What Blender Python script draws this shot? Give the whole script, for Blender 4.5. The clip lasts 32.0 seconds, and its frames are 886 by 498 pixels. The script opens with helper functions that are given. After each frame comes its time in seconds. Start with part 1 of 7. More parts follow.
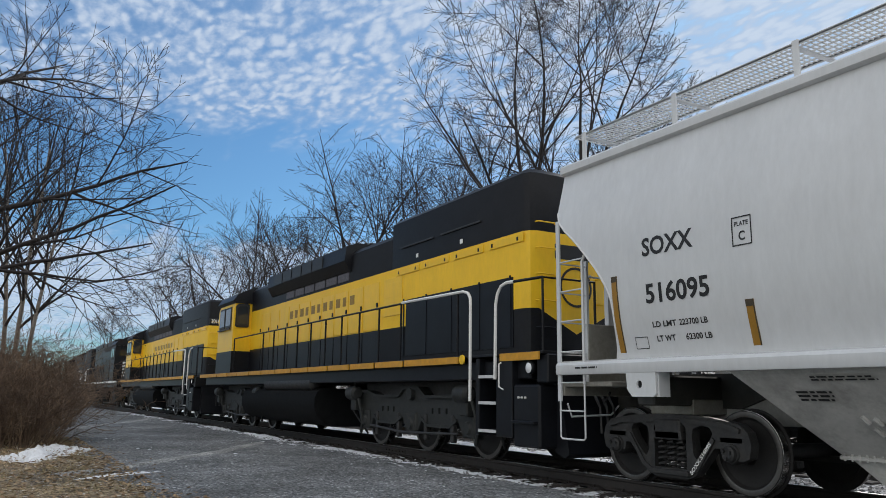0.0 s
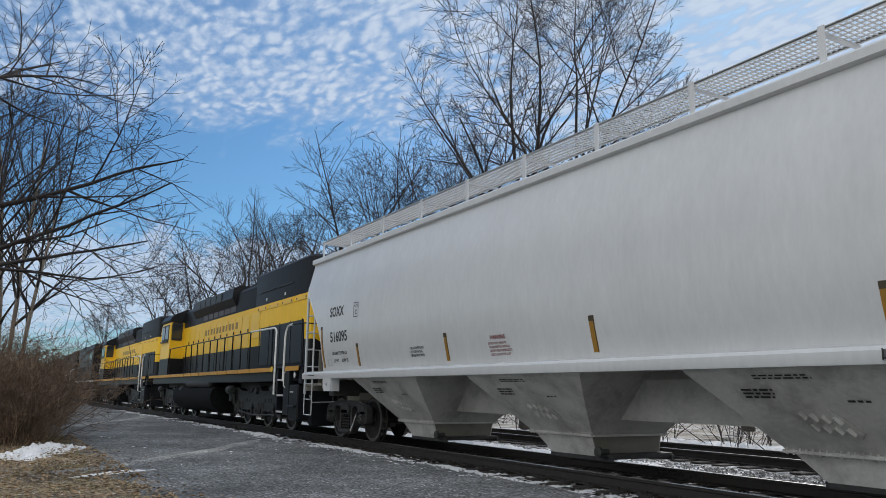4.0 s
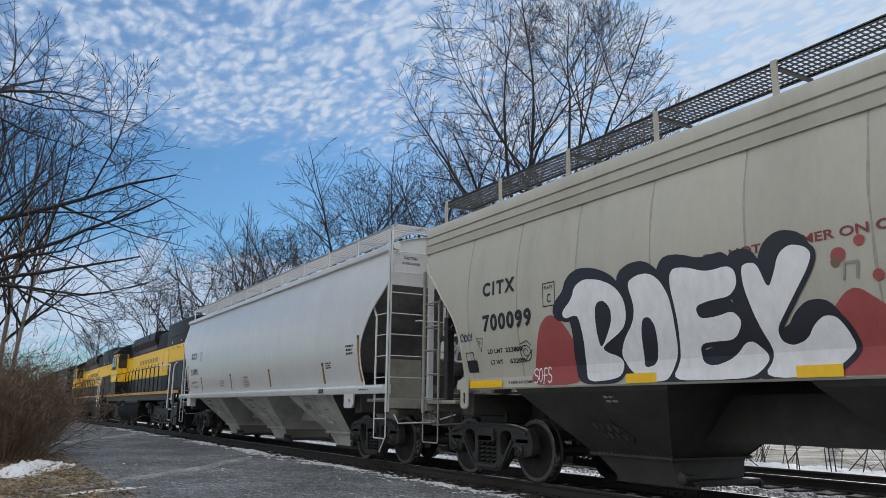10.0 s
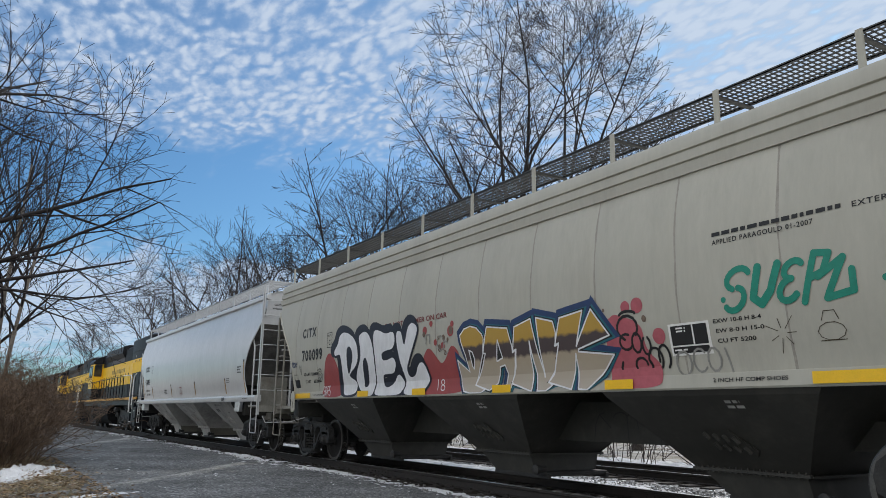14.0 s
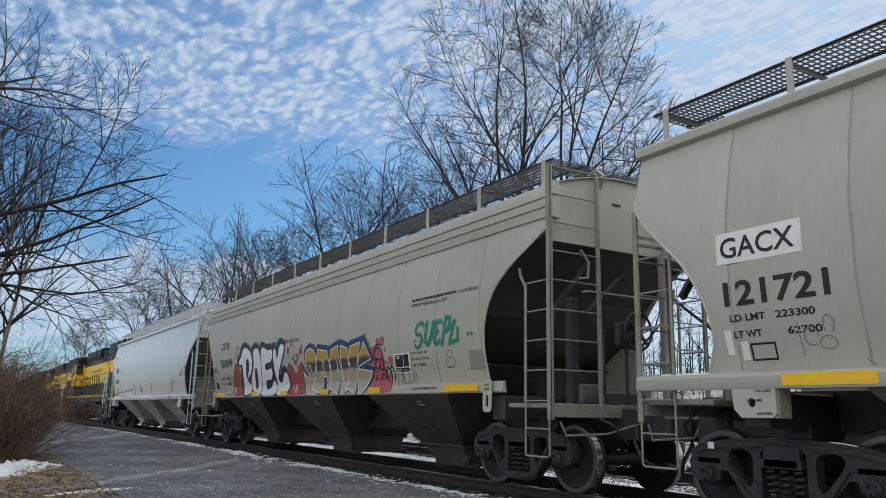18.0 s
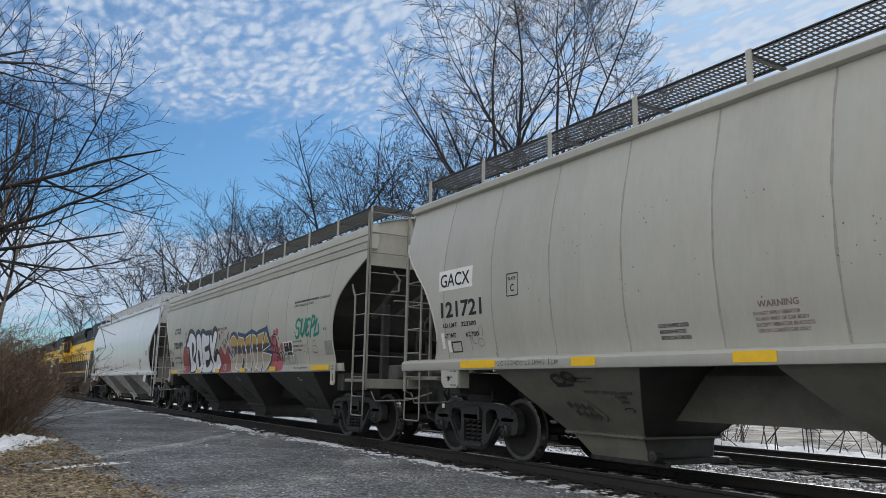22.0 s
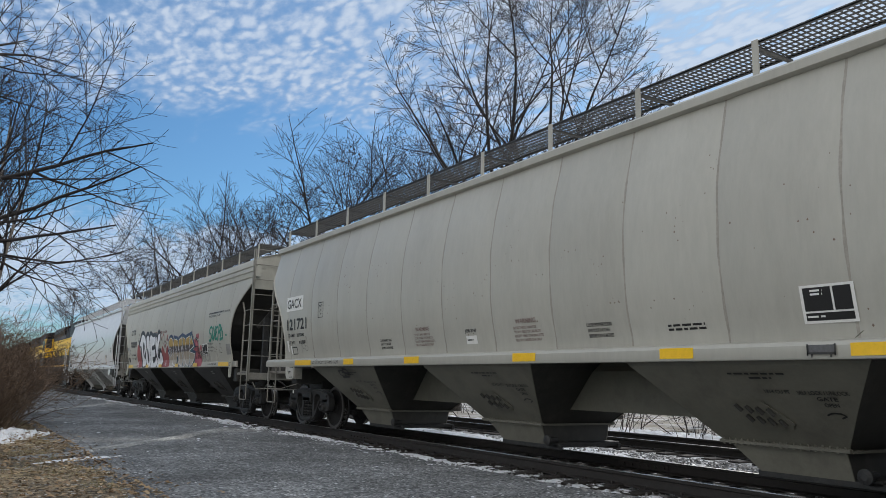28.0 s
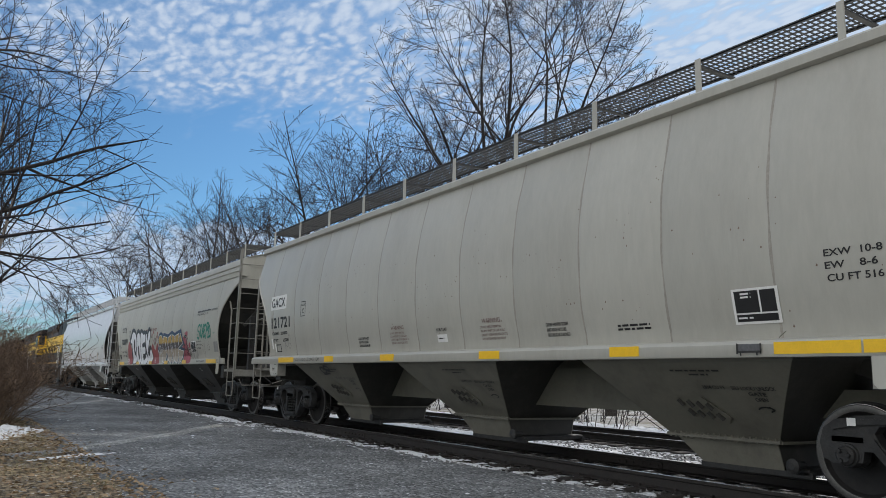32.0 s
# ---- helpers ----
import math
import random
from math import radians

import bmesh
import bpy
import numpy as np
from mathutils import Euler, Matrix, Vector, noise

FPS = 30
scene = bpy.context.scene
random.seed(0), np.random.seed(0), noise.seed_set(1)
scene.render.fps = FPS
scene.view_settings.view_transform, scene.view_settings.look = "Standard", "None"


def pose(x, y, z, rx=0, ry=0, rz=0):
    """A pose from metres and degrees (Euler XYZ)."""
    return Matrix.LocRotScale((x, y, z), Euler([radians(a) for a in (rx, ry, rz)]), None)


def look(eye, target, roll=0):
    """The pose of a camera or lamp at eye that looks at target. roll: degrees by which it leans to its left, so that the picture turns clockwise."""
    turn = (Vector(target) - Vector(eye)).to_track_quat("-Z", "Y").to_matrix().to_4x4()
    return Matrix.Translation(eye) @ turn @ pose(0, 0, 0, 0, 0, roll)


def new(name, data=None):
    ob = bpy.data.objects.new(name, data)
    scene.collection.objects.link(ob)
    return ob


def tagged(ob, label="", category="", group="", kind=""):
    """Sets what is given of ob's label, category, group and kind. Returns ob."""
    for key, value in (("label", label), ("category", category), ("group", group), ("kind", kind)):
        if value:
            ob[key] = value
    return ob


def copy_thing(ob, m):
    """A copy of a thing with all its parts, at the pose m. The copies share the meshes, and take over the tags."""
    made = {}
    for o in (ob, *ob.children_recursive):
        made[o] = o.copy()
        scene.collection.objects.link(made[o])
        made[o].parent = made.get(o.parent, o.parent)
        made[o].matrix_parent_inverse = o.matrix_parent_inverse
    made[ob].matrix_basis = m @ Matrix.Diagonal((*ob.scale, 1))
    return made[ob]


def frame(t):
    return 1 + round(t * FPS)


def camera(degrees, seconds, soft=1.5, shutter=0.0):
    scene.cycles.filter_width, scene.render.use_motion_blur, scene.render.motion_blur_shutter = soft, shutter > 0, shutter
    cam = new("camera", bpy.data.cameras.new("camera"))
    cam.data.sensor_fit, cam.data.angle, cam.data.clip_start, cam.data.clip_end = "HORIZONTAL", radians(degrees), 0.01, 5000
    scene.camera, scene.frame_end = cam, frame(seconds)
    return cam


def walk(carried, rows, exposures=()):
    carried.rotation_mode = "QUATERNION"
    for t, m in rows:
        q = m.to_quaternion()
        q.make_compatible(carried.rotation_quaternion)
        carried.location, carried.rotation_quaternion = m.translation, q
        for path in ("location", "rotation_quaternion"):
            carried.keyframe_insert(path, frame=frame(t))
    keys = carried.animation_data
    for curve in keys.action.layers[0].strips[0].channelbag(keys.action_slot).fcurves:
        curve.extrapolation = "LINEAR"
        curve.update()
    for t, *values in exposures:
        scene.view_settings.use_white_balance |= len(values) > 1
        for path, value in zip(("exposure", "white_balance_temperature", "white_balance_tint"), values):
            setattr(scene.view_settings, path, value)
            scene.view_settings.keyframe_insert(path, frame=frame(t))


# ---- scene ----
# ---- camera and its path ----
EYE = (0.0, -8.01, 1.04)
cam = camera(60.06, 32.0, soft=0.5)


def aim(yaw, pitch, roll):
    """The camera's pose: yaw from the track's far end towards the train, pitch up, roll."""
    a, b = radians(yaw), radians(pitch)
    way = Vector((-math.cos(a) * math.cos(b), math.sin(a) * math.cos(b), math.sin(b)))
    return look(EYE, Vector(EYE) + way, roll)


walk(cam, [(t, aim(a, b, c)) for t, a, b, c in (
    (0, 29.83, 10.79, 0.73), (0.5, 29.86, 10.78, 0.73), (1, 29.88, 10.75, 0.73), (1.5, 29.93, 10.74, 0.73), (2, 29.98, 10.76, 0.74),
    (2.5, 30.03, 10.71, 0.73), (3, 30.07, 10.67, 0.72), (3.5, 30.11, 10.66, 0.72), (5.5, 30.27, 10.55, 0.69), (6, 30.33, 10.54, 0.69),
    (6.5, 30.36, 10.62, 0.70), (7, 30.40, 10.70, 0.70), (7.5, 30.47, 10.84, 0.71), (8, 30.48, 11.06, 0.70), (8.5, 30.51, 11.42, 0.70),
    (9, 30.54, 11.64, 0.69), (9.5, 30.57, 11.81, 0.69), (10, 30.62, 11.83, 0.69), (10.5, 30.67, 11.93, 0.69), (11, 30.70, 12.27, 0.70),
    (11.5, 30.77, 12.41, 0.72), (12, 30.81, 12.37, 0.75), (12.5, 30.85, 12.32, 0.78), (13, 30.89, 12.27, 0.81), (13.5, 30.95, 12.24, 0.84),
    (14, 30.99, 12.22, 0.86), (14.5, 31.02, 12.21, 0.88), (16.5, 31.22, 12.12, 1.06), (17, 31.25, 12.10, 1.09), (17.5, 31.28, 12.09, 1.12),
    (18, 31.32, 12.05, 1.15), (18.5, 31.36, 11.95, 1.17), (19, 31.41, 11.72, 1.16), (19.5, 31.46, 11.37, 1.16), (20, 31.51, 11.02, 1.16),
    (20.5, 31.57, 10.84, 1.17), (21, 31.59, 10.69, 1.17), (21.5, 31.65, 10.52, 1.18), (22, 31.70, 10.30, 1.20), (22.5, 31.76, 10.18, 1.21),
    (23, 31.81, 10.14, 1.21), (23.5, 31.84, 10.13, 1.21), (24, 31.90, 10.11, 1.21), (24.5, 31.93, 10.09, 1.22), (25, 31.99, 10.08, 1.22),
    (25.5, 32.03, 10.05, 1.23), (27.5, 32.21, 9.96, 1.34), (28, 32.24, 9.91, 1.34), (28.5, 32.28, 9.89, 1.33), (29, 32.28, 9.84, 1.32),
    (29.5, 32.23, 9.82, 1.31), (30, 32.25, 9.79, 1.30), (30.5, 32.30, 9.78, 1.30), (31, 32.35, 9.76, 1.31), (31.5, 32.41, 9.74, 1.34),
    (32, 32.63, 9.70, 1.36)
)])

# ---- world, sun ----
scene.view_settings.exposure = 0.08
SUN_ELEVATION, SUN_AZIMUTH = 33.0, -31.0  # azimuth: from straight across the track, towards the train's head
world = bpy.data.worlds.new("sky")
scene.world = world
world.use_nodes = True
wt = world.node_tree
wt.nodes.clear()


def wn(kind, **values):
    n = wt.nodes.new(kind)
    for key, value in values.items():
        n.inputs[key.replace("_", " ")].default_value = value
    return n


def wmath(op, a, b=0.0, c=0.0, clamp=False):
    n = wt.nodes.new("ShaderNodeMath")
    n.operation, n.use_clamp = op, clamp
    for i, v in enumerate((a, b, c)):
        if isinstance(v, (int, float)):
            n.inputs[i].default_value = v
        else:
            wt.links.new(v, n.inputs[i])
    return n.outputs[0]


def wramp(v, a, b):
    n = wt.nodes.new("ShaderNodeMapRange")
    n.interpolation_type = "SMOOTHSTEP"
    wt.links.new(v, n.inputs[0])
    n.inputs[1].default_value, n.inputs[2].default_value = a, b
    return n.outputs[0]


sky = wt.nodes.new("ShaderNodeTexSky")
sky.sky_type, sky.sun_disc = "NISHITA", False
sky.sun_elevation, sky.sun_rotation = radians(SUN_ELEVATION), radians(SUN_AZIMUTH)
sky.air_density, sky.dust_density, sky.ozone_density = 1.0, 0.6, 2.0
coord = wt.nodes.new("ShaderNodeTexCoord")
sep = wt.nodes.new("ShaderNodeSeparateXYZ")
wt.links.new(coord.outputs["Generated"], sep.inputs[0])
up = wmath("MAXIMUM", wmath("ADD", sep.outputs[2], 0.06), 0.03)
px_, py_ = wmath("DIVIDE", sep.outputs[0], up), wmath("DIVIDE", sep.outputs[1], up)
plane = wt.nodes.new("ShaderNodeCombineXYZ")
wt.links.new(px_, plane.inputs[0])
wt.links.new(py_, plane.inputs[1])


def wnoise(scale, detail, rough, distort=0.0, stretch=(1, 1, 1), turn=0.0):
    m = wt.nodes.new("ShaderNodeMapping")
    m.inputs["Scale"].default_value, m.inputs["Rotation"].default_value = stretch, (0, 0, radians(turn))
    wt.links.new(plane.outputs[0], m.inputs[0])
    n = wn("ShaderNodeTexNoise", Scale=scale, Detail=detail, Roughness=rough, Distortion=distort)
    wt.links.new(m.outputs[0], n.inputs["Vector"])
    return n.outputs["Fac"]


# a layer of small cloudlets in rows, thicker and whiter away from the train's head, with a clear gap above the horizon and a bank under it
warp = wt.nodes.new("ShaderNodeMapping")
warp.inputs["Scale"].default_value, warp.inputs["Rotation"].default_value = (0.8, 1.35, 1), (0, 0, radians(25))
wt.links.new(plane.outputs[0], warp.inputs[0])
shift = wn("ShaderNodeTexNoise", Scale=5.0, Detail=3.0, Roughness=0.55)
wt.links.new(warp.outputs[0], shift.inputs["Vector"])
moved = wt.nodes.new("ShaderNodeVectorMath")
moved.operation = "MULTIPLY_ADD"
wt.links.new(shift.outputs["Color"], moved.inputs[0])
moved.inputs[1].default_value = (0.16, 0.16, 0.0)
wt.links.new(warp.outputs[0], moved.inputs[2])
puff = wt.nodes.new("ShaderNodeTexVoronoi")
puff.feature = "SMOOTH_F1"
puff.inputs["Scale"].default_value, puff.inputs["Smoothness"].default_value = 26.0, 0.80
wt.links.new(moved.outputs[0], puff.inputs["Vector"])
fray = wnoise(26.0, 5.0, 0.62, 0.1, (0.8, 1.3, 1), 25)
cells = wmath("ADD", wmath("SUBTRACT", 0.80, wmath("MULTIPLY", puff.outputs["Distance"], 0.85)), wmath("MULTIPLY", wmath("SUBTRACT", fray, 0.5), 0.75))
rows_ = wnoise(3.2, 4.0, 0.55, 0.5, (0.6, 1.5, 1), 25)
large = wnoise(0.9, 2.0, 0.5, 0.2)
cover = wmath("ADD", wmath("ADD", wmath("MULTIPLY", cells, 0.62), wmath("MULTIPLY", rows_, 0.38)), wmath("MULTIPLY", wmath("SUBTRACT", large, 0.5), 0.18))
toward = wmath("ADD", wmath("MULTIPLY", sep.outputs[0], 0.85), wmath("MULTIPLY", sep.outputs[1], 0.55))
more = wmath("MULTIPLY", wramp(toward, -0.75, 0.15), 0.20)
edge = wmath("ADD", sep.outputs[2], wmath("MULTIPLY", wmath("SUBTRACT", rows_, 0.5), 0.12))
layer = wramp(edge, 0.305, 0.355)
layer = wmath("MAXIMUM", layer, wmath("MULTIPLY", wramp(toward, -0.60, -0.15), wramp(edge, 0.0, 0.1)))
bank = wmath("MULTIPLY", wramp(edge, 0.03, 0.09), wmath("SUBTRACT", 1.0, wramp(edge, 0.165, 0.20)))
dens = wramp(wmath("ADD", cover, more), 0.20, 0.62)
mask = wmath("MAXIMUM", wmath("MULTIPLY", layer, wmath("ADD", wmath("MULTIPLY", dens, 0.70), 0.26)), wmath("MULTIPLY", bank, 0.85))
tone = wt.nodes.new("ShaderNodeMix")
tone.data_type = "RGBA"
tone.inputs[6].default_value, tone.inputs[7].default_value = (2.8, 4.1, 6.3, 1), (5.4, 6.3, 7.65, 1)
wt.links.new(wramp(wmath("ADD", wmath("ADD", cover, more), wmath("MULTIPLY", bank, 0.20)), 0.30, 0.74), tone.inputs[0])
# Sky behind the camera brightened and whitened, added to light the train's near side
thick = wmath("ADD", 1.0, wmath("MULTIPLY", wramp(wmath("SUBTRACT", wmath("MULTIPLY", sep.outputs[0], 0.75), wmath("MULTIPLY", sep.outputs[1], 0.65)), -0.75, 0.75), 0.50))
white = wt.nodes.new("ShaderNodeMix")
white.data_type, white.inputs[7].default_value = "RGBA", (7.6, 7.6, 7.6, 1)
wt.links.new(wramp(thick, 1.08, 1.4), white.inputs[0])
wt.links.new(tone.outputs[2], white.inputs[6])
lit = wt.nodes.new("ShaderNodeVectorMath")
lit.operation = "SCALE"
wt.links.new(white.outputs[2], lit.inputs[0])
wt.links.new(thick, lit.inputs["Scale"])
full = wmath("MAXIMUM", mask, wmath("MULTIPLY", wramp(thick, 1.14, 1.42), wramp(edge, 0.0, 0.12)))
blue = wt.nodes.new("ShaderNodeMix")
blue.data_type, blue.blend_type = "RGBA", "MULTIPLY"
blue.inputs[0].default_value, blue.inputs[7].default_value = 1.0, (0.50, 0.80, 1.0, 1)
wt.links.new(sky.outputs[0], blue.inputs[6])
mix = wt.nodes.new("ShaderNodeMix")
mix.data_type = "RGBA"
wt.links.new(full, mix.inputs[0])
wt.links.new(blue.outputs[2], mix.inputs[6])
wt.links.new(lit.outputs[0], mix.inputs[7])
back = wn("ShaderNodeBackground", Strength=0.10)
wt.links.new(mix.outputs[2], back.inputs[0])
out = wt.nodes.new("ShaderNodeOutputWorld")
wt.links.new(back.outputs[0], out.inputs[0])

sun = new("sun", bpy.data.lights.new("sun", "SUN"))
sun.data.energy, sun.data.angle, sun.data.color = 2.0, radians(1.5), (1.0, 0.95, 0.88)
_a, _e = radians(SUN_AZIMUTH), radians(SUN_ELEVATION)
SUN_WAY = Vector((math.sin(_a) * math.cos(_e), math.cos(_a) * math.cos(_e), math.sin(_e)))
sun.matrix_world = look(SUN_WAY * 60, (0, 0, 0))


# ---- materials ----
def material(name, colour, rough=0.6, metal=0.0, vary=0.12, scale=3.0, grain=40.0, bump=0.0, dirt=0.0, dirt_colour=(0.05, 0.045, 0.04), streak=1.0, rand=0.0, spec=0.5, alt=None, bump_scale=None):
    """A painted or natural surface: two scales of variation, relief, and dirt with a shape of its own."""
    m = bpy.data.materials.new(name)
    m.use_nodes = True
    t = m.node_tree
    bsdf = t.nodes["Principled BSDF"]
    tc = t.nodes.new("ShaderNodeTexCoord")
    mp = t.nodes.new("ShaderNodeMapping")
    mp.inputs["Scale"].default_value = (1, 1, streak)
    t.links.new(tc.outputs["Object"], mp.inputs[0])

    def nz(s, detail=4, rough_=0.6):
        n = t.nodes.new("ShaderNodeTexNoise")
        n.inputs["Scale"].default_value, n.inputs["Detail"].default_value, n.inputs["Roughness"].default_value = s, detail, rough_
        t.links.new(mp.outputs[0], n.inputs["Vector"])
        return n.outputs["Fac"]

    def mul(a, b):
        n = t.nodes.new("ShaderNodeMix")
        n.data_type, n.blend_type = "RGBA", "MULTIPLY"
        n.inputs[0].default_value = 1.0
        t.links.new(a, n.inputs[6])
        t.links.new(b, n.inputs[7])
        return n.outputs[2]

    def ramp(v, a, b, ca, cb):
        n = t.nodes.new("ShaderNodeValToRGB")
        n.color_ramp.elements[0].position, n.color_ramp.elements[1].position = a, b
        n.color_ramp.elements[0].color, n.color_ramp.elements[1].color = ca, cb
        t.links.new(v, n.inputs[0])
        return n.outputs[0]

    big, fine = nz(scale), nz(grain, 6, 0.7)
    base = (*colour, 1)
    second = (*alt, 1) if alt else base
    col = ramp(big, 0.38, 0.64, base, second)
    v = vary
    col = mul(col, ramp(nz(scale * 2.7), 0.3, 0.7, (1 - v, 1 - v, 1 - v, 1), (1 + v * 0.6, 1 + v * 0.6, 1 + v * 0.6, 1)))
    col = mul(col, ramp(fine, 0.3, 0.7, (1 - v, 1 - v, 1 - v, 1), (1 + v, 1 + v, 1 + v, 1)))
    if rand:
        info = t.nodes.new("ShaderNodeObjectInfo")
        col = mul(col, ramp(info.outputs["Random"], 0.0, 1.0, (1 - rand, 1 - rand, 1 - rand, 1), (1, 1, 1, 1)))
    if dirt:
        mixn = t.nodes.new("ShaderNodeMix")
        mixn.data_type = "RGBA"
        f = ramp(nz(scale * 1.6, 8, 0.72), 0.62 - dirt * 0.3, 0.86 - dirt * 0.2, (0, 0, 0, 1), (min(1, dirt * 1.6),) * 3 + (1,))
        t.links.new(f, mixn.inputs[0])
        t.links.new(col, mixn.inputs[6])
        mixn.inputs[7].default_value = (*dirt_colour, 1)
        col = mixn.outputs[2]
    t.links.new(col, bsdf.inputs["Base Color"])
    t.links.new(ramp(fine, 0.25, 0.75, (rough * 0.86,) * 3 + (1,), (min(1, rough * 1.14),) * 3 + (1,)), bsdf.inputs["Roughness"])
    bsdf.inputs["Metallic"].default_value = metal
    bsdf.inputs["Specular IOR Level"].default_value = spec
    if bump:
        b = t.nodes.new("ShaderNodeBump")
        b.inputs["Strength"].default_value, b.inputs["Distance"].default_value = 1.0, bump
        t.links.new(nz(bump_scale or grain, 5, 0.65), b.inputs["Height"])
        t.links.new(b.outputs[0], bsdf.inputs["Normal"])
    return m


GREY_WHITE = material("fresh_light_grey_paint", (0.605, 0.618, 0.630), 0.24, vary=0.045, scale=0.5, grain=14, streak=0.25, dirt=0.10, dirt_colour=(0.5, 0.49, 0.47))
BEIGE = material("weathered_beige_paint", (0.46, 0.45, 0.392), 0.5, vary=0.05, scale=0.6, grain=16, streak=0.2, dirt=0.32, dirt_colour=(0.25, 0.225, 0.19), rand=0.09)
OLD_GREY = material("old_warm_grey_paint", (0.455, 0.447, 0.402), 0.36, vary=0.05, scale=0.6, grain=14, streak=0.2, dirt=0.28, dirt_colour=(0.26, 0.24, 0.205), rand=0.09)
UNDER_GREY = material("road_dust_grey_paint", (0.44, 0.435, 0.415), 0.62, vary=0.10, scale=1.0, grain=22, dirt=0.5, dirt_colour=(0.12, 0.11, 0.1))
# The tagged car's black underside; on other pieces it paints in shade
UNDER_BLACK = material("sooty_black_and_shade_paint", (0.034, 0.033, 0.029), 0.6, vary=0.2, scale=1.5, grain=25, dirt=0.4, dirt_colour=(0.082, 0.078, 0.066))
# The grey car's own olive; reused where shade is painted in
UNDER_OLIVE = material("grimy_olive_grey_and_shade_paint", (0.150, 0.144, 0.116), 0.6, vary=0.1, scale=1.2, grain=20, dirt=0.45, dirt_colour=(0.07, 0.065, 0.055))
STEEL_DARK = material("dark_cast_steel", (0.028, 0.028, 0.028), 0.58, 0.1, vary=0.4, scale=4, grain=45, bump=0.004, dirt=0.4, dirt_colour=(0.062, 0.055, 0.048))
CARD_METAL = material("dull_grey_sheet_metal", (0.13, 0.13, 0.135), 0.5, 0.4, vary=0.2, scale=6, grain=40)
TREAD = material("polished_wheel_tread", (0.45, 0.44, 0.43), 0.25, 1.0, vary=0.15, scale=8, grain=90)
WHEEL = material("brown_black_wheel_steel", (0.020, 0.019, 0.019), 0.6, 0.0, vary=0.25, scale=4, grain=50, dirt=0.25, dirt_colour=(0.05, 0.042, 0.034), spec=0.3)
# Slope grey: soot, plus the shade of downward-facing sheets put into the colour
SOOT_SHADE = material("soot_and_shade_grey_slope_paint", (0.15, 0.145, 0.14), 0.65, vary=0.22, scale=0.7, grain=18, dirt=0.6, dirt_colour=(0.035, 0.034, 0.032), alt=(0.27, 0.26, 0.235))
BLACK_PAINT = material("black_locomotive_paint", (0.008, 0.009, 0.012), 0.45, vary=0.25, scale=1.2, grain=20, dirt=0.15, dirt_colour=(0.024, 0.024, 0.025), spec=0.24)
TANK_BLACK = material("dull_sooty_black", (0.007, 0.0075, 0.008), 0.85, vary=0.3, scale=2, grain=25, dirt=0.2, dirt_colour=(0.018, 0.017, 0.016), spec=0.15)
YELLOW_PAINT = material("yellow_locomotive_paint", (0.86, 0.53, 0.014), 0.42, vary=0.05, scale=1.0, grain=15, streak=0.3, dirt=0.12, dirt_colour=(0.3, 0.2, 0.05))
RAIL_STEEL = material("rusty_rail_steel", (0.026, 0.022, 0.020), 0.7, 0.1, vary=0.25, scale=6, grain=60, bump=0.001)
RAIL_HEAD = material("polished_rail_head", (0.5, 0.49, 0.48), 0.28, 1.0, vary=0.1, scale=4, grain=80)
TIE_WOOD = material("weathered_tie_wood", (0.040, 0.034, 0.030), 0.85, vary=0.3, scale=6, grain=45, bump=0.006, rand=0.35)
ORANGE_TAPE = material("amber_reflective_tape", (0.32, 0.165, 0.02), 0.35, vary=0.08, scale=5, grain=60)
YELLOW_TAPE = material("yellow_reflective_tape", (0.86, 0.52, 0.01), 0.3, vary=0.06, scale=5, grain=60)
TAPE_DARK = material("grimy_tape", (0.06, 0.045, 0.025), 0.6, vary=0.3, scale=8, grain=50)
INK = material("black_stencil_paint", (0.012, 0.012, 0.013), 0.5, vary=0.15, scale=6, grain=50)
WHITE_PAINT = material("white_paint", (0.78, 0.78, 0.76), 0.45, vary=0.05, scale=4, grain=40)
RED_PAINT = material("faded_red_paint", (0.33, 0.066, 0.066), 0.55, vary=0.1, scale=2, grain=20)
GLASS_DARK = material("dark_window_glass", (0.02, 0.024, 0.028), 0.08, vary=0.02, scale=2, grain=5, spec=0.8)
GRATE_DARK = material("dark_galvanised_grating", (0.10, 0.10, 0.10), 0.5, 0.5, vary=0.1)
GRATE_WHITE = material("pale_galvanised_grating", (0.55, 0.56, 0.57), 0.45, 0.2, vary=0.08)
BARK = material("dark_grey_bark", (0.035, 0.029, 0.026), 0.9, vary=0.3, scale=3, grain=30, bump=0.01, alt=(0.055, 0.048, 0.042))
TWIG = material("brown_twig_bark", (0.020, 0.016, 0.016), 0.9, vary=0.25, scale=1, grain=12)
PALE_BARK = material("pale_grey_bark", (0.20, 0.175, 0.15), 0.9, vary=0.3, scale=3, grain=30, bump=0.008)
BUSH_TWIG = material("olive_brown_shrub_twig", (0.085, 0.055, 0.038), 0.9, vary=0.45, scale=1.6, grain=10, alt=(0.19, 0.13, 0.085))
BRANCH = material("grey_brown_branch_bark", (0.040, 0.032, 0.028), 0.9, vary=0.3, scale=2, grain=20)
LENS = material("pale_lamp_lens", (0.72, 0.74, 0.76), 0.12, vary=0.03, scale=6, grain=30)
RIM = material("worn_wheel_rim", (0.13, 0.125, 0.12), 0.38, 0.7, vary=0.2, scale=5, grain=50)
SNOW = material("old_granular_snow", (0.78, 0.80, 0.83), 0.6, vary=0.06, scale=3, grain=35, bump=0.02, dirt=0.42, dirt_colour=(0.30, 0.28, 0.25))
STONE = material("grey_ballast_stone", (0.17, 0.17, 0.17), 0.85, vary=0.3, scale=5, grain=40, bump=0.004, alt=(0.3, 0.3, 0.3))


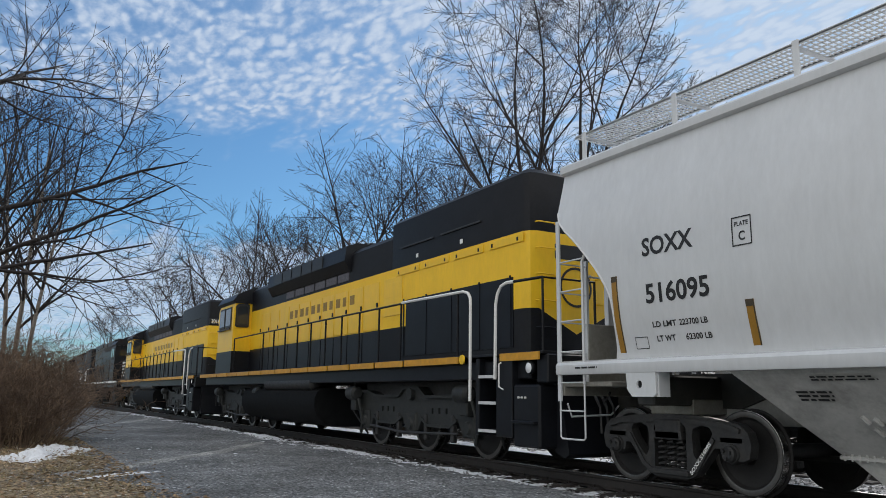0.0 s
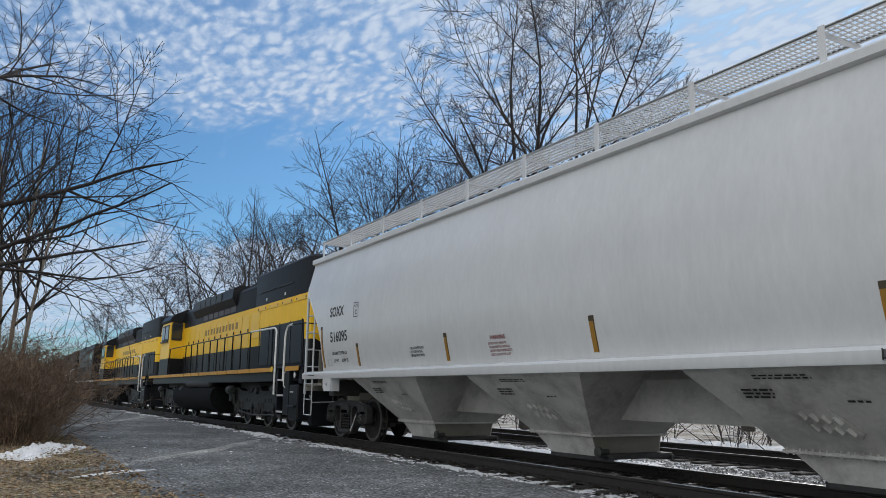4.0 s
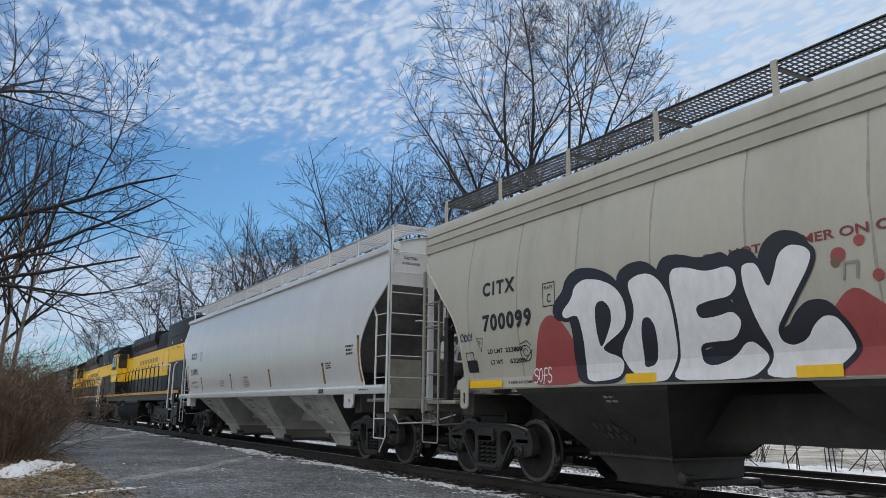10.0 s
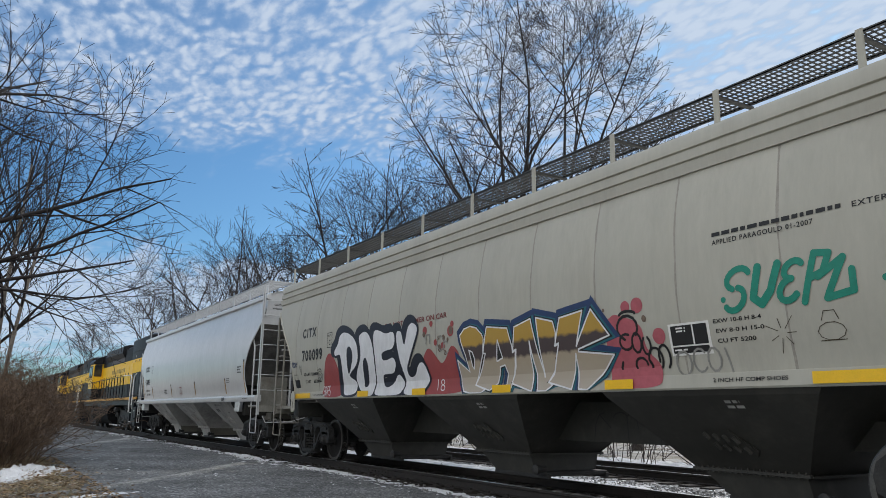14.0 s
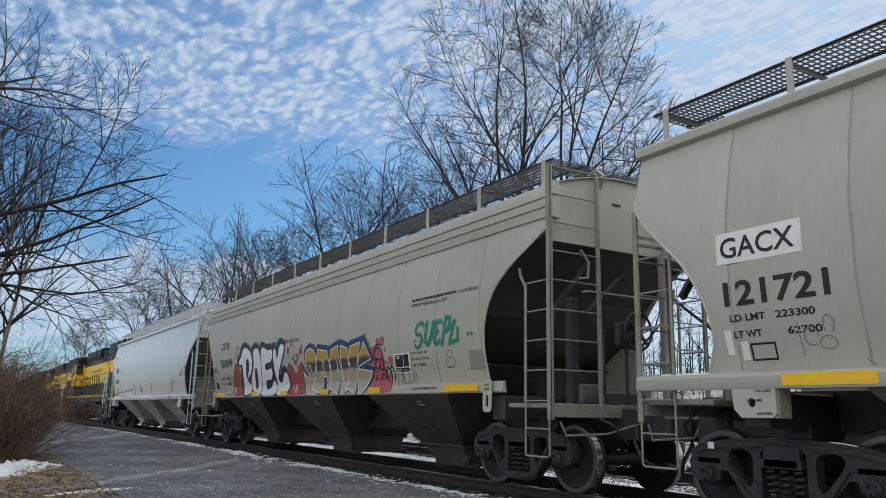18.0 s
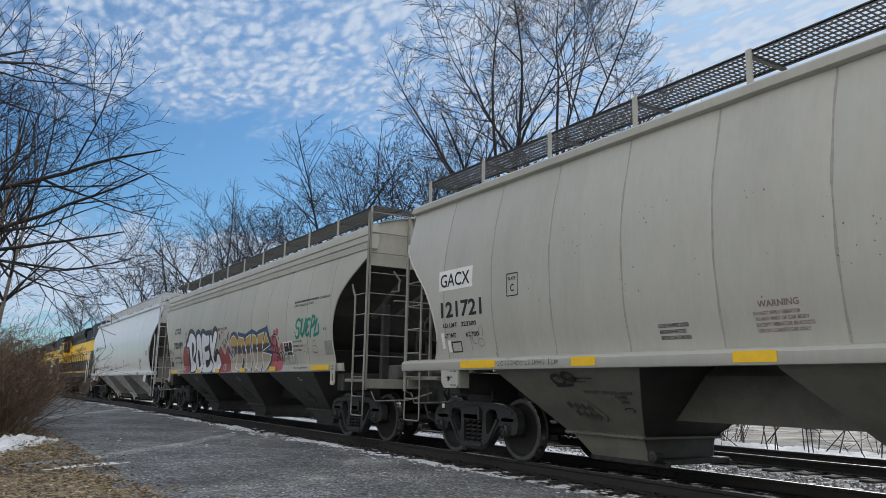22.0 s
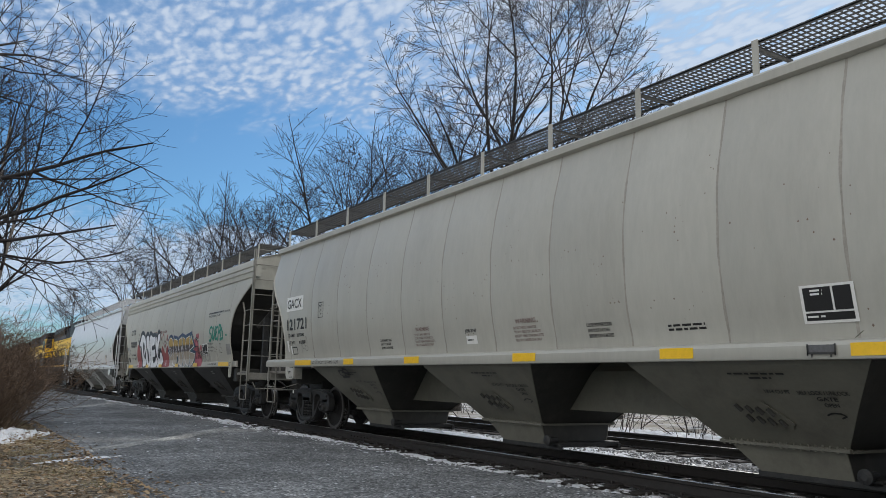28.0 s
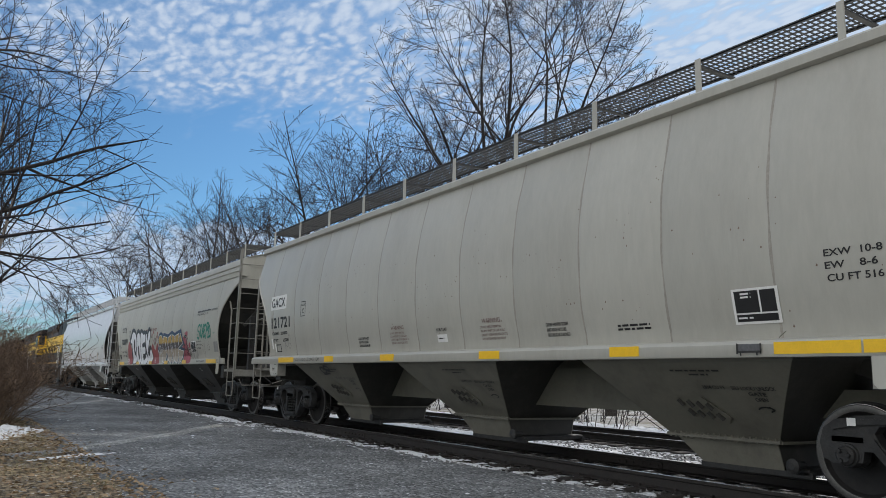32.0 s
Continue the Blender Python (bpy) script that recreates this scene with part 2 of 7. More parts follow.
def pebbles(name, dark, light, size, patch_dark=0.75, bump=0.012, fleck=None, share=0.03):
    """Loose stones or litter: every cell has its own tone, with broad damp and worn areas over them."""
    m = bpy.data.materials.new(name)
    m.use_nodes = True
    t = m.node_tree
    bsdf = t.nodes["Principled BSDF"]
    bsdf.inputs["Roughness"].default_value = 0.9
    tc = t.nodes.new("ShaderNodeTexCoord")
    vo = t.nodes.new("ShaderNodeTexVoronoi")
    vo.inputs["Scale"].default_value = 1 / size
    t.links.new(tc.outputs["Object"], vo.inputs["Vector"])
    bw = t.nodes.new("ShaderNodeSeparateColor")
    t.links.new(vo.outputs["Color"], bw.inputs[0])
    cr = t.nodes.new("ShaderNodeValToRGB")
    cr.color_ramp.elements[0].color, cr.color_ramp.elements[1].color = (*dark, 1), (*light, 1)
    cr.color_ramp.elements[0].position, cr.color_ramp.elements[1].position = 0.15, 0.98 - share
    if fleck:
        e = cr.color_ramp.elements.new(1.0 - share)
        e.color = (*fleck, 1)
    t.links.new(bw.outputs[0], cr.inputs[0])
    col = cr.outputs[0]
    for sc, lo in ((0.5, patch_dark), (4.0, 0.82)):
        nz = t.nodes.new("ShaderNodeTexNoise")
        nz.inputs["Scale"].default_value, nz.inputs["Detail"].default_value = sc, 6
        t.links.new(tc.outputs["Object"], nz.inputs["Vector"])
        r = t.nodes.new("ShaderNodeValToRGB")
        r.color_ramp.elements[0].position, r.color_ramp.elements[1].position = 0.35, 0.65
        r.color_ramp.elements[0].color, r.color_ramp.elements[1].color = (lo, lo, lo, 1), (1.12, 1.12, 1.12, 1)
        t.links.new(nz.outputs["Fac"], r.inputs[0])
        mx = t.nodes.new("ShaderNodeMix")
        mx.data_type, mx.blend_type = "RGBA", "MULTIPLY"
        mx.inputs[0].default_value = 1.0
        t.links.new(col, mx.inputs[6])
        t.links.new(r.outputs[0], mx.inputs[7])
        col = mx.outputs[2]
    t.links.new(col, bsdf.inputs["Base Color"])
    b = t.nodes.new("ShaderNodeBump")
    b.invert = True
    b.inputs["Strength"].default_value, b.inputs["Distance"].default_value = 1.0, bump
    t.links.new(vo.outputs["Distance"], b.inputs["Height"])
    t.links.new(b.outputs[0], bsdf.inputs["Normal"])
    return m


GRAVEL = pebbles("fine_grey_gravel", (0.070, 0.074, 0.076), (0.305, 0.313, 0.313), 0.028, 0.55, 0.014, (0.55, 0.56, 0.56))
BALLAST = pebbles("grey_ballast_bed", (0.045, 0.044, 0.043), (0.33, 0.325, 0.32), 0.05, 0.7, 0.03, (0.74, 0.75, 0.77), 0.22)
GRASS_DRY = pebbles("dry_grass_and_leaf_litter", (0.066, 0.046, 0.028), (0.43, 0.335, 0.205), 0.035, 0.55, 0.03, (0.7, 0.69, 0.66))
PALE_GRAVEL = pebbles("pale_fine_gravel", (0.16, 0.165, 0.16), (0.46, 0.46, 0.44), 0.024, 0.75, 0.008, (0.6, 0.6, 0.6))
LEAF = material("fallen_brown_leaf", (0.20, 0.125, 0.07), 0.8, vary=0.3, scale=2.5, grain=12, alt=(0.40, 0.30, 0.18))
BLADE = material("dry_straw_blade", (0.38, 0.31, 0.17), 0.8, vary=0.3, scale=1.5, grain=10, alt=(0.20, 0.19, 0.09))
FIELD = material("snow_patched_field", (0.50, 0.50, 0.49), 0.85, vary=0.3, scale=0.7, grain=14, bump=0.05, dirt=0.55, dirt_colour=(0.13, 0.11, 0.08), alt=(0.22, 0.19, 0.14))


# ---- mesh building ----
class Shape:
    """Collects vertices and faces of one mesh."""

    def __init__(self):
        self.v, self.f = [], []

    def add(self, verts, faces):
        n = len(self.v)
        self.v.extend([tuple(p) for p in verts])
        self.f.extend([tuple(i + n for i in f) for f in faces])
        return self

    def box(self, x0, x1, y0, y1, z0, z1, c=0.0):
        """A box, with its edges along x, y and z chamfered by c where it is given."""
        if c <= 0:
            return self.add([(x, y, z) for x in (x0, x1) for y in (y0, y1) for z in (z0, z1)],
                            [(0, 1, 3, 2), (4, 6, 7, 5), (0, 4, 5, 1), (2, 3, 7, 6), (0, 2, 6, 4), (1, 5, 7, 3)])
        bm = bmesh.new()
        bmesh.ops.create_cube(bm, size=1.0, matrix=Matrix.Translation(((x0 + x1) / 2, (y0 + y1) / 2, (z0 + z1) / 2)) @ Matrix.Diagonal((x1 - x0, y1 - y0, z1 - z0, 1)))
        bmesh.ops.bevel(bm, geom=bm.edges[:], offset=c, segments=1, affect="EDGES")
        return self.take(bm)

    def take(self, bm):
        bm.verts.index_update()
        self.add([v.co[:] for v in bm.verts], [tuple(w.index for w in f.verts) for f in bm.faces])
        bm.free()
        return self

    def prism(self, pts, a, b, axis="y"):
        """A flat outline pulled along an axis from a to b. Points: (x, z) for y, (y, z) for x, (x, y) for z."""
        n = len(pts)

        def at(p, w):
            return {"y": (p[0], w, p[1]), "x": (w, p[0], p[1]), "z": (p[0], p[1], w)}[axis]

        return self.add([at(p, a) for p in pts] + [at(p, b) for p in pts],
                        [tuple(range(n)), tuple(range(2 * n - 1, n - 1, -1))] + [(i, i + n, (i + 1) % n + n, (i + 1) % n) for i in range(n)])

    def strip(self, pts, w, a, b, axis="y", closed=False):
        """A bar of width w along a flat polyline, pulled from a to b."""
        n = len(pts)
        left, right = [], []
        for i, p in enumerate(pts):
            q, r = (pts[(i - 1) % n] if closed or i else p), (pts[(i + 1) % n] if closed or i < n - 1 else p)
            d = Vector((r[0] - q[0], r[1] - q[1])).normalized()
            k = Vector((-d.y, d.x)) * w / 2
            left.append((p[0] + k.x, p[1] + k.y))
            right.append((p[0] - k.x, p[1] - k.y))
        for i in range(n if closed else n - 1):
            j = (i + 1) % n
            self.prism([left[i], left[j], right[j], right[i]], a, b, axis)
        return self

    def tube(self, pts, r, n=6, r2=None):
        """A round bar along points; r2: radius at its end."""
        pts = [Vector(p) for p in pts]
        m = len(pts)
        rings = []
        ref = None
        for i, p in enumerate(pts):
            d = (pts[min(i + 1, m - 1)] - pts[max(i - 1, 0)]).normalized()
            if ref is None:
                ref = Vector((0, 0, 1)) if abs(d.z) < 0.9 else Vector((1, 0, 0))
            s = d.cross(ref).normalized()
            u = s.cross(d)
            ref = u
            rr = r if r2 is None else r + (r2 - r) * i / (m - 1)
            rings.append([p + (s * math.cos(2 * math.pi * k / n) + u * math.sin(2 * math.pi * k / n)) * rr for k in range(n)])
        faces = [(i * n + k, i * n + (k + 1) % n, (i + 1) * n + (k + 1) % n, (i + 1) * n + k) for i in range(m - 1) for k in range(n)]
        faces += [tuple(range(n - 1, -1, -1)), tuple((m - 1) * n + k for k in range(n))]
        return self.add([q for ring in rings for q in ring], faces)

    def turned(self, profile, n=28, centre=(0, 0, 0), axis="y", caps=True):
        """A profile of (along, radius) turned round an axis."""
        vs, fs = [], []
        for a, r in profile:
            for k in range(n):
                c, s = math.cos(2 * math.pi * k / n) * r, math.sin(2 * math.pi * k / n) * r
                o = {"y": (c, a, s), "x": (a, c, s), "z": (c, s, a)}[axis]
                vs.append((o[0] + centre[0], o[1] + centre[1], o[2] + centre[2]))
        m = len(profile)
        for i in range(m - 1):
            for k in range(n):
                fs.append((i * n + k, (i + 1) * n + k, (i + 1) * n + (k + 1) % n, i * n + (k + 1) % n))
        if caps:
            fs += [tuple(range(n)), tuple((m - 1) * n + k for k in range(n - 1, -1, -1))]
        return self.add(vs, fs)

    def grid(self, rows, thick=None):
        """A sheet through rows of points; thick: a vector by which its back is set off."""
        a, b = len(rows), len(rows[0])
        flat = [Vector(p) for r in rows for p in r]
        q = [(i * b + j, i * b + j + 1, (i + 1) * b + j + 1, (i + 1) * b + j) for i in range(a - 1) for j in range(b - 1)]
        if thick is None:
            return self.add(flat, q)
        k = a * b
        rim = [i for i in range(b)] + [(i + 1) * b - 1 for i in range(1, a)] + [(a - 1) * b + j for j in range(b - 2, -1, -1)] + [i * b for i in range(a - 2, 0, -1)]
        sides = [(rim[i], rim[(i + 1) % len(rim)], rim[(i + 1) % len(rim)] + k, rim[i] + k) for i in range(len(rim))]
        return self.add(flat + [p + Vector(thick) for p in flat], q + [tuple(i + k for i in reversed(f)) for f in q] + sides)

    def mirrored(self, x=1, y=1):
        s = Shape()
        s.v = [(p[0] * x, p[1] * y, p[2]) for p in self.v]
        s.f = [tuple(reversed(f)) for f in self.f] if x * y < 0 else list(self.f)
        return s

    def mesh(self, name, mat, smooth=False, fix=True):
        me = bpy.data.meshes.new(name)
        me.from_pydata(self.v, [], self.f)
        if fix:
            bm = bmesh.new()
            bm.from_mesh(me)
            bmesh.ops.recalc_face_normals(bm, faces=bm.faces)
            bm.to_mesh(me)
            bm.free()
        me.materials.append(mat)
        if smooth:
            me.shade_smooth()
            me.set_sharp_from_angle(angle=radians(35))
        return me


def holed(outline, holes, a, b):
    """A plate with holes, its outline in (x, z), pulled along y from a to b."""
    bm = bmesh.new()
    for loop in (outline, *holes):
        vs = [bm.verts.new((p[0], a, p[1])) for p in loop]
        for i in range(len(vs)):
            bm.edges.new((vs[i], vs[(i + 1) % len(vs)]))
    bmesh.ops.triangle_fill(bm, use_beauty=True, edges=bm.edges[:])
    ext = bmesh.ops.extrude_face_region(bm, geom=bm.faces[:])
    bmesh.ops.translate(bm, verts=[v for v in ext["geom"] if isinstance(v, bmesh.types.BMVert)], vec=(0, b - a, 0))
    bmesh.ops.recalc_face_normals(bm, faces=bm.faces)
    return Shape().take(bm)


def part(name, shape, mat, parent, label="", smooth=False, at=None):
    """Links a shape as one mesh object under a thing or a part."""
    ob = new(name, shape if isinstance(shape, bpy.types.Mesh) else shape.mesh(name, mat, smooth))
    ob.parent = parent
    if at is not None:
        ob.matrix_basis = at
    return tagged(ob, label)


def thing(name, label, category, group="", at=None, kind=""):
    ob = new(name)
    ob.empty_display_size = 0.3
    if at is not None:
        ob.matrix_basis = at
    return tagged(ob, label, category, group, kind)


# ---- the train's run ----
RUN = ((0, 0.0), (1, 2.43), (2, 4.82), (3, 7.16), (4, 9.48), (5, 11.76), (6, 13.99), (7, 16.06), (8, 18.03), (9, 19.95), (10, 21.85), (11, 23.71),
       (12, 25.55), (13, 27.35), (14, 29.11), (15, 30.78), (16, 32.37), (17, 33.89), (18, 35.38), (19, 36.81), (20, 38.18), (21, 39.47), (22, 40.71),
       (23, 41.91), (24, 43.1), (25, 44.25), (26, 45.35), (27, 46.31), (28, 47.07), (28.5, 47.3), (29, 47.46), (30, 47.64), (31, 47.7), (32, 47.73))


def run(t):
    """How far the train has gone at t."""
    k = max(i for i in range(len(RUN) - 1) if RUN[i][0] <= t or i == 0)

    def slope(i):
        a, b = RUN[max(i - 1, 0)], RUN[min(i + 1, len(RUN) - 1)]
        return (b[1] - a[1]) / (b[0] - a[0])

    (t0, s0), (t1, s1) = RUN[k], RUN[k + 1]
    h = t1 - t0
    u = (t - t0) / h
    return (2 * u ** 3 - 3 * u * u + 1) * s0 + (u ** 3 - 2 * u * u + u) * h * slope(k) + (3 * u * u - 2 * u ** 3) * s1 + (u ** 3 - u * u) * h * slope(k + 1)


ROLLING, TURNING = [], []  # vehicles with their start; wheelsets with their place and radius


# ---- ground, lot, track ----
GROUND_Z = -0.15


def rough_sheet(x0, x1, y0, y1, nx, ny, z, amp, size, edge=0.0, seed=0):
    """A sheet of ground with soft unevenness and, with edge, an uneven outline."""
    s = Shape()
    rows = []
    for i in range(nx + 1):
        row = []
        for j in range(ny + 1):
            x, y = x0 + (x1 - x0) * i / nx, y0 + (y1 - y0) * j / ny
            if edge and j in (0, ny):
                y += edge * (noise.noise((x * 0.45, j + seed, 3.1)) + 0.6 * noise.noise((x * 1.7, j + seed, 1.7)))
            row.append((x, y, z + amp * noise.noise((x / size, y / size, seed))))
        rows.append(row)
    return s.grid(rows)


def structure(name, shape, mat, label, smooth=True):
    return tagged(new(name, shape.mesh(name, mat, smooth, fix=False)), label, kind="structure")


def build_ground():
    far = Shape()
    xs = [-2500, -900, -300, -140, -80, -50, -30, -15, 0, 15, 40, 100, 300, 900, 2500]
    ys = [-2500, -900, -300, -120, -60, -30, -14, -8, 0, 8, 20, 40, 60, 90, 150, 300, 900, 2500]
    far.grid([[(x, y, GROUND_Z - 0.10 + (0 if y < 30 else min(9.0, (y - 30) * 0.10)) + (0.15 * noise.noise((x / 9, y / 9, 0)) if abs(y) > 20 else 0)) for y in ys] for x in xs])
    structure("ground", far, FIELD, "snow-patched winter field that reaches the horizon")
    structure("grass_verge", rough_sheet(-70, 14, -22, -6.15, 120, 30, GROUND_Z + 0.0, 0.05, 2.0, 0.0, 5), GRASS_DRY, "dry tan grass and fallen leaves beside the gravel")
    structure("gravel_lot", rough_sheet(-120, 30, -6.35, -1.55, 220, 14, GROUND_Z + 0.012, 0.018, 1.5, 0.42, 2), GRAVEL, "compacted dark grey gravel drive beside the track")
    structure("ballast_bed", rough_sheet(-200, 60, -1.9, 7.2, 400, 30, GROUND_Z - 0.045, 0.03, 0.4, 0.25, 8), BALLAST, "grey stone ballast under both tracks")


def rail_profile(y, top):
    w = [(-0.07, -0.165), (0.07, -0.165), (0.07, -0.152), (0.012, -0.135), (0.010, -0.045), (0.035, -0.034), (0.036, -0.004), (0.030, 0.0), (-0.030, 0.0), (-0.036, -0.004), (-0.035, -0.034), (-0.010, -0.045), (-0.012, -0.135), (-0.07, -0.152)]
    return [(y + a, top + b) for a, b in w]


def build_track(name, centre, top, x0, x1, label):
    track = thing(name, label, "railway track", kind="structure")
    for k, y in enumerate((centre - 0.7535, centre + 0.7535)):
        part("rail", Shape().prism(rail_profile(y, top), x0, x1, "x"), RAIL_STEEL, track)
        part("rail_head", Shape().box(x0, x1, y - 0.027, y + 0.027, top - 0.002, top + 0.003), RAIL_HEAD, track, "polished running surface")
    tie = Shape().box(-0.115, 0.115, -1.30, 1.30, -0.30, -0.163, 0.012).mesh("tie", TIE_WOOD)
    for i in range(150):
        part("tie", tie, None, track, at=pose(-66 + i * 0.53 + 0.02 * math.sin(i * 2.3), centre + 0.03 * math.sin(i * 1.7), top, 0, 0, 0.6 * math.sin(i * 3.1)))
    plate = Shape().box(-0.10, 0.10, -0.17, 0.17, -0.165, -0.15).box(-0.07, -0.045, -0.115, -0.085, -0.15, -0.125).box(0.045, 0.07, 0.085, 0.115, -0.15, -0.125).mesh("tie_plate", RAIL_STEEL)
    for i in range(60, 150):
        part("tie_plate", plate, None, track, at=pose(-66 + i * 0.53 + 0.02 * math.sin(i * 2.3), centre - 0.7535, top + 0.004))
    bar = Shape()
    bar.prism([(-0.46, -0.135), (0.46, -0.135), (0.46, -0.05), (-0.46, -0.05)], -0.024, 0.024, "y")
    for k in range(6):
        bar.turned([(-0.045, 0.016), (-0.02, 0.018)], 6, (-0.38 + k * 0.152, 0, -0.09))
    bar_mesh = bar.mesh("joint_bar", RAIL_STEEL)
    for i in range(-5, 3):
        part("joint_bar", bar_mesh, None, track, at=pose(i * 11.9 - 2.6, centre - 0.7535, top))
        part("joint_bar", bar_mesh, None, track, at=pose(i * 11.9 - 8.2, centre + 0.7535, top))
    return track




def snow_patch(name, cx, cy, lx, ly, z, h, seed, label, turn=0.0):
    """Melting snow: a crumbly sheet whose low parts sink into the ground, so that it breaks up at its rim."""
    nx, ny = max(30, min(220, int(lx * 60))), max(16, min(60, int(ly * 70)))
    rows = []
    for i in range(nx + 1):
        row = []
        for j in range(ny + 1):
            u, v = 2 * i / nx - 1, 2 * j / ny - 1
            x, y = u * lx, v * ly
            f = 0.55 - 1.15 * (u * u + v * v) + 0.75 * noise.noise((x * 1.3 + seed, y * 2.6, seed)) + 0.55 * noise.noise((x * 4.5, y * 7 + seed, 3)) + (0.65 if h < 0.1 else 0.35) * noise.noise((x * 11, y * 13, seed)) + (0.45 if h < 0.1 else 0.10) * noise.noise((x * 27, y * 30, seed))
            if h > 0.1:
                f += 0.6 * noise.noise((x * 6.5 + seed, y * 7.5, 9.0)) + 0.15 * noise.noise((x * 16, y * 17, seed + 4.0)) - 0.1
            row.append((cx + x, cy + y, z + h * max(-0.6, min(1.3, f))))
        rows.append(row)
    return Shape().grid(rows)


# ---- covered hoppers ----
SIDE = ((1.30, 1.50), (1.48, 1.47), (1.9, 1.57), (2.3, 1.615), (2.9, 1.62), (3.4, 1.55), (3.8, 1.45), (4.12, 1.37))
CUTS = {"fresh": ((1.3, 1.02), (1.5, 1.08), (1.7, 1.13), (2.2, 1.13), (2.45, 1.0), (2.7, 0.8), (3.0, 0.5), (3.36, 0.03), (3.40, 0.0), (5, 0.0)),
        "tagged": ((1.3, 1.36), (1.5, 1.41), (1.87, 1.43), (2.2, 1.41), (2.5, 1.34), (2.75, 1.20), (3.0, 0.95), (3.25, 0.58), (3.45, 0.18), (3.54, 0.0), (5, 0.0)),
        "tagged_front": ((1.3, 1.18), (1.5, 1.24), (1.9, 1.27), (2.2, 1.22), (2.49, 1.07), (2.92, 0.64), (3.27, 0.28), (3.50, 0.0), (5, 0.0)),
        "grey": ((1.3, 0.84), (1.45, 0.90), (1.6, 0.98), (1.83, 1.08), (2.08, 1.04), (2.3, 0.96), (2.65, 0.75), (3.0, 0.38), (3.36, 0.03), (3.4, 0.0), (5, 0.0))}


def lerp(table, v):
    if v <= table[0][0]:
        return table[0][1]
    for (a, p), (b, q) in zip(table, table[1:]):
        if v <= b:
            return p + (q - p) * (v - a) / (b - a)
    return table[-1][1]


def smooth_lerp(table, v):
    return sum(lerp(table, v + d) for d in (-0.12, -0.06, 0, 0.06, 0.12)) / 5


def side_y(z):
    return smooth_lerp(SIDE, z)


def wheelset(parent, x, r, y=0.75):
    ax = part("wheelset", Shape().turned([(-1.06, 0.07), (-0.9, 0.075), (-0.68, 0.09), (0.68, 0.09), (0.9, 0.075), (1.06, 0.07)], 14), STEEL_DARK, parent, "axle with two wheels", True, pose(x, 0, r))
    prof = [(-0.07, 0.04), (-0.085, 0.115), (-0.05, 0.13), (-0.015, 0.22), (-0.03, r * 0.78), (-0.065, r * 0.84), (-0.07, r - 0.012), (-0.066, r - 0.004), (0.045, r - 0.003), (0.05, r + 0.024), (0.066, r + 0.024), (0.07, r * 0.84), (0.02, r * 0.75), (0.03, 0.14), (0.07, 0.12), (0.07, 0.04)]
    for sgn in (1, -1):
        s = Shape().turned(prof, 36, (0, -y, 0))
        t = Shape().turned([(-0.064, r - 0.01), (-0.062, r), (0.043, r + 0.001), (0.045, r - 0.01)], 36, (0, -y, 0), "y", False)
        rim = Shape().turned([(-0.0715, r * 0.85), (-0.0735, r * 0.87), (-0.0735, r - 0.02), (-0.0715, r - 0.012)], 36, (0, -y, 0), "y", False)
        cap = Shape().turned([(-1.15, 0.03), (-1.155, 0.06), (-1.13, 0.085), (-1.06, 0.09), (-1.02, 0.09)], 14)
        for k in range(3):
            a = 2.1 * k + 0.4
            cap.turned([(-1.175, 0.02), (-1.15, 0.022)], 6, (0.05 * math.cos(a), 0, 0.05 * math.sin(a)))
        for nm, sh, mat in (("wheel", s, WHEEL), ("tread", t, TREAD), ("rim", rim, RIM), ("bearing_cap", cap, STEEL_DARK)):
            part(nm, sh.mirrored(1, sgn), mat, ax, "", True)
    TURNING.append((ax, x, r, parent))
    return ax


def side_frame():
    """A freight truck's cast side frame with its two windows and the spring opening, on the near side."""
    half = [(0.24, 0.13), (0.36, 0.17), (0.52, 0.34), (0.66, 0.50), (0.74, 0.50), (0.76, 0.40), (1.03, 0.38), (1.12, 0.42), (1.15, 0.56), (1.11, 0.69), (1.00, 0.77), (0.82, 0.80), (0.60, 0.83), (0.30, 0.85)]
    outline = half + [(-x, z) for x, z in reversed(half)]
    win = [(0.36, 0.70), (0.34, 0.62), (0.35, 0.42), (0.39, 0.36), (0.45, 0.40), (0.60, 0.58), (0.64, 0.66), (0.60, 0.72), (0.48, 0.74)]
    mid = [(-0.23, 0.73), (0.23, 0.73), (0.25, 0.70), (0.25, 0.24), (-0.25, 0.24), (-0.25, 0.70)]
    s = holed(outline, [win, [(-x, z) for x, z in reversed(win)], mid], -1.07, -0.94)
    # ribs along the chords
    s.strip([(-1.02, 0.70), (-0.80, 0.755), (0, 0.80), (0.80, 0.755), (1.02, 0.70)], 0.05, -1.10, -1.065)
    for k in (-1, 1):
        s.strip([(k * 0.66, 0.60), (k * 0.42, 0.27), (k * 0.28, 0.19)], 0.05, -1.095, -1.066)
    s.box(-0.30, 0.30, -1.13, -0.94, 0.165, 0.225, 0.01)
    s.box(-0.22, 0.22, -1.12, -0.85, 0.56, 0.66, 0.012)
    return s


def spring(x):
    return Shape().tube([(x + 0.062 * math.cos(k * 0.9), -1.01 + 0.062 * math.sin(k * 0.9), 0.235 + 0.31 * k / 34) for k in range(35)], 0.017, 5)


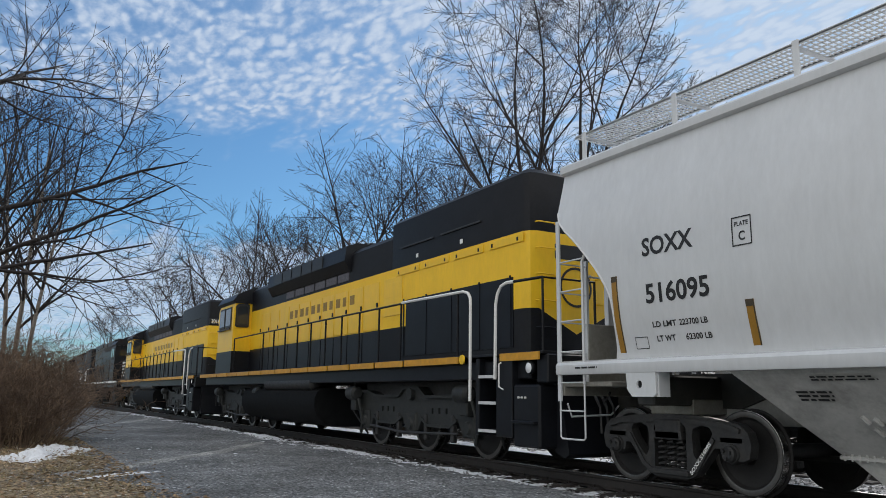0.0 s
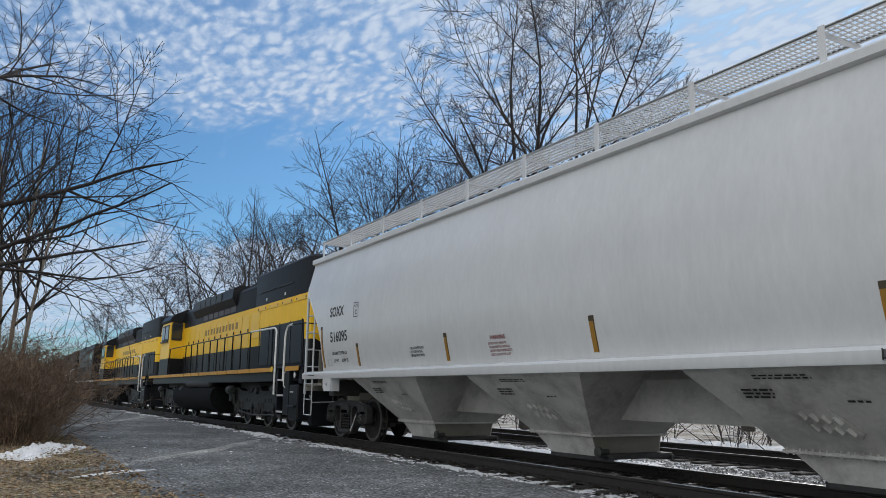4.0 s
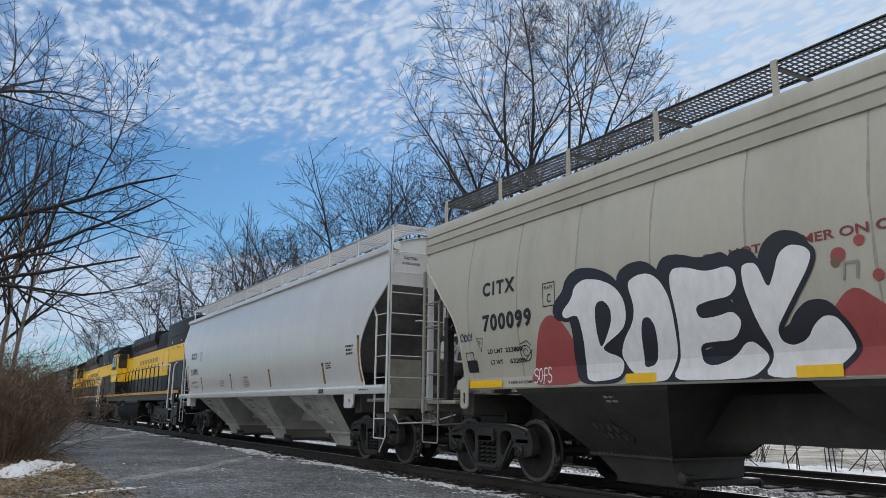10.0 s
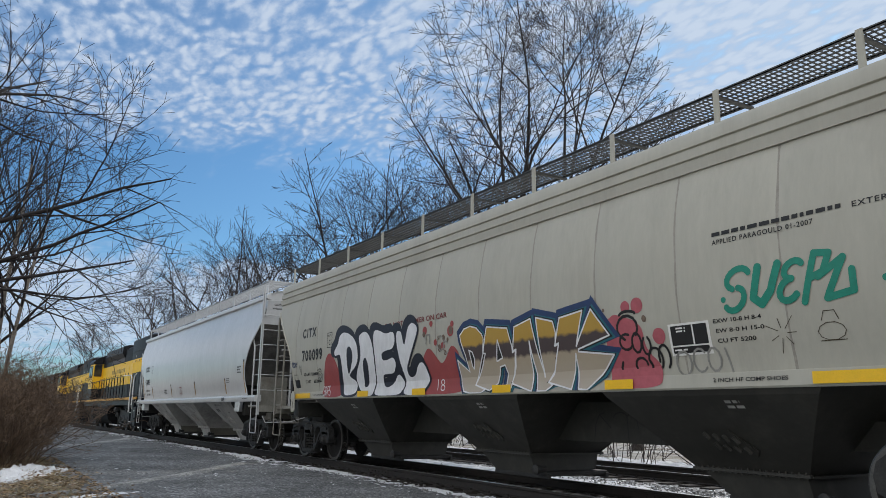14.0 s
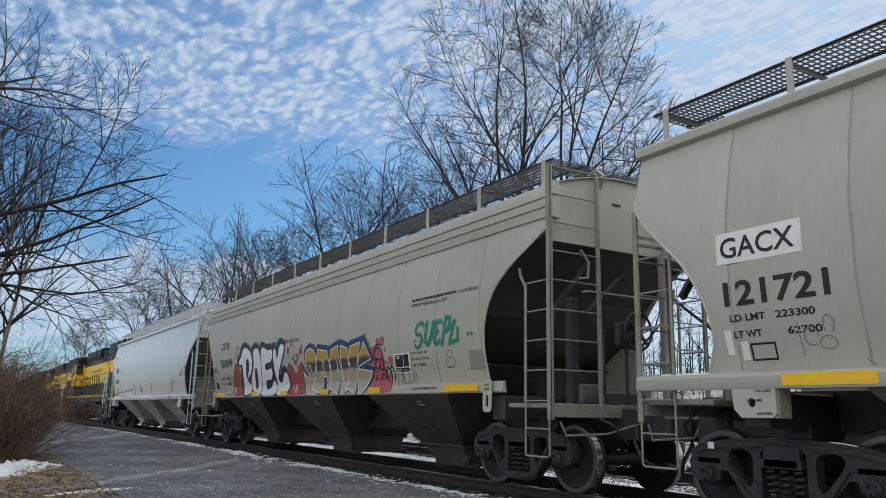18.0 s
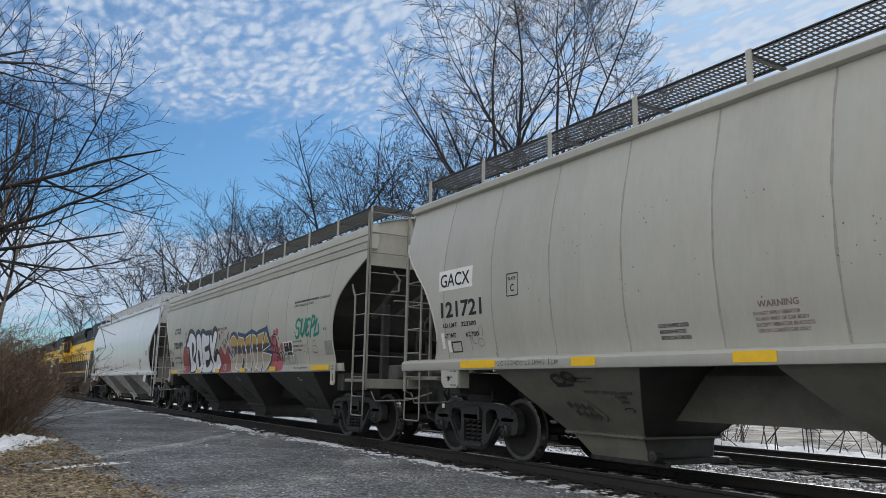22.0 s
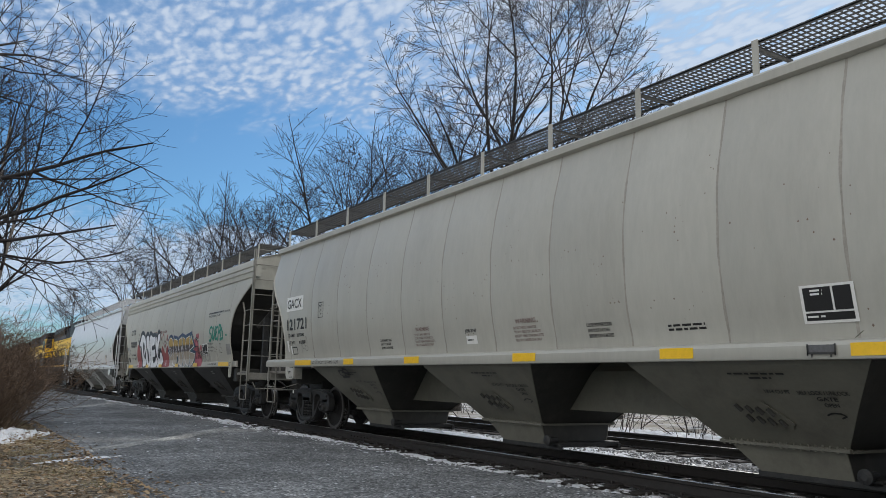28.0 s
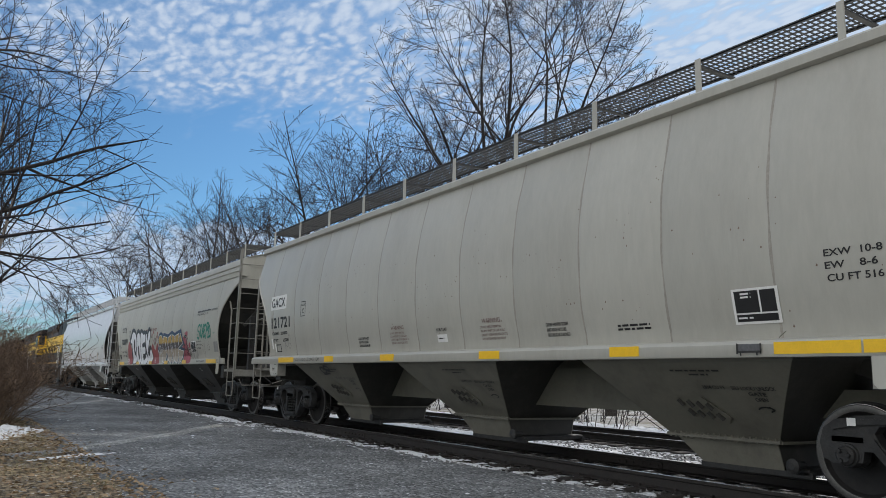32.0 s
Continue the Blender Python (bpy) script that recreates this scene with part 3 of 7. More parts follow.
def truck(parent, x, mats=STEEL_DARK, plate=None):
    for sgn in (1, -1):
        part("side_frame", side_frame().mirrored(1, sgn), mats, parent, "cast steel truck side frame", True, pose(x, 0, 0))
        for d in (-0.15, 0.0, 0.15):
            part("spring", spring(d).mirrored(1, sgn), mats, parent, "", True, pose(x, 0, 0))
        for k in (-0.889, 0.889):
            sh = Shape().turned([(-1.10, 0.02), (-1.09, 0.10), (-1.04, 0.118), (-0.90, 0.118)], 18)
            sh.box(-0.16, 0.16, -1.07, -0.92, 0.10, 0.18, 0.015)
            part("bearing_adapter", sh.mirrored(1, sgn), mats, parent, "", True, pose(x + k, 0, 0.457))
    part("bolster", Shape().box(x - 0.2, x + 0.2, -1.12, 1.12, 0.56, 0.80, 0.02), mats, parent)
    for d in (-1, 1):
        part("brake_beam", Shape().box(x - 1.35, x + 1.35, d * 0.56 - 0.06, d * 0.56 + 0.06, 0.33, 0.40), mats, parent)
    for k in (-0.889, 0.889):
        wheelset(parent, x + k, 0.457)


def grating(x0, x1, y0, y1, z):
    """Open steel grating: thin bars both ways in a deeper rim."""
    s = Shape()
    n = max(1, int((x1 - x0) / 0.062))
    for i in range(n + 1):
        x = x0 + (x1 - x0) * i / n
        s.box(x - 0.007, x + 0.007, y0, y1, z - 0.006, z + 0.006)
    m = max(1, int((y1 - y0) / 0.095))
    for j in range(m + 1):
        y = y0 + (y1 - y0) * j / m
        s.box(x0, x1, y - 0.006, y + 0.006, z - 0.008, z + 0.008)
    for y in (y0, y1):
        s.box(x0, x1, y - 0.006, y + 0.006, z - 0.022, z + 0.022)
    return s


def rungs(parent, mat, pts, r=0.011):
    """Ladder rungs from a to b, each a piece of its own."""
    for a, b in pts:
        part("rung", Shape().tube([a, b], r, 6), mat, parent, "", True)


def hopper(name, label, centre, half, truck_half, paint, under, grate, style, length):
    car = thing(name, label, "freight car", "covered hoppers of the train", pose(centre, 0, 0))
    # Stretched along x so the car's marks fit the camera's view
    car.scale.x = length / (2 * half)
    ROLLING.append((car, centre, 0))
    zs = [1.47 + (4.10 - 1.47) * i / 18 for i in range(19)]
    bead = style != "fresh"
    cut = {1: CUTS[style], -1: CUTS["tagged_front" if style == "tagged" else style]}
    seams = [-half]
    inner = half - (1.5 if style == "tagged" else 1.32)
    count = {"fresh": 4, "tagged": 11, "grey": 11}[style]
    seams += [-inner + 2 * inner * i / count for i in range(count + 1)] + [half]
    swell, steps = (0.0, (0, 0.5, 1)) if style == "fresh" else (0.010, (0, 0.04, 0.12, 0.25, 0.5, 0.75, 0.88, 0.96, 1))
    gap = 0.0 if style == "fresh" else 0.001
    for sgn in (1, -1):
        for a, b in zip(seams, seams[1:]):
            rows = []
            for z in zs:
                l, r = max(a + gap, smooth_lerp(cut[-1], z) - half), min(b - gap, half - smooth_lerp(cut[1], z))
                l = min(l, b - gap) if a < 0 else l
                r = max(r, a + gap) if b > 0 else r
                y = side_y(z)
                rows.append([(l + (r - l) * u, -(y - swell * abs(2 * u - 1) ** 6) * sgn, z) for u in steps])
            part("side_panel", Shape().grid(rows, (0, 0.012 * sgn, 0)), paint, car, "", True)
        if bead:
            for x in seams[1:-1]:
                s = Shape()
                s.grid([[(x - 0.013 - 0.006 * math.sin(z * 9 + x), -(side_y(z) - 0.0085) * sgn, z), (x + 0.013 + 0.005 * math.sin(z * 7 + x * 3), -(side_y(z) - 0.0085) * sgn, z)] for z in zs], (0, 0.004 * sgn, 0))
                part("panel_seam", s, SEAM, car, "dusty weld seam")
        for k in (-1, 1):
            pts = [((half - smooth_lerp(cut[k], z)) * k, -(side_y(z) - 0.005) * sgn, z) for z in zs if z <= 3.6]
            part("side_edge_flange", Shape().tube(pts, 0.016, 6), paint, car, "", True)
        # eave and roof half
        if style == "tagged":
            prof = [(1.42, 3.70), (1.50, 3.705), (1.51, 3.825), (1.465, 3.845), (1.465, 3.855), (1.495, 3.865), (1.49, 3.97), (1.445, 3.99), (1.445, 4.0), (1.475, 4.01), (1.465, 4.14), (1.43, 4.19), (1.35, 4.21), (1.30, 4.12), (1.33, 3.70)]
        else:
            prof = [(1.36, 4.06), (1.43, 4.07), (1.455, 4.085), (1.46, 4.17), (1.44, 4.195), (1.36, 4.21), (1.30, 4.18), (1.32, 4.06)]
        part("eave_rail", Shape().prism([(-y * sgn, z) for y, z in prof], -half - 0.01, half + 0.01, "x"), paint, car, "", True)
        # sill
        if style == "tagged":
            part("side_sill", Shape().prism([(-y * sgn, z) for y, z in ((1.44, 1.34), (1.50, 1.34), (1.513, 1.36), (1.499, 1.50), (1.46, 1.505))], -half + 1.05, half - 1.05, "x"), paint, car, "", True)
        else:
            part("side_sill", Shape().prism([(-y * sgn, z) for y, z in ((1.43, 1.32), (1.60, 1.32), (1.61, 1.34), (1.61, 1.44), (1.58, 1.475), (1.47, 1.50), (1.43, 1.49))], -half + 0.02, half - 0.02, "x"), paint, car, "", True)
        # running board with its brackets
        part("running_board", grating(-half + 0.15, half - 0.15, *sorted((-1.30 * sgn, -0.72 * sgn)), 4.60), grate, car, "steel grating walkway on the roof")
        n = 11
        for i in range(n):
            x = -half + 0.35 + (2 * half - 0.7) * i / (n - 1)
            s = Shape().box(x - 0.035, x + 0.035, -1.325 if sgn > 0 else 1.305, -1.305 if sgn > 0 else 1.325, 4.18, 4.63)
            br = part("walkway_bracket", s, paint, car)
            part("bracket_arm", Shape().box(x - 0.03, x + 0.03, *sorted((-1.30 * sgn, -0.70 * sgn)), 4.545, 4.565), grate, br)
    # roof
    rows = []
    for y in np.linspace(-1.42, 1.42, 11):
        z = 4.46 - 0.26 * (abs(y) / 1.42) ** 2
        rows.append([(-half, y, z), (0, y, z), (half, y, z)])
    part("roof", Shape().grid(rows, (0, 0, -0.012)), paint, car, "", True)
    part("roof_hatch", Shape().box(-half + 0.5, half - 0.5, -0.33, 0.33, 4.42, 4.58, 0.02), paint, car, "long trough hatch cover")
    # ends
    # Two cars' fittings duller than the body: grime and painted-in shade between cars
    fit = {"fresh": GREY_WHITE, "tagged": GRIME_SHADE, "grey": GRIME_SHADE}[style]
    for k in (-1, 1):
        ends = Shape()
        prof = [(-y_, z_) for y_, z_ in ((1.36, 3.40), (1.40, 3.7), (1.37, 4.12))]
        top = [(float(y), 4.46 - 0.26 * (abs(float(y)) / 1.42) ** 2 - 0.01) for y in np.linspace(-1.4, 1.4, 9)]
        poly = [(-1.47, 3.38), (-1.41, 3.8), (-1.36, 4.12)] + top + [(1.36, 4.12), (1.41, 3.8), (1.47, 3.38)]
        part("end_wall", Shape().prism(poly, k * (half - 0.09), k * (half - 0.06), "x"), paint, car, "", True)
        bend = [(0.07, 3.46), (0.58, 3.29), (0.95, 3.05), (1.22, 2.80), (1.45, 2.48)] if style == "tagged" and k > 0 else [(0.07, 3.40), (1.5, 2.32)]
        sl = Shape().grid([[(k * (half - d), y, z) for y in (-side_y(z) + 0.03, 0, side_y(z) - 0.03)] for d, z in bend] + [ [(k * (half - 2.9), y, 1.32) for y in (-1.46, 0, 1.46)], [(k * 5.17, y, 0.48) for y in (-0.67, 0, 0.67)]], (0, 0, 0.012))
        # End slopes darker than the body: their shade is in the colour
        part("slope_sheet", sl, UNDER_BLACK if style == "tagged" else SOOT_SHADE if style == "fresh" else UNDER_OLIVE, car, "sloped end sheet over the platform")
        # platform, striker, coupler
        zp = 1.16 if style == "tagged" else 1.20
        part("end_platform", Shape().box(*sorted((k * (half - 0.95), k * half)), -1.48, 1.48, zp - 0.03, zp + 0.03, 0.008).box(*sorted((k * (half - 0.05), k * (half + 0.02))), -1.5, 1.5, zp - 0.15, zp + 0.03, 0.008), GRIME_SHADE, car, "grimy end platform, shade included in its colour")
        # Near-black here also carries the shade between the cars
        part("centre_sill", Shape().box(*sorted((k * (half - 0.2), k * (half + 0.28))), -0.28, 0.28, 0.72, 1.14, 0.02), UNDER_BLACK, car, "")
        cp = Shape().box(*sorted((k * (half + 0.25), k * (half + 0.52))), -0.08, 0.08, 0.80, 0.96, 0.02)
        cp.prism([(k * (half + 0.48), -0.16), (k * (half + 0.74), -0.13), (k * (half + 0.74), 0.04), (k * (half + 0.60), 0.14), (k * (half + 0.48), 0.14)], 0.74, 1.02, "z")
        part("coupler", cp, STEEL_DARK, car, "knuckle coupler")
        hose = [(k * (half + 0.3), -0.35, 0.72), (k * (half + 0.45), -0.36, 0.50), (k * (half + 0.62), -0.2, 0.36), (k * (half + 0.70), 0.0, 0.42)]
        part("air_hose", Shape().tube(hose, 0.025, 6), INK, car, "black rubber brake hose", True)
        lever = [(k * (half + 0.03), -1.38, 0.95), (k * (half + 0.05), -1.3, 0.78), (k * (half + 0.06), -0.6, 0.80), (k * (half + 0.3), -0.2, 0.95)]
        part("uncoupling_lever", Shape().tube(lever, 0.014, 6), fit, car, "", True)
        for sgn in (1, -1):
            # jacking bracket on the sill
            if style == "tagged":
                bx = truck_half - 0.10
                out = [(bx - 0.10, 1.10), (bx - 0.06, 1.06), (bx + 0.06, 1.06), (bx + 0.10, 1.10), (bx + 0.10, 1.49), (bx + 0.06, 1.53), (bx - 0.06, 1.53), (bx - 0.10, 1.49)]
                hole = arc(bx, 1.16, 0.035, 0.035, 180, 360, 6) + arc(bx, 1.27, 0.035, 0.035, 0, 180, 6)
                plate = holed([(k * x, z) for x, z in out], [[(k * x, z) for x, z in hole]], -1.572 * sgn, -1.55 * sgn)
            else:
                bx = truck_half - 0.10
                out = [(bx - 0.24, 1.09), (bx - 0.20, 1.05), (bx + 0.14, 1.05), (bx + 0.22, 1.13), (bx + 0.24, 1.35), (bx - 0.24, 1.35)]
                plate = holed([(k * x, z) for x, z in out], [arc(k * (bx + 0.02), 1.19, 0.045, 0.045, 0, 330, 11)], -1.60 * sgn, -1.575 * sgn)
                part("jacking_pad", Shape().box(*sorted((k * (bx - 0.26), k * (bx - 0.14))), *sorted((-1.57 * sgn, -1.40 * sgn)), 1.05, 1.33), fit, car)
            part("jacking_plate", plate, paint, car, "side bracket with a lifting hole")
            # ladders at the corner
            yo = -1.53 * sgn
            far = k > 0
            top = 4.42 if far else 3.40
            la = Shape().box(*sorted((k * (half - 0.04), k * (half + 0.03))), *sorted((yo - 0.012, yo + 0.012)), 0.98, top).box(*sorted((k * (half + 0.022), k * (half + 0.03))), *sorted((yo, yo + 0.05 * sgn)), 0.98, top)
            inn = half - 0.50
            la.tube([(k * inn, yo, 1.20), (k * inn, yo, 2.78), (k * (inn - 0.10), yo * 1.0, 2.93), (k * (inn - 0.10), yo * 1.02, 3.05)], 0.022, 6)
            st = [(k * (half - 0.01), yo, 1.10), (k * (half - 0.01), yo, 0.53), (k * (half - 0.04), yo, 0.505), (k * (inn + 0.03), yo, 0.505), (k * inn, yo, 0.53), (k * inn, yo, 1.22)]
            la.tube(st, 0.013, 6)
            lad = part("side_ladder", la, fit, car, "corner ladder with steel rungs", False)
            zz = [0.86, 1.22] + [1.62 + 0.40 * i for i in range(4)]
            rungs(lad, fit, [((k * half, yo, z), (k * inn, yo, z)) for z in zz])
            if top > 4:
                le = part("end_ladder", Shape().box(*sorted((k * (half + 0.0), k * (half + 0.05))), *sorted((-0.66 * sgn - 0.02, -0.66 * sgn + 0.02)), zp, 4.42), fit, car, "ladder on the car's end")
                rungs(le, fit, [((k * (half + 0.02), yo, z), (k * (half + 0.02), -0.66 * sgn, z)) for z in [1.62 + 0.40 * i for i in range(8)]])
            else:
                le = part("end_ladder", Shape().box(*sorted((k * (half + 0.0), k * (half + 0.05))), *sorted((-1.02 * sgn - 0.02, -1.02 * sgn + 0.02)), zp, 2.9), fit, car, "short ladder on the car's end")
                rungs(le, fit, [((k * (half + 0.02), yo, z), (k * (half + 0.02), -1.02 * sgn, z)) for z in [1.62 + 0.40 * i for i in range(4)]])
        part("crossover_board", grating(*sorted((k * (half - 0.15), k * (half - 0.62))), -0.70, 0.70, 4.60), grate, car, "grating across the roof's end")
        for y in (-0.5, 0.5):
            part("crossover_brace", Shape().tube([(k * (half - 0.10), y, 4.20), (k * (half + 0.02), y, 4.44), (k * (half - 0.16), y, 4.59)], 0.022, 6), fit, car, "", True)
        grab = [(k * (half + 0.02), -0.95, 2.70), (k * (half + 0.10), -0.93, 2.70), (k * (half + 0.10), 1.0, 2.70), (k * (half + 0.02), 1.02, 2.70)]
        part("end_handrail", Shape().tube(grab, 0.014, 6), fit, car, "", True)
        if style == "fresh":
            part("end_cover", Shape().turned([(k * (half - 0.07), 0.075), (k * (half - 0.03), 0.075), (k * (half - 0.01), 0.05), (k * (half - 0.005), 0.0)], 16, (0, 0.30, 4.20), "x"), fit, car, "round cover on the end wall", True)
        else:
            part("vent_slot", Shape().box(*sorted((k * (half - 0.06), k * (half - 0.045))), -0.28, -0.12, 4.05, 4.08), STEEL_DARK, car, "dark slot in the end wall")
            stencil(car, "SPRG 7 OC 0-5", 0.15 * k, 3.62, 0.05, width=0.55 * k, place=lambda u, v, l, k=k: (k * (half - 0.055), u, v))
            stencil(car, "36 INCH CI WH", 0.10 * k, 3.50, 0.05, width=0.60 * k, place=lambda u, v, l, k=k: (k * (half - 0.055), u, v))
        for y in ((-0.28, 0.34) if style == "fresh" else ()):
            part("walkway_brace", Shape().tube([(k * (half - 0.05), y, 4.22), (k * (half + 0.05), y + 0.10, 4.30), (k * (half - 0.25), y + 0.36, 4.58)], 0.026, 6), fit, car, "", True)
        if style != "fresh":
            # Brace blackened in its colour so it reads as shaded
            part("end_brace", Shape().prism([(-0.42, 3.42), (-0.34, 3.42), (-1.17, 2.35), (-1.23, 2.40)], k * (half - 0.40), k * (half - 0.34), "x"), UNDER_BLACK, car, "diagonal end brace")
            part("vertical_pipe", Shape().tube([(k * (half - 0.5), -0.1, zp), (k * (half - 0.5), -0.1, 2.3), (k * (half - 0.9), -0.1, 2.6)], 0.03, 6), STEEL_DARK, car, "", True)
        else:
            part("end_plate", Shape().box(*sorted((k * (half - 0.38), k * (half - 0.36))), -1.34, -0.60, zp + 0.03, 1.98, 0.004), GRIME_SHADE, car, "dusty plate standing on the platform")
            part("thin_post", Shape().box(*sorted((k * (half + 0.0), k * (half + 0.03))), -0.33, -0.28, 2.45, 3.62), fit, car)
        part("safety_tread", grating(*sorted((k * (half - 0.62), k * (half - 0.06))), -0.55, 0.55, zp + 0.05), grate, car, "grating step over the coupler")
        part("hose_bracket", Shape().tube([(k * (half - 0.1), -0.75, zp - 0.1), (k * (half + 0.2), -0.6, zp - 0.25), (k * (half + 0.25), -0.4, zp - 0.5)], 0.018, 6), STEEL_DARK, car, "", True)
        part("valve_box", Shape().box(*sorted((k * (half - 0.75), k * (half - 0.40))), -0.62, -0.20, zp + 0.02, zp + 0.32, 0.03), SOOT_SHADE, car, "")
        if style == "tagged":
            part("dark_post", Shape().box(*sorted((k * (half - 0.14), k * (half - 0.02))), -1.14, -1.0, zp, 2.62, 0.01), STEEL_DARK, car, "dark steel upright")
            part("diagonal_brace", Shape().tube([(k * (half - 0.06), -0.85, 2.42), (k * (half - 0.35), 0.2, 3.16)], 0.035, 6), STEEL_DARK, car, "", True)
            part("curved_grab", Shape().tube([(k * (half + 0.03), -1.02, 2.88), (k * (half + 0.03), -0.86, 2.90), (k * (half + 0.03), -0.84, 3.12), (k * (half + 0.03), -0.98, 3.28)], 0.02, 6), fit, car, "", True)
        for y in ((-0.62, 0.62) if style == "fresh" else (0.62,)):
            part("end_post", Shape().box(*sorted((k * (half - 0.02), k * (half + 0.06))), y - 0.05, y + 0.05, zp, 3.55 if style != "tagged" else 3.4), fit, car, "upright on the end platform")
    # brake wheel at the rear end
    x, yb, zb = half + 0.16, -0.06, 2.21
    bw = Shape().turned([(x - 0.022, 0.26), (x, 0.285), (x + 0.022, 0.26), (x, 0.235), (x - 0.022, 0.26)], 28, (0, yb, zb), "x", False)
    bw.turned([(x - 0.06, 0.07), (x + 0.01, 0.06), (x + 0.02, 0.0)], 14, (0, yb, zb), "x")
    wheel_paint = paint if style == "fresh" else STEEL_DARK
    bwo = part("brake_wheel", bw, wheel_paint, car, "round hand brake wheel", True)
    for i in range(6):
        a = 2 * math.pi * i / 6 + 0.3
        part("spoke", Shape().prism([(yb + 0.06 * math.cos(a - 0.4), zb + 0.06 * math.sin(a - 0.4)), (yb + 0.255 * math.cos(a - 0.10), zb + 0.255 * math.sin(a - 0.10)), (yb + 0.255 * math.cos(a + 0.10), zb + 0.255 * math.sin(a + 0.10)), (yb + 0.06 * math.cos(a + 0.4), zb + 0.06 * math.sin(a + 0.4))], x - 0.03, x - 0.005, "x"), wheel_paint, bwo)
    part("brake_housing", Shape().box(half + 0.0, half + 0.10, yb - 0.34, yb + 0.02, 1.96, 2.34, 0.04).turned([(half + 0.08, 0.10), (half + 0.12, 0.09), (half + 0.13, 0.04)], 14, (0, yb - 0.14, 2.10), "x"), fit if style == "fresh" else STEEL_DARK, car, "hand brake gear box", True)
    for i in range(11):
        z = 1.93 - i * 0.07
        part("chain_link", Shape().box(half + 0.06 - 0.012 * (i % 2), half + 0.085 + 0.012 * (i % 2), yb - 0.17 - 0.018 * ((i + 1) % 2), yb - 0.14 + 0.018 * ((i + 1) % 2), z - 0.045, z + 0.045, 0.01), STEEL_DARK, car)
    if style == "fresh":
        stencil(car, "CAUTION", -1.20, 3.90, 0.055, width=0.30, place=lambda u, v, l: (half - 0.052, u, v))
        stencil(car, "NO SIDE LADDER", -1.24, 3.80, 0.045, width=0.40, place=lambda u, v, l: (half - 0.052, u, v))
        stencil(car, "SOXX", 0.92, 3.92, 0.13, width=0.42, place=lambda u, v, l: (half - 0.052, u, v))
        stencil(car, "516095", 0.90, 3.72, 0.13, width=0.50, place=lambda u, v, l: (half - 0.052, u, v))
    # hopper bays: sloped sheets down to a bolted flange, and the outlet below it
    for c in (-4.5, 0.0, 4.5):
        for sgn in (1, -1):
            rows = [[(c + u * w, -y * sgn, z) for u in (-1, 1)] for w, y, z in ((1.42, 1.49, 1.36), (1.36, 1.45, 1.28), (1.02, 1.07, 0.88), (0.69, 0.68, 0.48))]
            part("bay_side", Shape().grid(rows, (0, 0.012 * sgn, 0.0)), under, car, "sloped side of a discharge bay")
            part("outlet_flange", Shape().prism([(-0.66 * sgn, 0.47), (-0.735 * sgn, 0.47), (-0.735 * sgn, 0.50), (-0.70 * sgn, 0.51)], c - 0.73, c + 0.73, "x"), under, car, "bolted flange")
            bolt = Shape()
            for i in range(19):
                bolt.turned([(0.455, 0.013), (0.522, 0.013), (0.526, 0.008)], 6, (c - 0.68 + i * 0.0755, -0.722 * sgn, 0), "z")
            part("flange_bolts", bolt, under, car)["kind"] = "stuff"
            skirt = Shape().grid([[(c - 0.64, -0.67 * sgn, 0.475), (c + 0.66, -0.67 * sgn, 0.475)], [(c - 0.32, -0.60 * sgn, 0.20), (c + 0.68, -0.60 * sgn, 0.20)]], (0, 0.014 * sgn, 0))
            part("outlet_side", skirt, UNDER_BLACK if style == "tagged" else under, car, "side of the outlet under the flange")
            # vibrator bracket: a trapezoid plate with slanting lugs
            lean = 0.9875

            def on_plate(x, z, off):
                return (x, -(0.68 + (z - 0.48) * lean + off) * sgn, z)

            plate = [(c - 0.30, 0.90), (c + 0.10, 0.93), (c + 0.32, 0.72), (c + 0.26, 0.66), (c - 0.16, 0.68)]
            back_, front = [on_plate(x, z, 0.002) for x, z in plate], [on_plate(x, z, 0.03) for x, z in plate]
            n = len(plate)
            vb = part("vibrator_bracket", Shape().add(back_ + front, [tuple(range(n, 2 * n))] + [(i, (i + 1) % n, (i + 1) % n + n, i + n) for i in range(n)]), under, car, "cast bracket with slanting lugs")
            for i in range(8):
                x, z = c - 0.20 + 0.115 * (i // 2) + 0.06 * (i % 2), 0.865 - 0.105 * (i % 2) - 0.012 * (i // 2)
                lug = Shape().tube([on_plate(x - 0.02, z + 0.03, 0.04), on_plate(x + 0.025, z - 0.035, 0.055)], 0.024, 6)
                part("bracket_lug", lug, UNDER_BLACK if style == "grey" else under, vb, "", True)
        for k in (-1, 1):
            ex = 2.27 if abs(c + k * 4.5) < 5 else 1.9
            rows = [(0.67, 0.67, 0.48), (1.02, 1.06, 0.88), (1.36, 1.44, 1.28), (1.42, 1.48, 1.36), (ex, 1.48, 1.36 + (ex - 1.42) * 0.9)]
            sl = Shape().grid([[(c + k * w, y * u, z) for u in (-1, 0, 1)] for w, y, z in rows], (0, 0, 0.012))
            # Near-black puts the slopes' underside shade into their colour
            part("bay_slope", sl, UNDER_BLACK if abs(c + k * 4.5) > 5 or style != "fresh" else under, car, "sloped sheet between the bays, most with shade painted in")
            end = 0.67 if k > 0 else 0.31
            ol = Shape().grid([[(c + k * 0.66, y, 0.48) for y in (-0.67, 0.67)], [(c + k * (0.66 * 0.55 + end * 0.45), y, 0.36) for y in (-0.64, 0.64)], [(c + k * end, y, 0.20) for y in (-0.60, 0.60)]], (0, 0, 0.012))
            # Outlet ends darker than the bay sides: shade painted into them
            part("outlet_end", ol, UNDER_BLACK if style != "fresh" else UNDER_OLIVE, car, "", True)
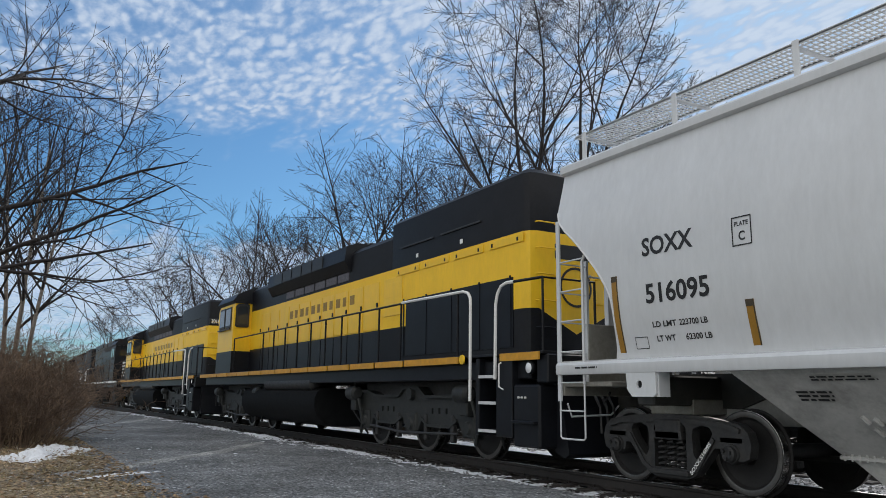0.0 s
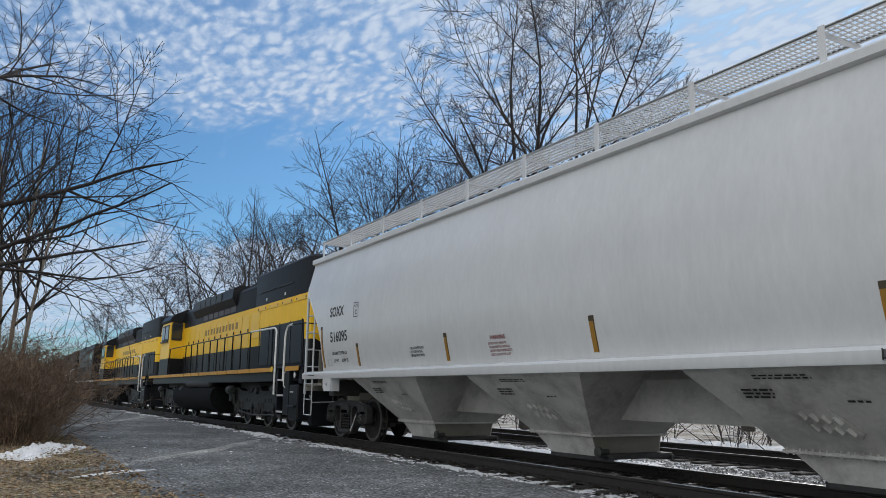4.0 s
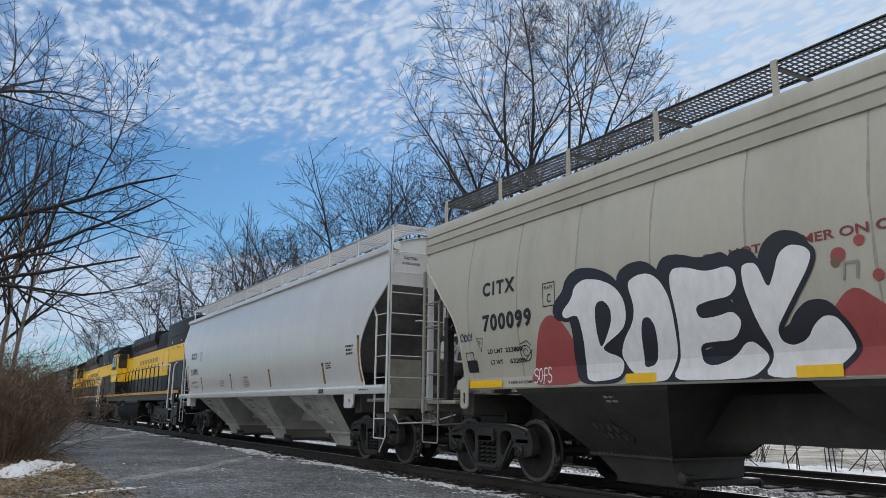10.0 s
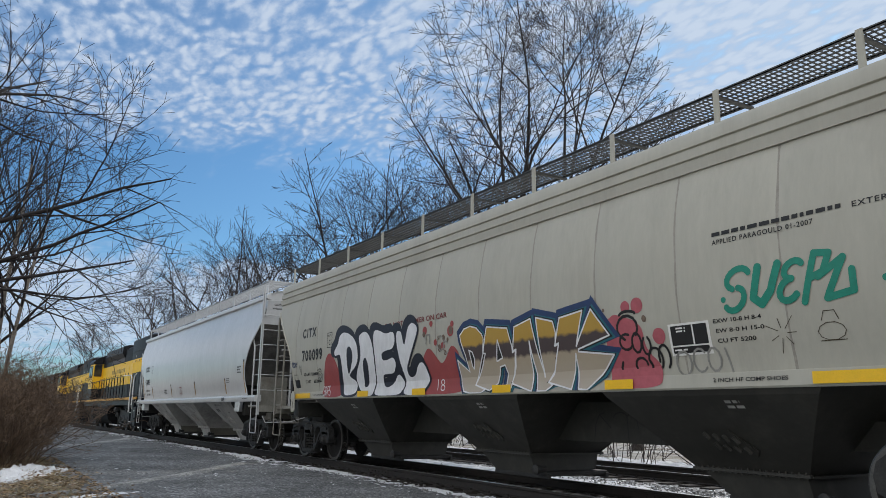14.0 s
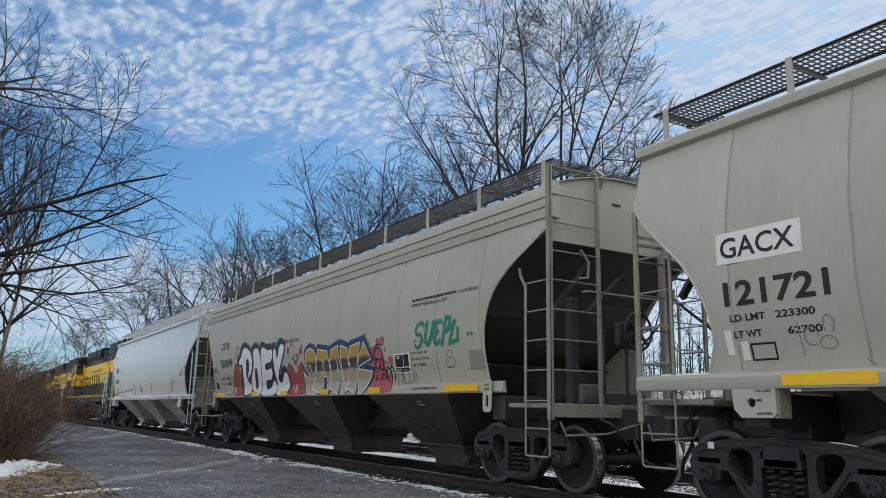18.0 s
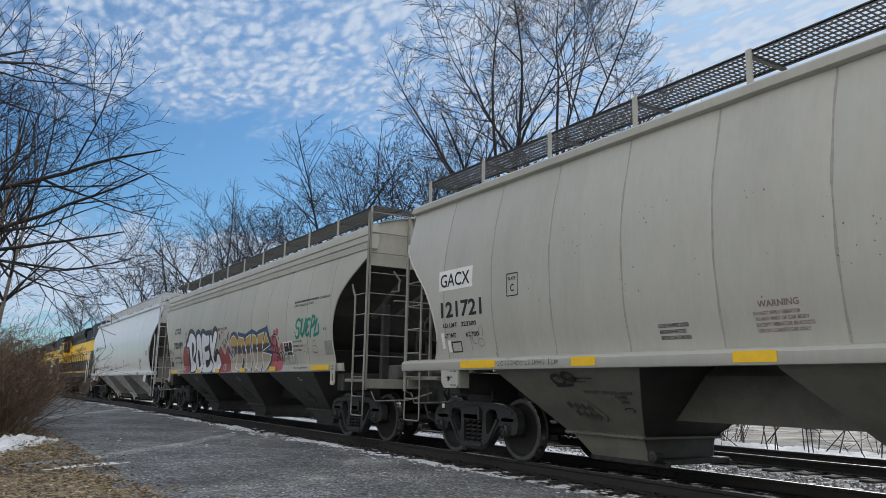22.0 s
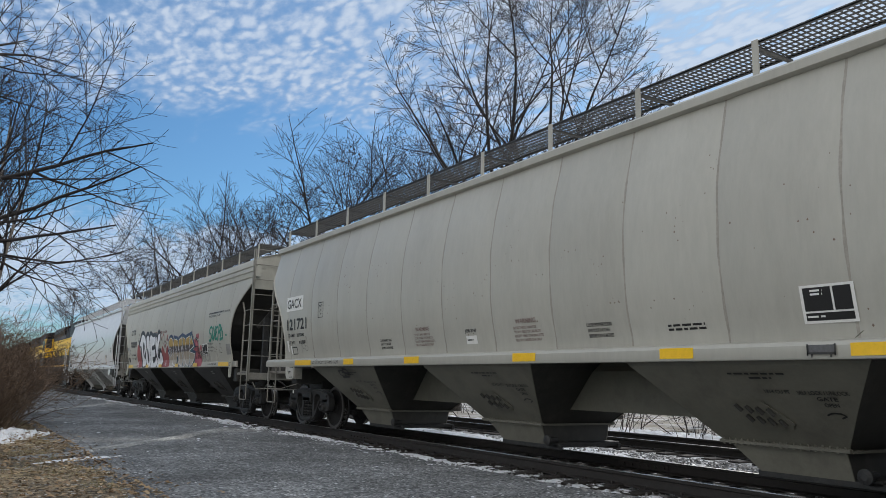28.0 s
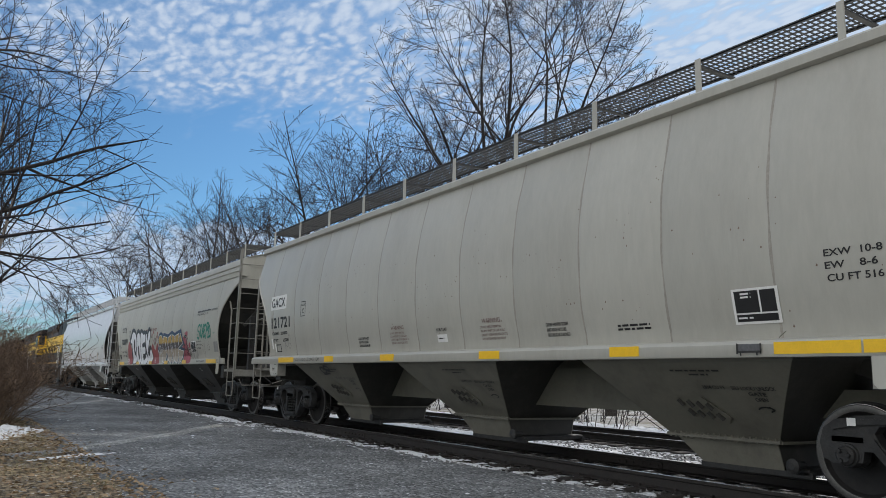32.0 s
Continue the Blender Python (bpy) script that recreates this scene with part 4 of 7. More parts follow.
            part("end_flange", Shape().box(*sorted((c + k * 0.66, c + k * 0.74)), -0.70, 0.70, 0.465, 0.492), under, car)
        part("outlet_gate", Shape().box(c - 0.34, c + 0.70, -0.56, 0.56, 0.16, 0.23, 0.01), STEEL_DARK, car, "sliding discharge gate")
        for y in (-0.60, 0.54):
            part("gate_rail", Shape().box(c - 0.36, c + 0.98, y, y + 0.06, 0.14, 0.21, 0.006), STEEL_DARK, car, "slide rail of the gate")
        part("gate_capstan", Shape().turned([(-0.76, 0.035), (-0.745, 0.075), (-0.70, 0.075), (-0.69, 0.045), (-0.56, 0.045)], 10, (c + 0.86, 0, 0.27)).box(c + 0.74, c + 0.95, -0.6, 0.6, 0.17, 0.24, 0.01), STEEL_DARK, car, "operating shaft of the gate")
    part("through_sill", Shape().box(-half + 0.2, half - 0.2, -0.24, 0.24, 0.74, 1.04).prism([(-0.30, 0.70), (-0.30, 1.25), (0.0, 1.68), (0.30, 1.25), (0.30, 0.70)], -4.4, 4.4, "x"), under, car, "centre sill")
    part("brake_pipe", Shape().tube([(-half + 0.3, 0.32, 0.9), (half - 0.3, 0.32, 0.9)], 0.025, 6), STEEL_DARK, car)
    for k in (-1, 1):
        truck(car, k * truck_half)
        part("shear_plate", Shape().prism([(k * (truck_half - 1.6), 1.34), (k * (truck_half + 1.15), 1.34), (k * (truck_half + 1.15), 1.02), (k * (truck_half + 0.4), 0.92), (k * (truck_half - 0.4), 0.92)], -0.30, 0.30, "y"), UNDER_BLACK, car)
        part("side_bearing_bracket", Shape().box(*sorted((k * (truck_half + 0.55), k * (truck_half - 0.15))), -0.82, 0.82, 0.84, 1.03, 0.015), GRIME_SHADE if style == "fresh" else STEEL_DARK, car, "bracket over the truck")
        part("body_bolster", Shape().box(k * truck_half - 0.14, k * truck_half + 0.14, -1.44, 1.44, 0.95, 1.30, 0.02), UNDER_BLACK, car)
    return car


STRIPE = material("orange_yellow_sill_paint", (0.58, 0.29, 0.02), 0.5, vary=0.15, scale=2, grain=20, dirt=0.2, dirt_colour=(0.2, 0.12, 0.04))
NAME_TINT = material("worn_brown_lettering", (0.30, 0.17, 0.01), 0.5, vary=0.2, scale=6, grain=40)
GRILLE = material("dusty_grille", (0.11, 0.105, 0.12), 0.7, vary=0.3, scale=6, grain=30)
SEAM = material("dusty_weld_seam", (0.33, 0.31, 0.275), 0.7, vary=0.15, scale=4, grain=30)


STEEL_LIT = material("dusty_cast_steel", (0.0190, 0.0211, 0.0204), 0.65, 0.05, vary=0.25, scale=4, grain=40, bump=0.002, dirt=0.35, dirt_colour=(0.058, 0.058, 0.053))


# One dulled colour for both grime and the shade at the cars' ends
GRIME_SHADE = material("grimy_and_shaded_end_fitting_paint", (0.27, 0.26, 0.23), 0.6, vary=0.15, scale=1.5, grain=20, dirt=0.4, dirt_colour=(0.12, 0.09, 0.065))


# ---- locomotives ----
def loco_truck(parent, xc, near_detail=True):
    xs = [xc - 2.05, xc, xc + 2.05]
    top = [(-2.75, 1.00), (-2.55, 1.10), (-1.9, 1.08), (-1.55, 1.00), (-0.55, 1.00), (-0.30, 1.15), (0.30, 1.15), (0.55, 1.00), (1.55, 1.00), (1.9, 1.08), (2.55, 1.10), (2.75, 1.00)]
    low = [(2.70, 0.80), (2.45, 0.66), (2.30, 0.40), (1.82, 0.40), (1.66, 0.62), (1.42, 0.50), (0.66, 0.50), (0.40, 0.62), (0.24, 0.40)]
    for sgn in (1, -1):
        outline = [(xc + x, z) for x, z in top + low + [(-x, z) for x, z in reversed(low)]]
        holes = [[(xc + x + u, 0.76 + v) for u, v in ((-0.035, -0.05), (0.035, -0.05), (0.035, 0.05), (-0.035, 0.05))] for x in (-1.28, -1.03, -0.78, 0.78, 1.03, 1.28)]
        fr = holed(outline, holes, -1.16 * sgn, -1.0 * sgn)
        fr.strip([(xc + x, z + 0.01) for x, z in top], 0.05, *sorted((-1.21 * sgn, -1.0 * sgn)))
        for k in (-1, 1):
            fr.strip([(xc + k * 1.66, 0.62), (xc + k * 1.42, 0.50), (xc + k * 0.66, 0.50), (xc + k * 0.40, 0.62)], 0.05, *sorted((-1.20 * sgn, -1.0 * sgn)))
        part("truck_frame", fr, STEEL_LIT, parent, "dusty dark cast truck frame")
        part("pivot_cap", Shape().turned([(-1.25 * sgn, 0.05), (-1.24 * sgn, 0.11), (-1.15 * sgn, 0.12)], 14, (xc, 0, 1.05)), STEEL_LIT, parent, "", True)
        part("brake_rod", Shape().tube([(xc - 1.75, -1.20 * sgn, 0.42), (xc - 0.3, -1.20 * sgn, 0.34), (xc + 1.75, -1.20 * sgn, 0.40)], 0.025, 6), STEEL_DARK, parent, "", True)
        for x in (xc - 1.5, xc - 0.55, xc + 0.55, xc + 1.5):
            part("brake_hanger", Shape().box(x - 0.05, x + 0.05, *sorted((-1.19 * sgn, -1.10 * sgn)), 0.24, 0.70, 0.015), STEEL_DARK, parent)
        for x in xs:
            bx = Shape().box(x - 0.2, x + 0.2, *sorted((-1.20 * sgn, -1.0 * sgn)), 0.34, 0.72, 0.03)
            part("journal_box", bx.turned([(-1.24 * sgn, 0.09), (-1.19 * sgn, 0.13), (-1.0 * sgn, 0.13)], 14, (x, 0, 0.51)), STEEL_LIT, parent, "", True)
        for x in (xc - 2.42, xc + 2.1):
            part("brake_cylinder", Shape().turned([(x - 0.2, 0.10), (x - 0.18, 0.145), (x + 0.14, 0.145), (x + 0.2, 0.09)], 14, (0, -1.30 * sgn, 1.06), "x").box(x - 0.12, x + 0.12, *sorted((-1.33 * sgn, -1.15 * sgn)), 0.70, 0.95, 0.02), STEEL_LIT, parent, "round brake cylinder on its bracket", True)
            part("slack_adjuster", Shape().tube([(x + 0.2, -1.28 * sgn, 0.95), (x + 0.35, -1.24 * sgn, 0.55), (x + 0.2, -1.2 * sgn, 0.25)], 0.035, 6), STEEL_LIT, parent, "", True)
    # Added dark block that closes the gap of light between deck and truck
    part("truck_bolster", Shape().box(xc - 2.5, xc + 2.5, -0.98, 0.98, 0.72, 1.30, 0.03), STEEL_DARK, parent)
    for k in (-1, 1):
        part("sand_pipe", Shape().tube([(xc + k * 2.75, -1.15, 1.3), (xc + k * 2.8, -1.15, 0.7), (xc + k * 2.62, -0.85, 0.2)], 0.022, 6), STEEL_LIT, parent, "", True)
    for x in xs:
        wheelset(parent, x, 0.508)


def locomotive(name, label, rear, livery, length=20.4, number="", back=False):
    """Six-axle hood diesel. Its rear deck end is at x = 0, and it faces towards -x."""
    car = thing(name, label, "locomotive", "diesels that head the train", pose(rear, 0, 0))
    ROLLING.append((car, rear, 180 if back else 0))
    L = -length
    yellow = livery == "yellow"
    mid = YELLOW_PAINT if yellow else BLACK_PAINT
    stripe = STRIPE if yellow else WHITE_PAINT
    dk = 1.66
    part("frame", Shape().box(L + 0.5, -0.4, -1.45, 1.45, 1.28, dk - 0.10, 0.02), BLACK_PAINT, car, "black underframe")
    part("walkway", Shape().box(L, 0, -1.55, 1.55, dk - 0.04, dk, 0.006), BLACK_PAINT, car)
    for sgn in (1, -1):
        spans = [(L + 0.05 + i * 1.25, L + 1.22 + i * 1.25) for i in range(int((length - 2.4) / 1.25))] + [(-2.95, -2.2), (-1.0, -0.05)]
        for a, b in spans:
            part("sill_stripe", Shape().box(a, b, *sorted((-1.575 * sgn, -1.55 * sgn)), dk - 0.12, dk - 0.01), stripe, car, "bright edge stripe")
    # hood in three bands
    h0, h1 = L + 3.95, -1.12
    y = 0.93

    def hood(z0, z1, x0, x1, mat, nm, top_round=0.0, w=y, lab=""):
        def plan(e):
            c = 0.18
            return [(x0 + e, -w + e), (x1 - c, -w + e), (x1 - 0.05 - e, -w + 0.06 + e), (x1 - e, -w + c), (x1 - e, w - c), (x1 - 0.05 - e, w - 0.06 - e), (x1 - c, w - e), (x0 + e, w - e)]

        sh = Shape().prism(plan(0), z0, z1 - top_round, "z")
        if top_round:
            lo, hi = plan(0), plan(top_round)
            n = len(lo)
            sh.add([(p[0], p[1], z1 - top_round) for p in lo] + [(p[0], p[1], z1) for p in hi], [(i, (i + 1) % n, (i + 1) % n + n, i + n) for i in range(n)] + [tuple(range(n, 2 * n))])
        return part(nm, sh, mat, car, lab, True)

    hood(dk, 2.40, h0, h1, BLACK_PAINT, "hood_base", lab="black lower hood")
    hood(2.40, 3.64, h0, h1, mid, "hood_side", lab="yellow hood band" if yellow else "black hood band")
    hood(3.64, 4.42, h0, -5.9, BLACK_PAINT, "hood_top", 0.12, lab="sooty black hood top")
    hood(3.64, 4.68, -6.0, h1, BLACK_PAINT, "radiator_housing", 0.08, 0.932, "raised rear radiator housing")
    part("dynamic_brake_housing", Shape().prism([(-0.97, 3.9), (-1.12, 4.15), (-1.08, 4.5), (-0.8, 4.6), (0.8, 4.6), (1.08, 4.5), (1.12, 4.15), (0.97, 3.9)], -14.2, -8.2, "x"), BLACK_PAINT, car, "", True)
    part("exhaust_stack", Shape().box(-9.2, -8.5, -0.35, 0.35, 4.4, 4.72, 0.04), BLACK_PAINT, car)
    for i, x in enumerate((-2.3, -3.8, -5.2)):
        part("roof_fan", Shape().turned([(4.68, 0.55), (4.76, 0.55), (4.78, 0.4)], 20, (x, 0, 0), "z"), BLACK_PAINT, car, "", True)
    for sgn in (1, -1):
        # deep air intake near the rear, inset in a frame
        ik = Shape().box(-5.3, -1.55, *sorted((-0.945 * sgn, -0.90 * sgn)), 1.80, 2.93)
        it = part("air_intake", ik, BLACK_PAINT, car, "large dark cooling air intake")
        for x in (-5.40, -4.45, -3.50, -2.55, -1.62):
            part("intake_frame", Shape().box(x - 0.02, x + 0.02, *sorted((-0.955 * sgn, -0.945 * sgn)), 1.80, 2.96), BLACK_PAINT, it)
        part("tall_door", Shape().box(-6.35, -5.48, *sorted((-0.948 * sgn, -0.93 * sgn)), 2.66, 3.46, 0.004), mid, car)
        for i in range(11):
            x = -7.0 - i * 0.86
            d = Shape().box(x - 0.40, x + 0.40, *sorted((-0.945 * sgn, -0.93 * sgn)), 2.42, 3.45, 0.004)
            pd = part("hood_door", d, mid, car)
            part("door_latch", Shape().box(x + 0.30, x + 0.36, *sorted((-0.965 * sgn, -0.945 * sgn)), 2.9, 3.0), BLACK_PAINT, pd)
            part("lower_door", Shape().box(x - 0.40, x + 0.40, *sorted((-0.945 * sgn, -0.93 * sgn)), 1.72, 2.38, 0.004), BLACK_PAINT, car)
        part("small_hatch", Shape().box(-6.30, -5.62, *sorted((-0.950 * sgn, -0.93 * sgn)), 3.05, 3.36, 0.004), mid, car)
        for i in range(5):
            x = -13.2 + i * 0.8
            part("side_grille", Shape().box(x - 0.35, x + 0.35, *sorted((-1.13 * sgn, -1.10 * sgn)), 4.16, 4.45, 0.004), INK, car)
        if yellow:
            # the line's name as plain bars
            for i in range(11):
                part("name_bar", Shape().box(-12.5 + i * 0.43, -12.5 + i * 0.43 + (0.26, 0.2)[i % 2], *sorted((-0.950 * sgn, -0.946 * sgn)), 3.09, 3.31), NAME_TINT, car, "dull letter-sized bar")
        # handrails
        n = 12
        xs = [-2.3] + [-4.37 - i * 0.96 for i in range(n - 2)] + [-length + 4.3]
        for x in xs:
            part("handrail_post", Shape().tube([(x, -1.52 * sgn, dk), (x, -1.52 * sgn, 2.72)], 0.022, 6), BLACK_PAINT, car, "", True)
        part("handrail", Shape().tube([(xs[0], -1.52 * sgn, 2.72), (xs[-1], -1.52 * sgn, 2.72)], 0.02, 6), BLACK_PAINT, car, "", True)
        white = WHITE_PAINT
        part("stair_rail", Shape().tube([(-1.83, -1.57 * sgn, 0.95), (-1.83, -1.57 * sgn, 2.46), (-1.86, -1.56 * sgn, 2.58), (-1.94, -1.55 * sgn, 2.66), (-2.1, -1.54 * sgn, 2.70), (-4.3, -1.535 * sgn, 2.73)], 0.026, 6), white, car, "white step handrail", True)
        part("stair_rail", Shape().tube([(-1.13, -1.57 * sgn, 1.28), (-1.11, -1.57 * sgn, 2.40), (-1.08, -1.56 * sgn, 2.55), (-1.0, -1.55 * sgn, 2.66), (-0.86, -1.54 * sgn, 2.70), (-0.7, -1.52 * sgn, 2.70)], 0.026, 6), white, car, "white step handrail", True)
        part("handrail", Shape().tube([(-0.7, -1.52 * sgn, 2.70), (-0.1, -1.45 * sgn, 2.70)], 0.022, 6), BLACK_PAINT, car, "", True)
        part("reflector_disc", Shape().turned([(-1.59 * sgn, 0.0), (-1.59 * sgn, 0.075), (-1.57 * sgn, 0.08)], 16, (-2.06, 0, 1.60)), YELLOW_PAINT, car, "round yellow reflector", True)
        for i, z in enumerate((0.52, 0.93, 1.32)):
            part("step", Shape().box(-1.60, -1.13, *sorted((-1.55 * sgn, -1.15 * sgn)), z - 0.02, z + 0.02), BLACK_PAINT, car, "step")
            part("step_edge", Shape().box(-1.60, -1.13, *sorted((-1.56 * sgn, -1.55 * sgn)), z - 0.02, z + 0.025), GREY_WHITE, car)
        for a, b in ((-1.70, -1.60), (-1.13, -0.72)):
            part("step_side", Shape().box(a, b, *sorted((-1.55 * sgn, -1.1 * sgn)), 0.45, 1.6, 0.01), BLACK_PAINT, car)
    # cab, nose
    c0, c1 = L + 2.1, L + 4.0
    cab = part("cab", Shape().prism([(-1.52, dk), (-1.52, 3.75), (-1.40, 4.15), (-0.9, 4.42), (0.9, 4.42), (1.40, 4.15), (1.52, 3.75), (1.52, dk)], c0, c1, "x"), mid, car, "yellow driver's cab" if yellow else "black driver's cab", True)
    part("cab_roof", Shape().prism([(-1.56, 3.98), (-1.42, 4.2), (-0.9, 4.46), (0.9, 4.46), (1.42, 4.2), (1.56, 3.98), (1.5, 3.9), (-1.5, 3.9)], c0 - 0.1, c1 + 0.05, "x"), BLACK_PAINT, cab, "black cab roof", True)
    part("cab_base", Shape().box(c0 - 0.01, c1 + 0.01, -1.53, 1.53, dk, 2.35), BLACK_PAINT, cab, "black lower cab")
    for sgn in (1, -1):
        for a in (c0 + 0.20, c0 + 0.98):
            w = Shape().box(a, a + 0.70, *sorted((-1.545 * sgn, -1.50 * sgn)), 3.12, 3.80, 0.02)
            wf = part("cab_window", w, INK, cab, "cab side window with a dark rubber frame")
            part("pane", Shape().box(a + 0.06, a + 0.64, *sorted((-1.552 * sgn, -1.545 * sgn)), 3.19, 3.73), GLASS_DARK, wf)
        part("arm_rest", Shape().box(c0 + 0.2, c1 - 0.2, *sorted((-1.60 * sgn, -1.54 * sgn)), 3.05, 3.10), INK, cab)
        ring = [(-1.02 * sgn, 3.16), (-1.06 * sgn, 3.12), (-1.42 * sgn, 3.12), (-1.46 * sgn, 3.16), (-1.46 * sgn, 3.80), (-1.38 * sgn, 3.88), (-1.08 * sgn, 3.90), (-1.02 * sgn, 3.84)]
        rw = part("rear_window", Shape().prism(ring, c1, c1 + 0.03, "x"), INK, cab, "rounded cab rear window with a black rubber frame")
        part("pane", Shape().prism([(-1.24 * sgn + (y_ + 1.24 * sgn) * 0.74, 3.5 + (z_ - 3.5) * 0.78) for y_, z_ in ring], c1 + 0.03, c1 + 0.036, "x"), GLASS_DARK, rw)
    part("nose", Shape().prism([(-1.0, dk), (-1.0, 2.9), (-0.8, 3.15), (0.8, 3.15), (1.0, 2.9), (1.0, dk)], L + 0.95, c0, "x"), mid, car, "", True)
    # tanks
    part("fuel_tank", Shape().prism([(-1.30, 1.16), (-1.42, 1.08), (-1.48, 0.92), (-1.48, 0.72), (-1.40, 0.52), (-1.22, 0.36), (-0.95, 0.27), (0.95, 0.27), (1.22, 0.36), (1.40, 0.52), (1.48, 0.72), (1.48, 0.92), (1.42, 1.08), (1.30, 1.16)], -15.0, -8.85, "x"), TANK_BLACK, car, "dull black fuel tank", True)
    for sgn in (1, -1):
        part("air_tank", Shape().turned([(-13.0, 0.08), (-12.9, 0.17), (-9.3, 0.17), (-9.2, 0.08)], 14, (0, -1.3 * sgn, 1.28), "x"), STEEL_DARK, car, "long air reservoir", True)
    loco_truck(car, -4.53)
    loco_truck(car, L + 4.35)
    # rear pilot, coupler, lights, number boards
    part("pilot", Shape().prism([(0.05, 1.6), (0.05, 0.9), (0.18, 0.28), (0.08, 0.22), (-0.12, 0.3), (-0.18, 1.6)], -1.25, 1.25, "y"), BLACK_PAINT, car, "black end pilot plate")
    part("end_sill", Shape().box(-0.2, 0.06, -1.5, 1.5, 1.22, 1.62, 0.02), BLACK_PAINT, car)
    cp = Shape().box(0.05, 0.42, -0.08, 0.08, 0.80, 0.96, 0.02)
    cp.prism([(0.38, -0.16), (0.62, -0.13), (0.62, 0.04), (0.5, 0.14), (0.38, 0.14)], 0.74, 1.02, "z")
    part("coupler", cp, STEEL_DARK, car, "knuckle coupler")
    for sgn in (1, -1):
        lamp = part("step_lamp", Shape().turned([(-1.50 * sgn, 0.09), (-1.545 * sgn, 0.095), (-1.56 * sgn, 0.08)], 16, (-0.30, 0, 1.43)), BLACK_PAINT, car, "round step lamp", True)
        part("lens", Shape().turned([(-1.562 * sgn, 0.072), (-1.575 * sgn, 0.05), (-1.58 * sgn, 0.0)], 16, (-0.30, 0, 1.43), "y", False), LENS, lamp, "pale glass lens", True)
        part("grab_rod", Shape().tube([(-0.98, -1.56 * sgn, 1.52), (-0.98, -1.60 * sgn, 1.50), (-0.98, -1.60 * sgn, 1.17), (-0.90, -1.58 * sgn, 1.13)], 0.013, 6), WHITE_PAINT, car, "", True)
        part("corner_box", Shape().box(-0.70, -0.08, *sorted((-1.545 * sgn, -1.2 * sgn)), 0.34, 1.20, 0.03), BLACK_PAINT, car, "black corner plate of the pilot")
        for x in (-0.55, -0.47, -0.39):
            part("drain_cock", Shape().turned([(-1.545 * sgn, 0.016), (-1.57 * sgn, 0.014), (-1.572 * sgn, 0.0)], 8, (x, 0, 1.02)), WHITE_PAINT, car, "", True)
        part("footboard", Shape().box(-0.66, -0.12, *sorted((-1.62 * sgn, -1.5 * sgn)), 0.66, 0.70, 0.006), BLACK_PAINT, car, "small footboard")
        part("ditch_light", Shape().turned([(0.06, 0.02), (0.10, 0.09), (0.0, 0.10)], 14, (0, -0.95 * sgn, 1.42), "x"), GLASS_DARK, car, "", True)
        part("end_rail", Shape().tube([(-0.1, -1.45 * sgn, dk), (-0.1, -1.45 * sgn, 2.7), (-0.1, -0.5 * sgn, 2.7), (-0.1, -0.5 * sgn, dk)], 0.022, 6), BLACK_PAINT, car, "", True)
        for i in range(5):
            part("grab_iron", Shape().tube([(h1 + 0.0, -0.80 * sgn, 2.1 + i * 0.42), (h1 + 0.07, -0.80 * sgn, 2.1 + i * 0.42), (h1 + 0.07, -0.42 * sgn, 2.1 + i * 0.42), (h1, -0.42 * sgn, 2.1 + i * 0.42)], 0.012, 5), mid if i else BLACK_PAINT, car, "", True)
        nb = None if not number else part("number_board", Shape().box(-1.30, -1.11, *sorted((-0.86 * sgn, -0.40 * sgn)), 3.70, 3.92, 0.01), INK, car, "number board")
        if number:
            stencil(nb, number, -0.80 if sgn > 0 else 0.46, 3.735, 0.15, WHITE_PAINT, 0.34, place=lambda x, z, l: (-1.105, x, z), name="number")
        for i in range(3):
            yy = (-0.5 - i * 0.12) * sgn
            part("brake_hose", Shape().tube([(0.1, yy, 1.1), (0.24, yy, 0.9), (0.26, yy, 0.55)], 0.022, 5), INK, car, "", True)
    if yellow:
        ring = Shape().turned([(h1 + 0.004, 0.33), (h1 + 0.007, 0.33), (h1 + 0.007, 0.29), (h1 + 0.004, 0.29)], 28, (0, 0.0, 2.78), "x", False)
        part("end_chevron", Shape().prism([(-0.75, 2.40), (0.0, 2.02), (0.75, 2.40)], h1, h1 + 0.003, "x"), YELLOW_PAINT, car, "yellow point on the end")
        part("round_emblem", ring, INK, car, "plain dark ring emblem")
        part("number_bar", Shape().box(h1, h1 + 0.005, -0.42, 0.42, 3.22, 3.46), INK, car, "dark bar where the number stands")
        for sgn in (1, -1):
            for i in range(4):
                x = -5.75 + i * 1.17
                lp = part("latch_panel", Shape().box(x, x + 0.98, *sorted((-0.952 * sgn, -0.93 * sgn)), 3.47, 3.60, 0.004), YELLOW_PAINT, car)
                part("latch", Shape().box(x + 0.08, x + 0.12, *sorted((-0.960 * sgn, -0.95 * sgn)), 3.50, 3.56), BLACK_PAINT, lp)
                part("latch", Shape().box(x + 0.82, x + 0.86, *sorted((-0.960 * sgn, -0.95 * sgn)), 3.50, 3.56), BLACK_PAINT, lp)
            for x in (-4.9, -3.2):
                part("data_label", Shape().box(x, x + 0.09, *sorted((-0.95 * sgn, -0.944 * sgn)), 3.74, 3.82), WHITE_PAINT, car, "small white label")
                part("screen_guide", Shape().box(x - 0.7, x + 0.7, *sorted((-0.965 * sgn, -0.94 * sgn)), 4.02, 4.05), STEEL_DARK, car)
            for i in range(6):
                x = -12.9 + i * 0.78
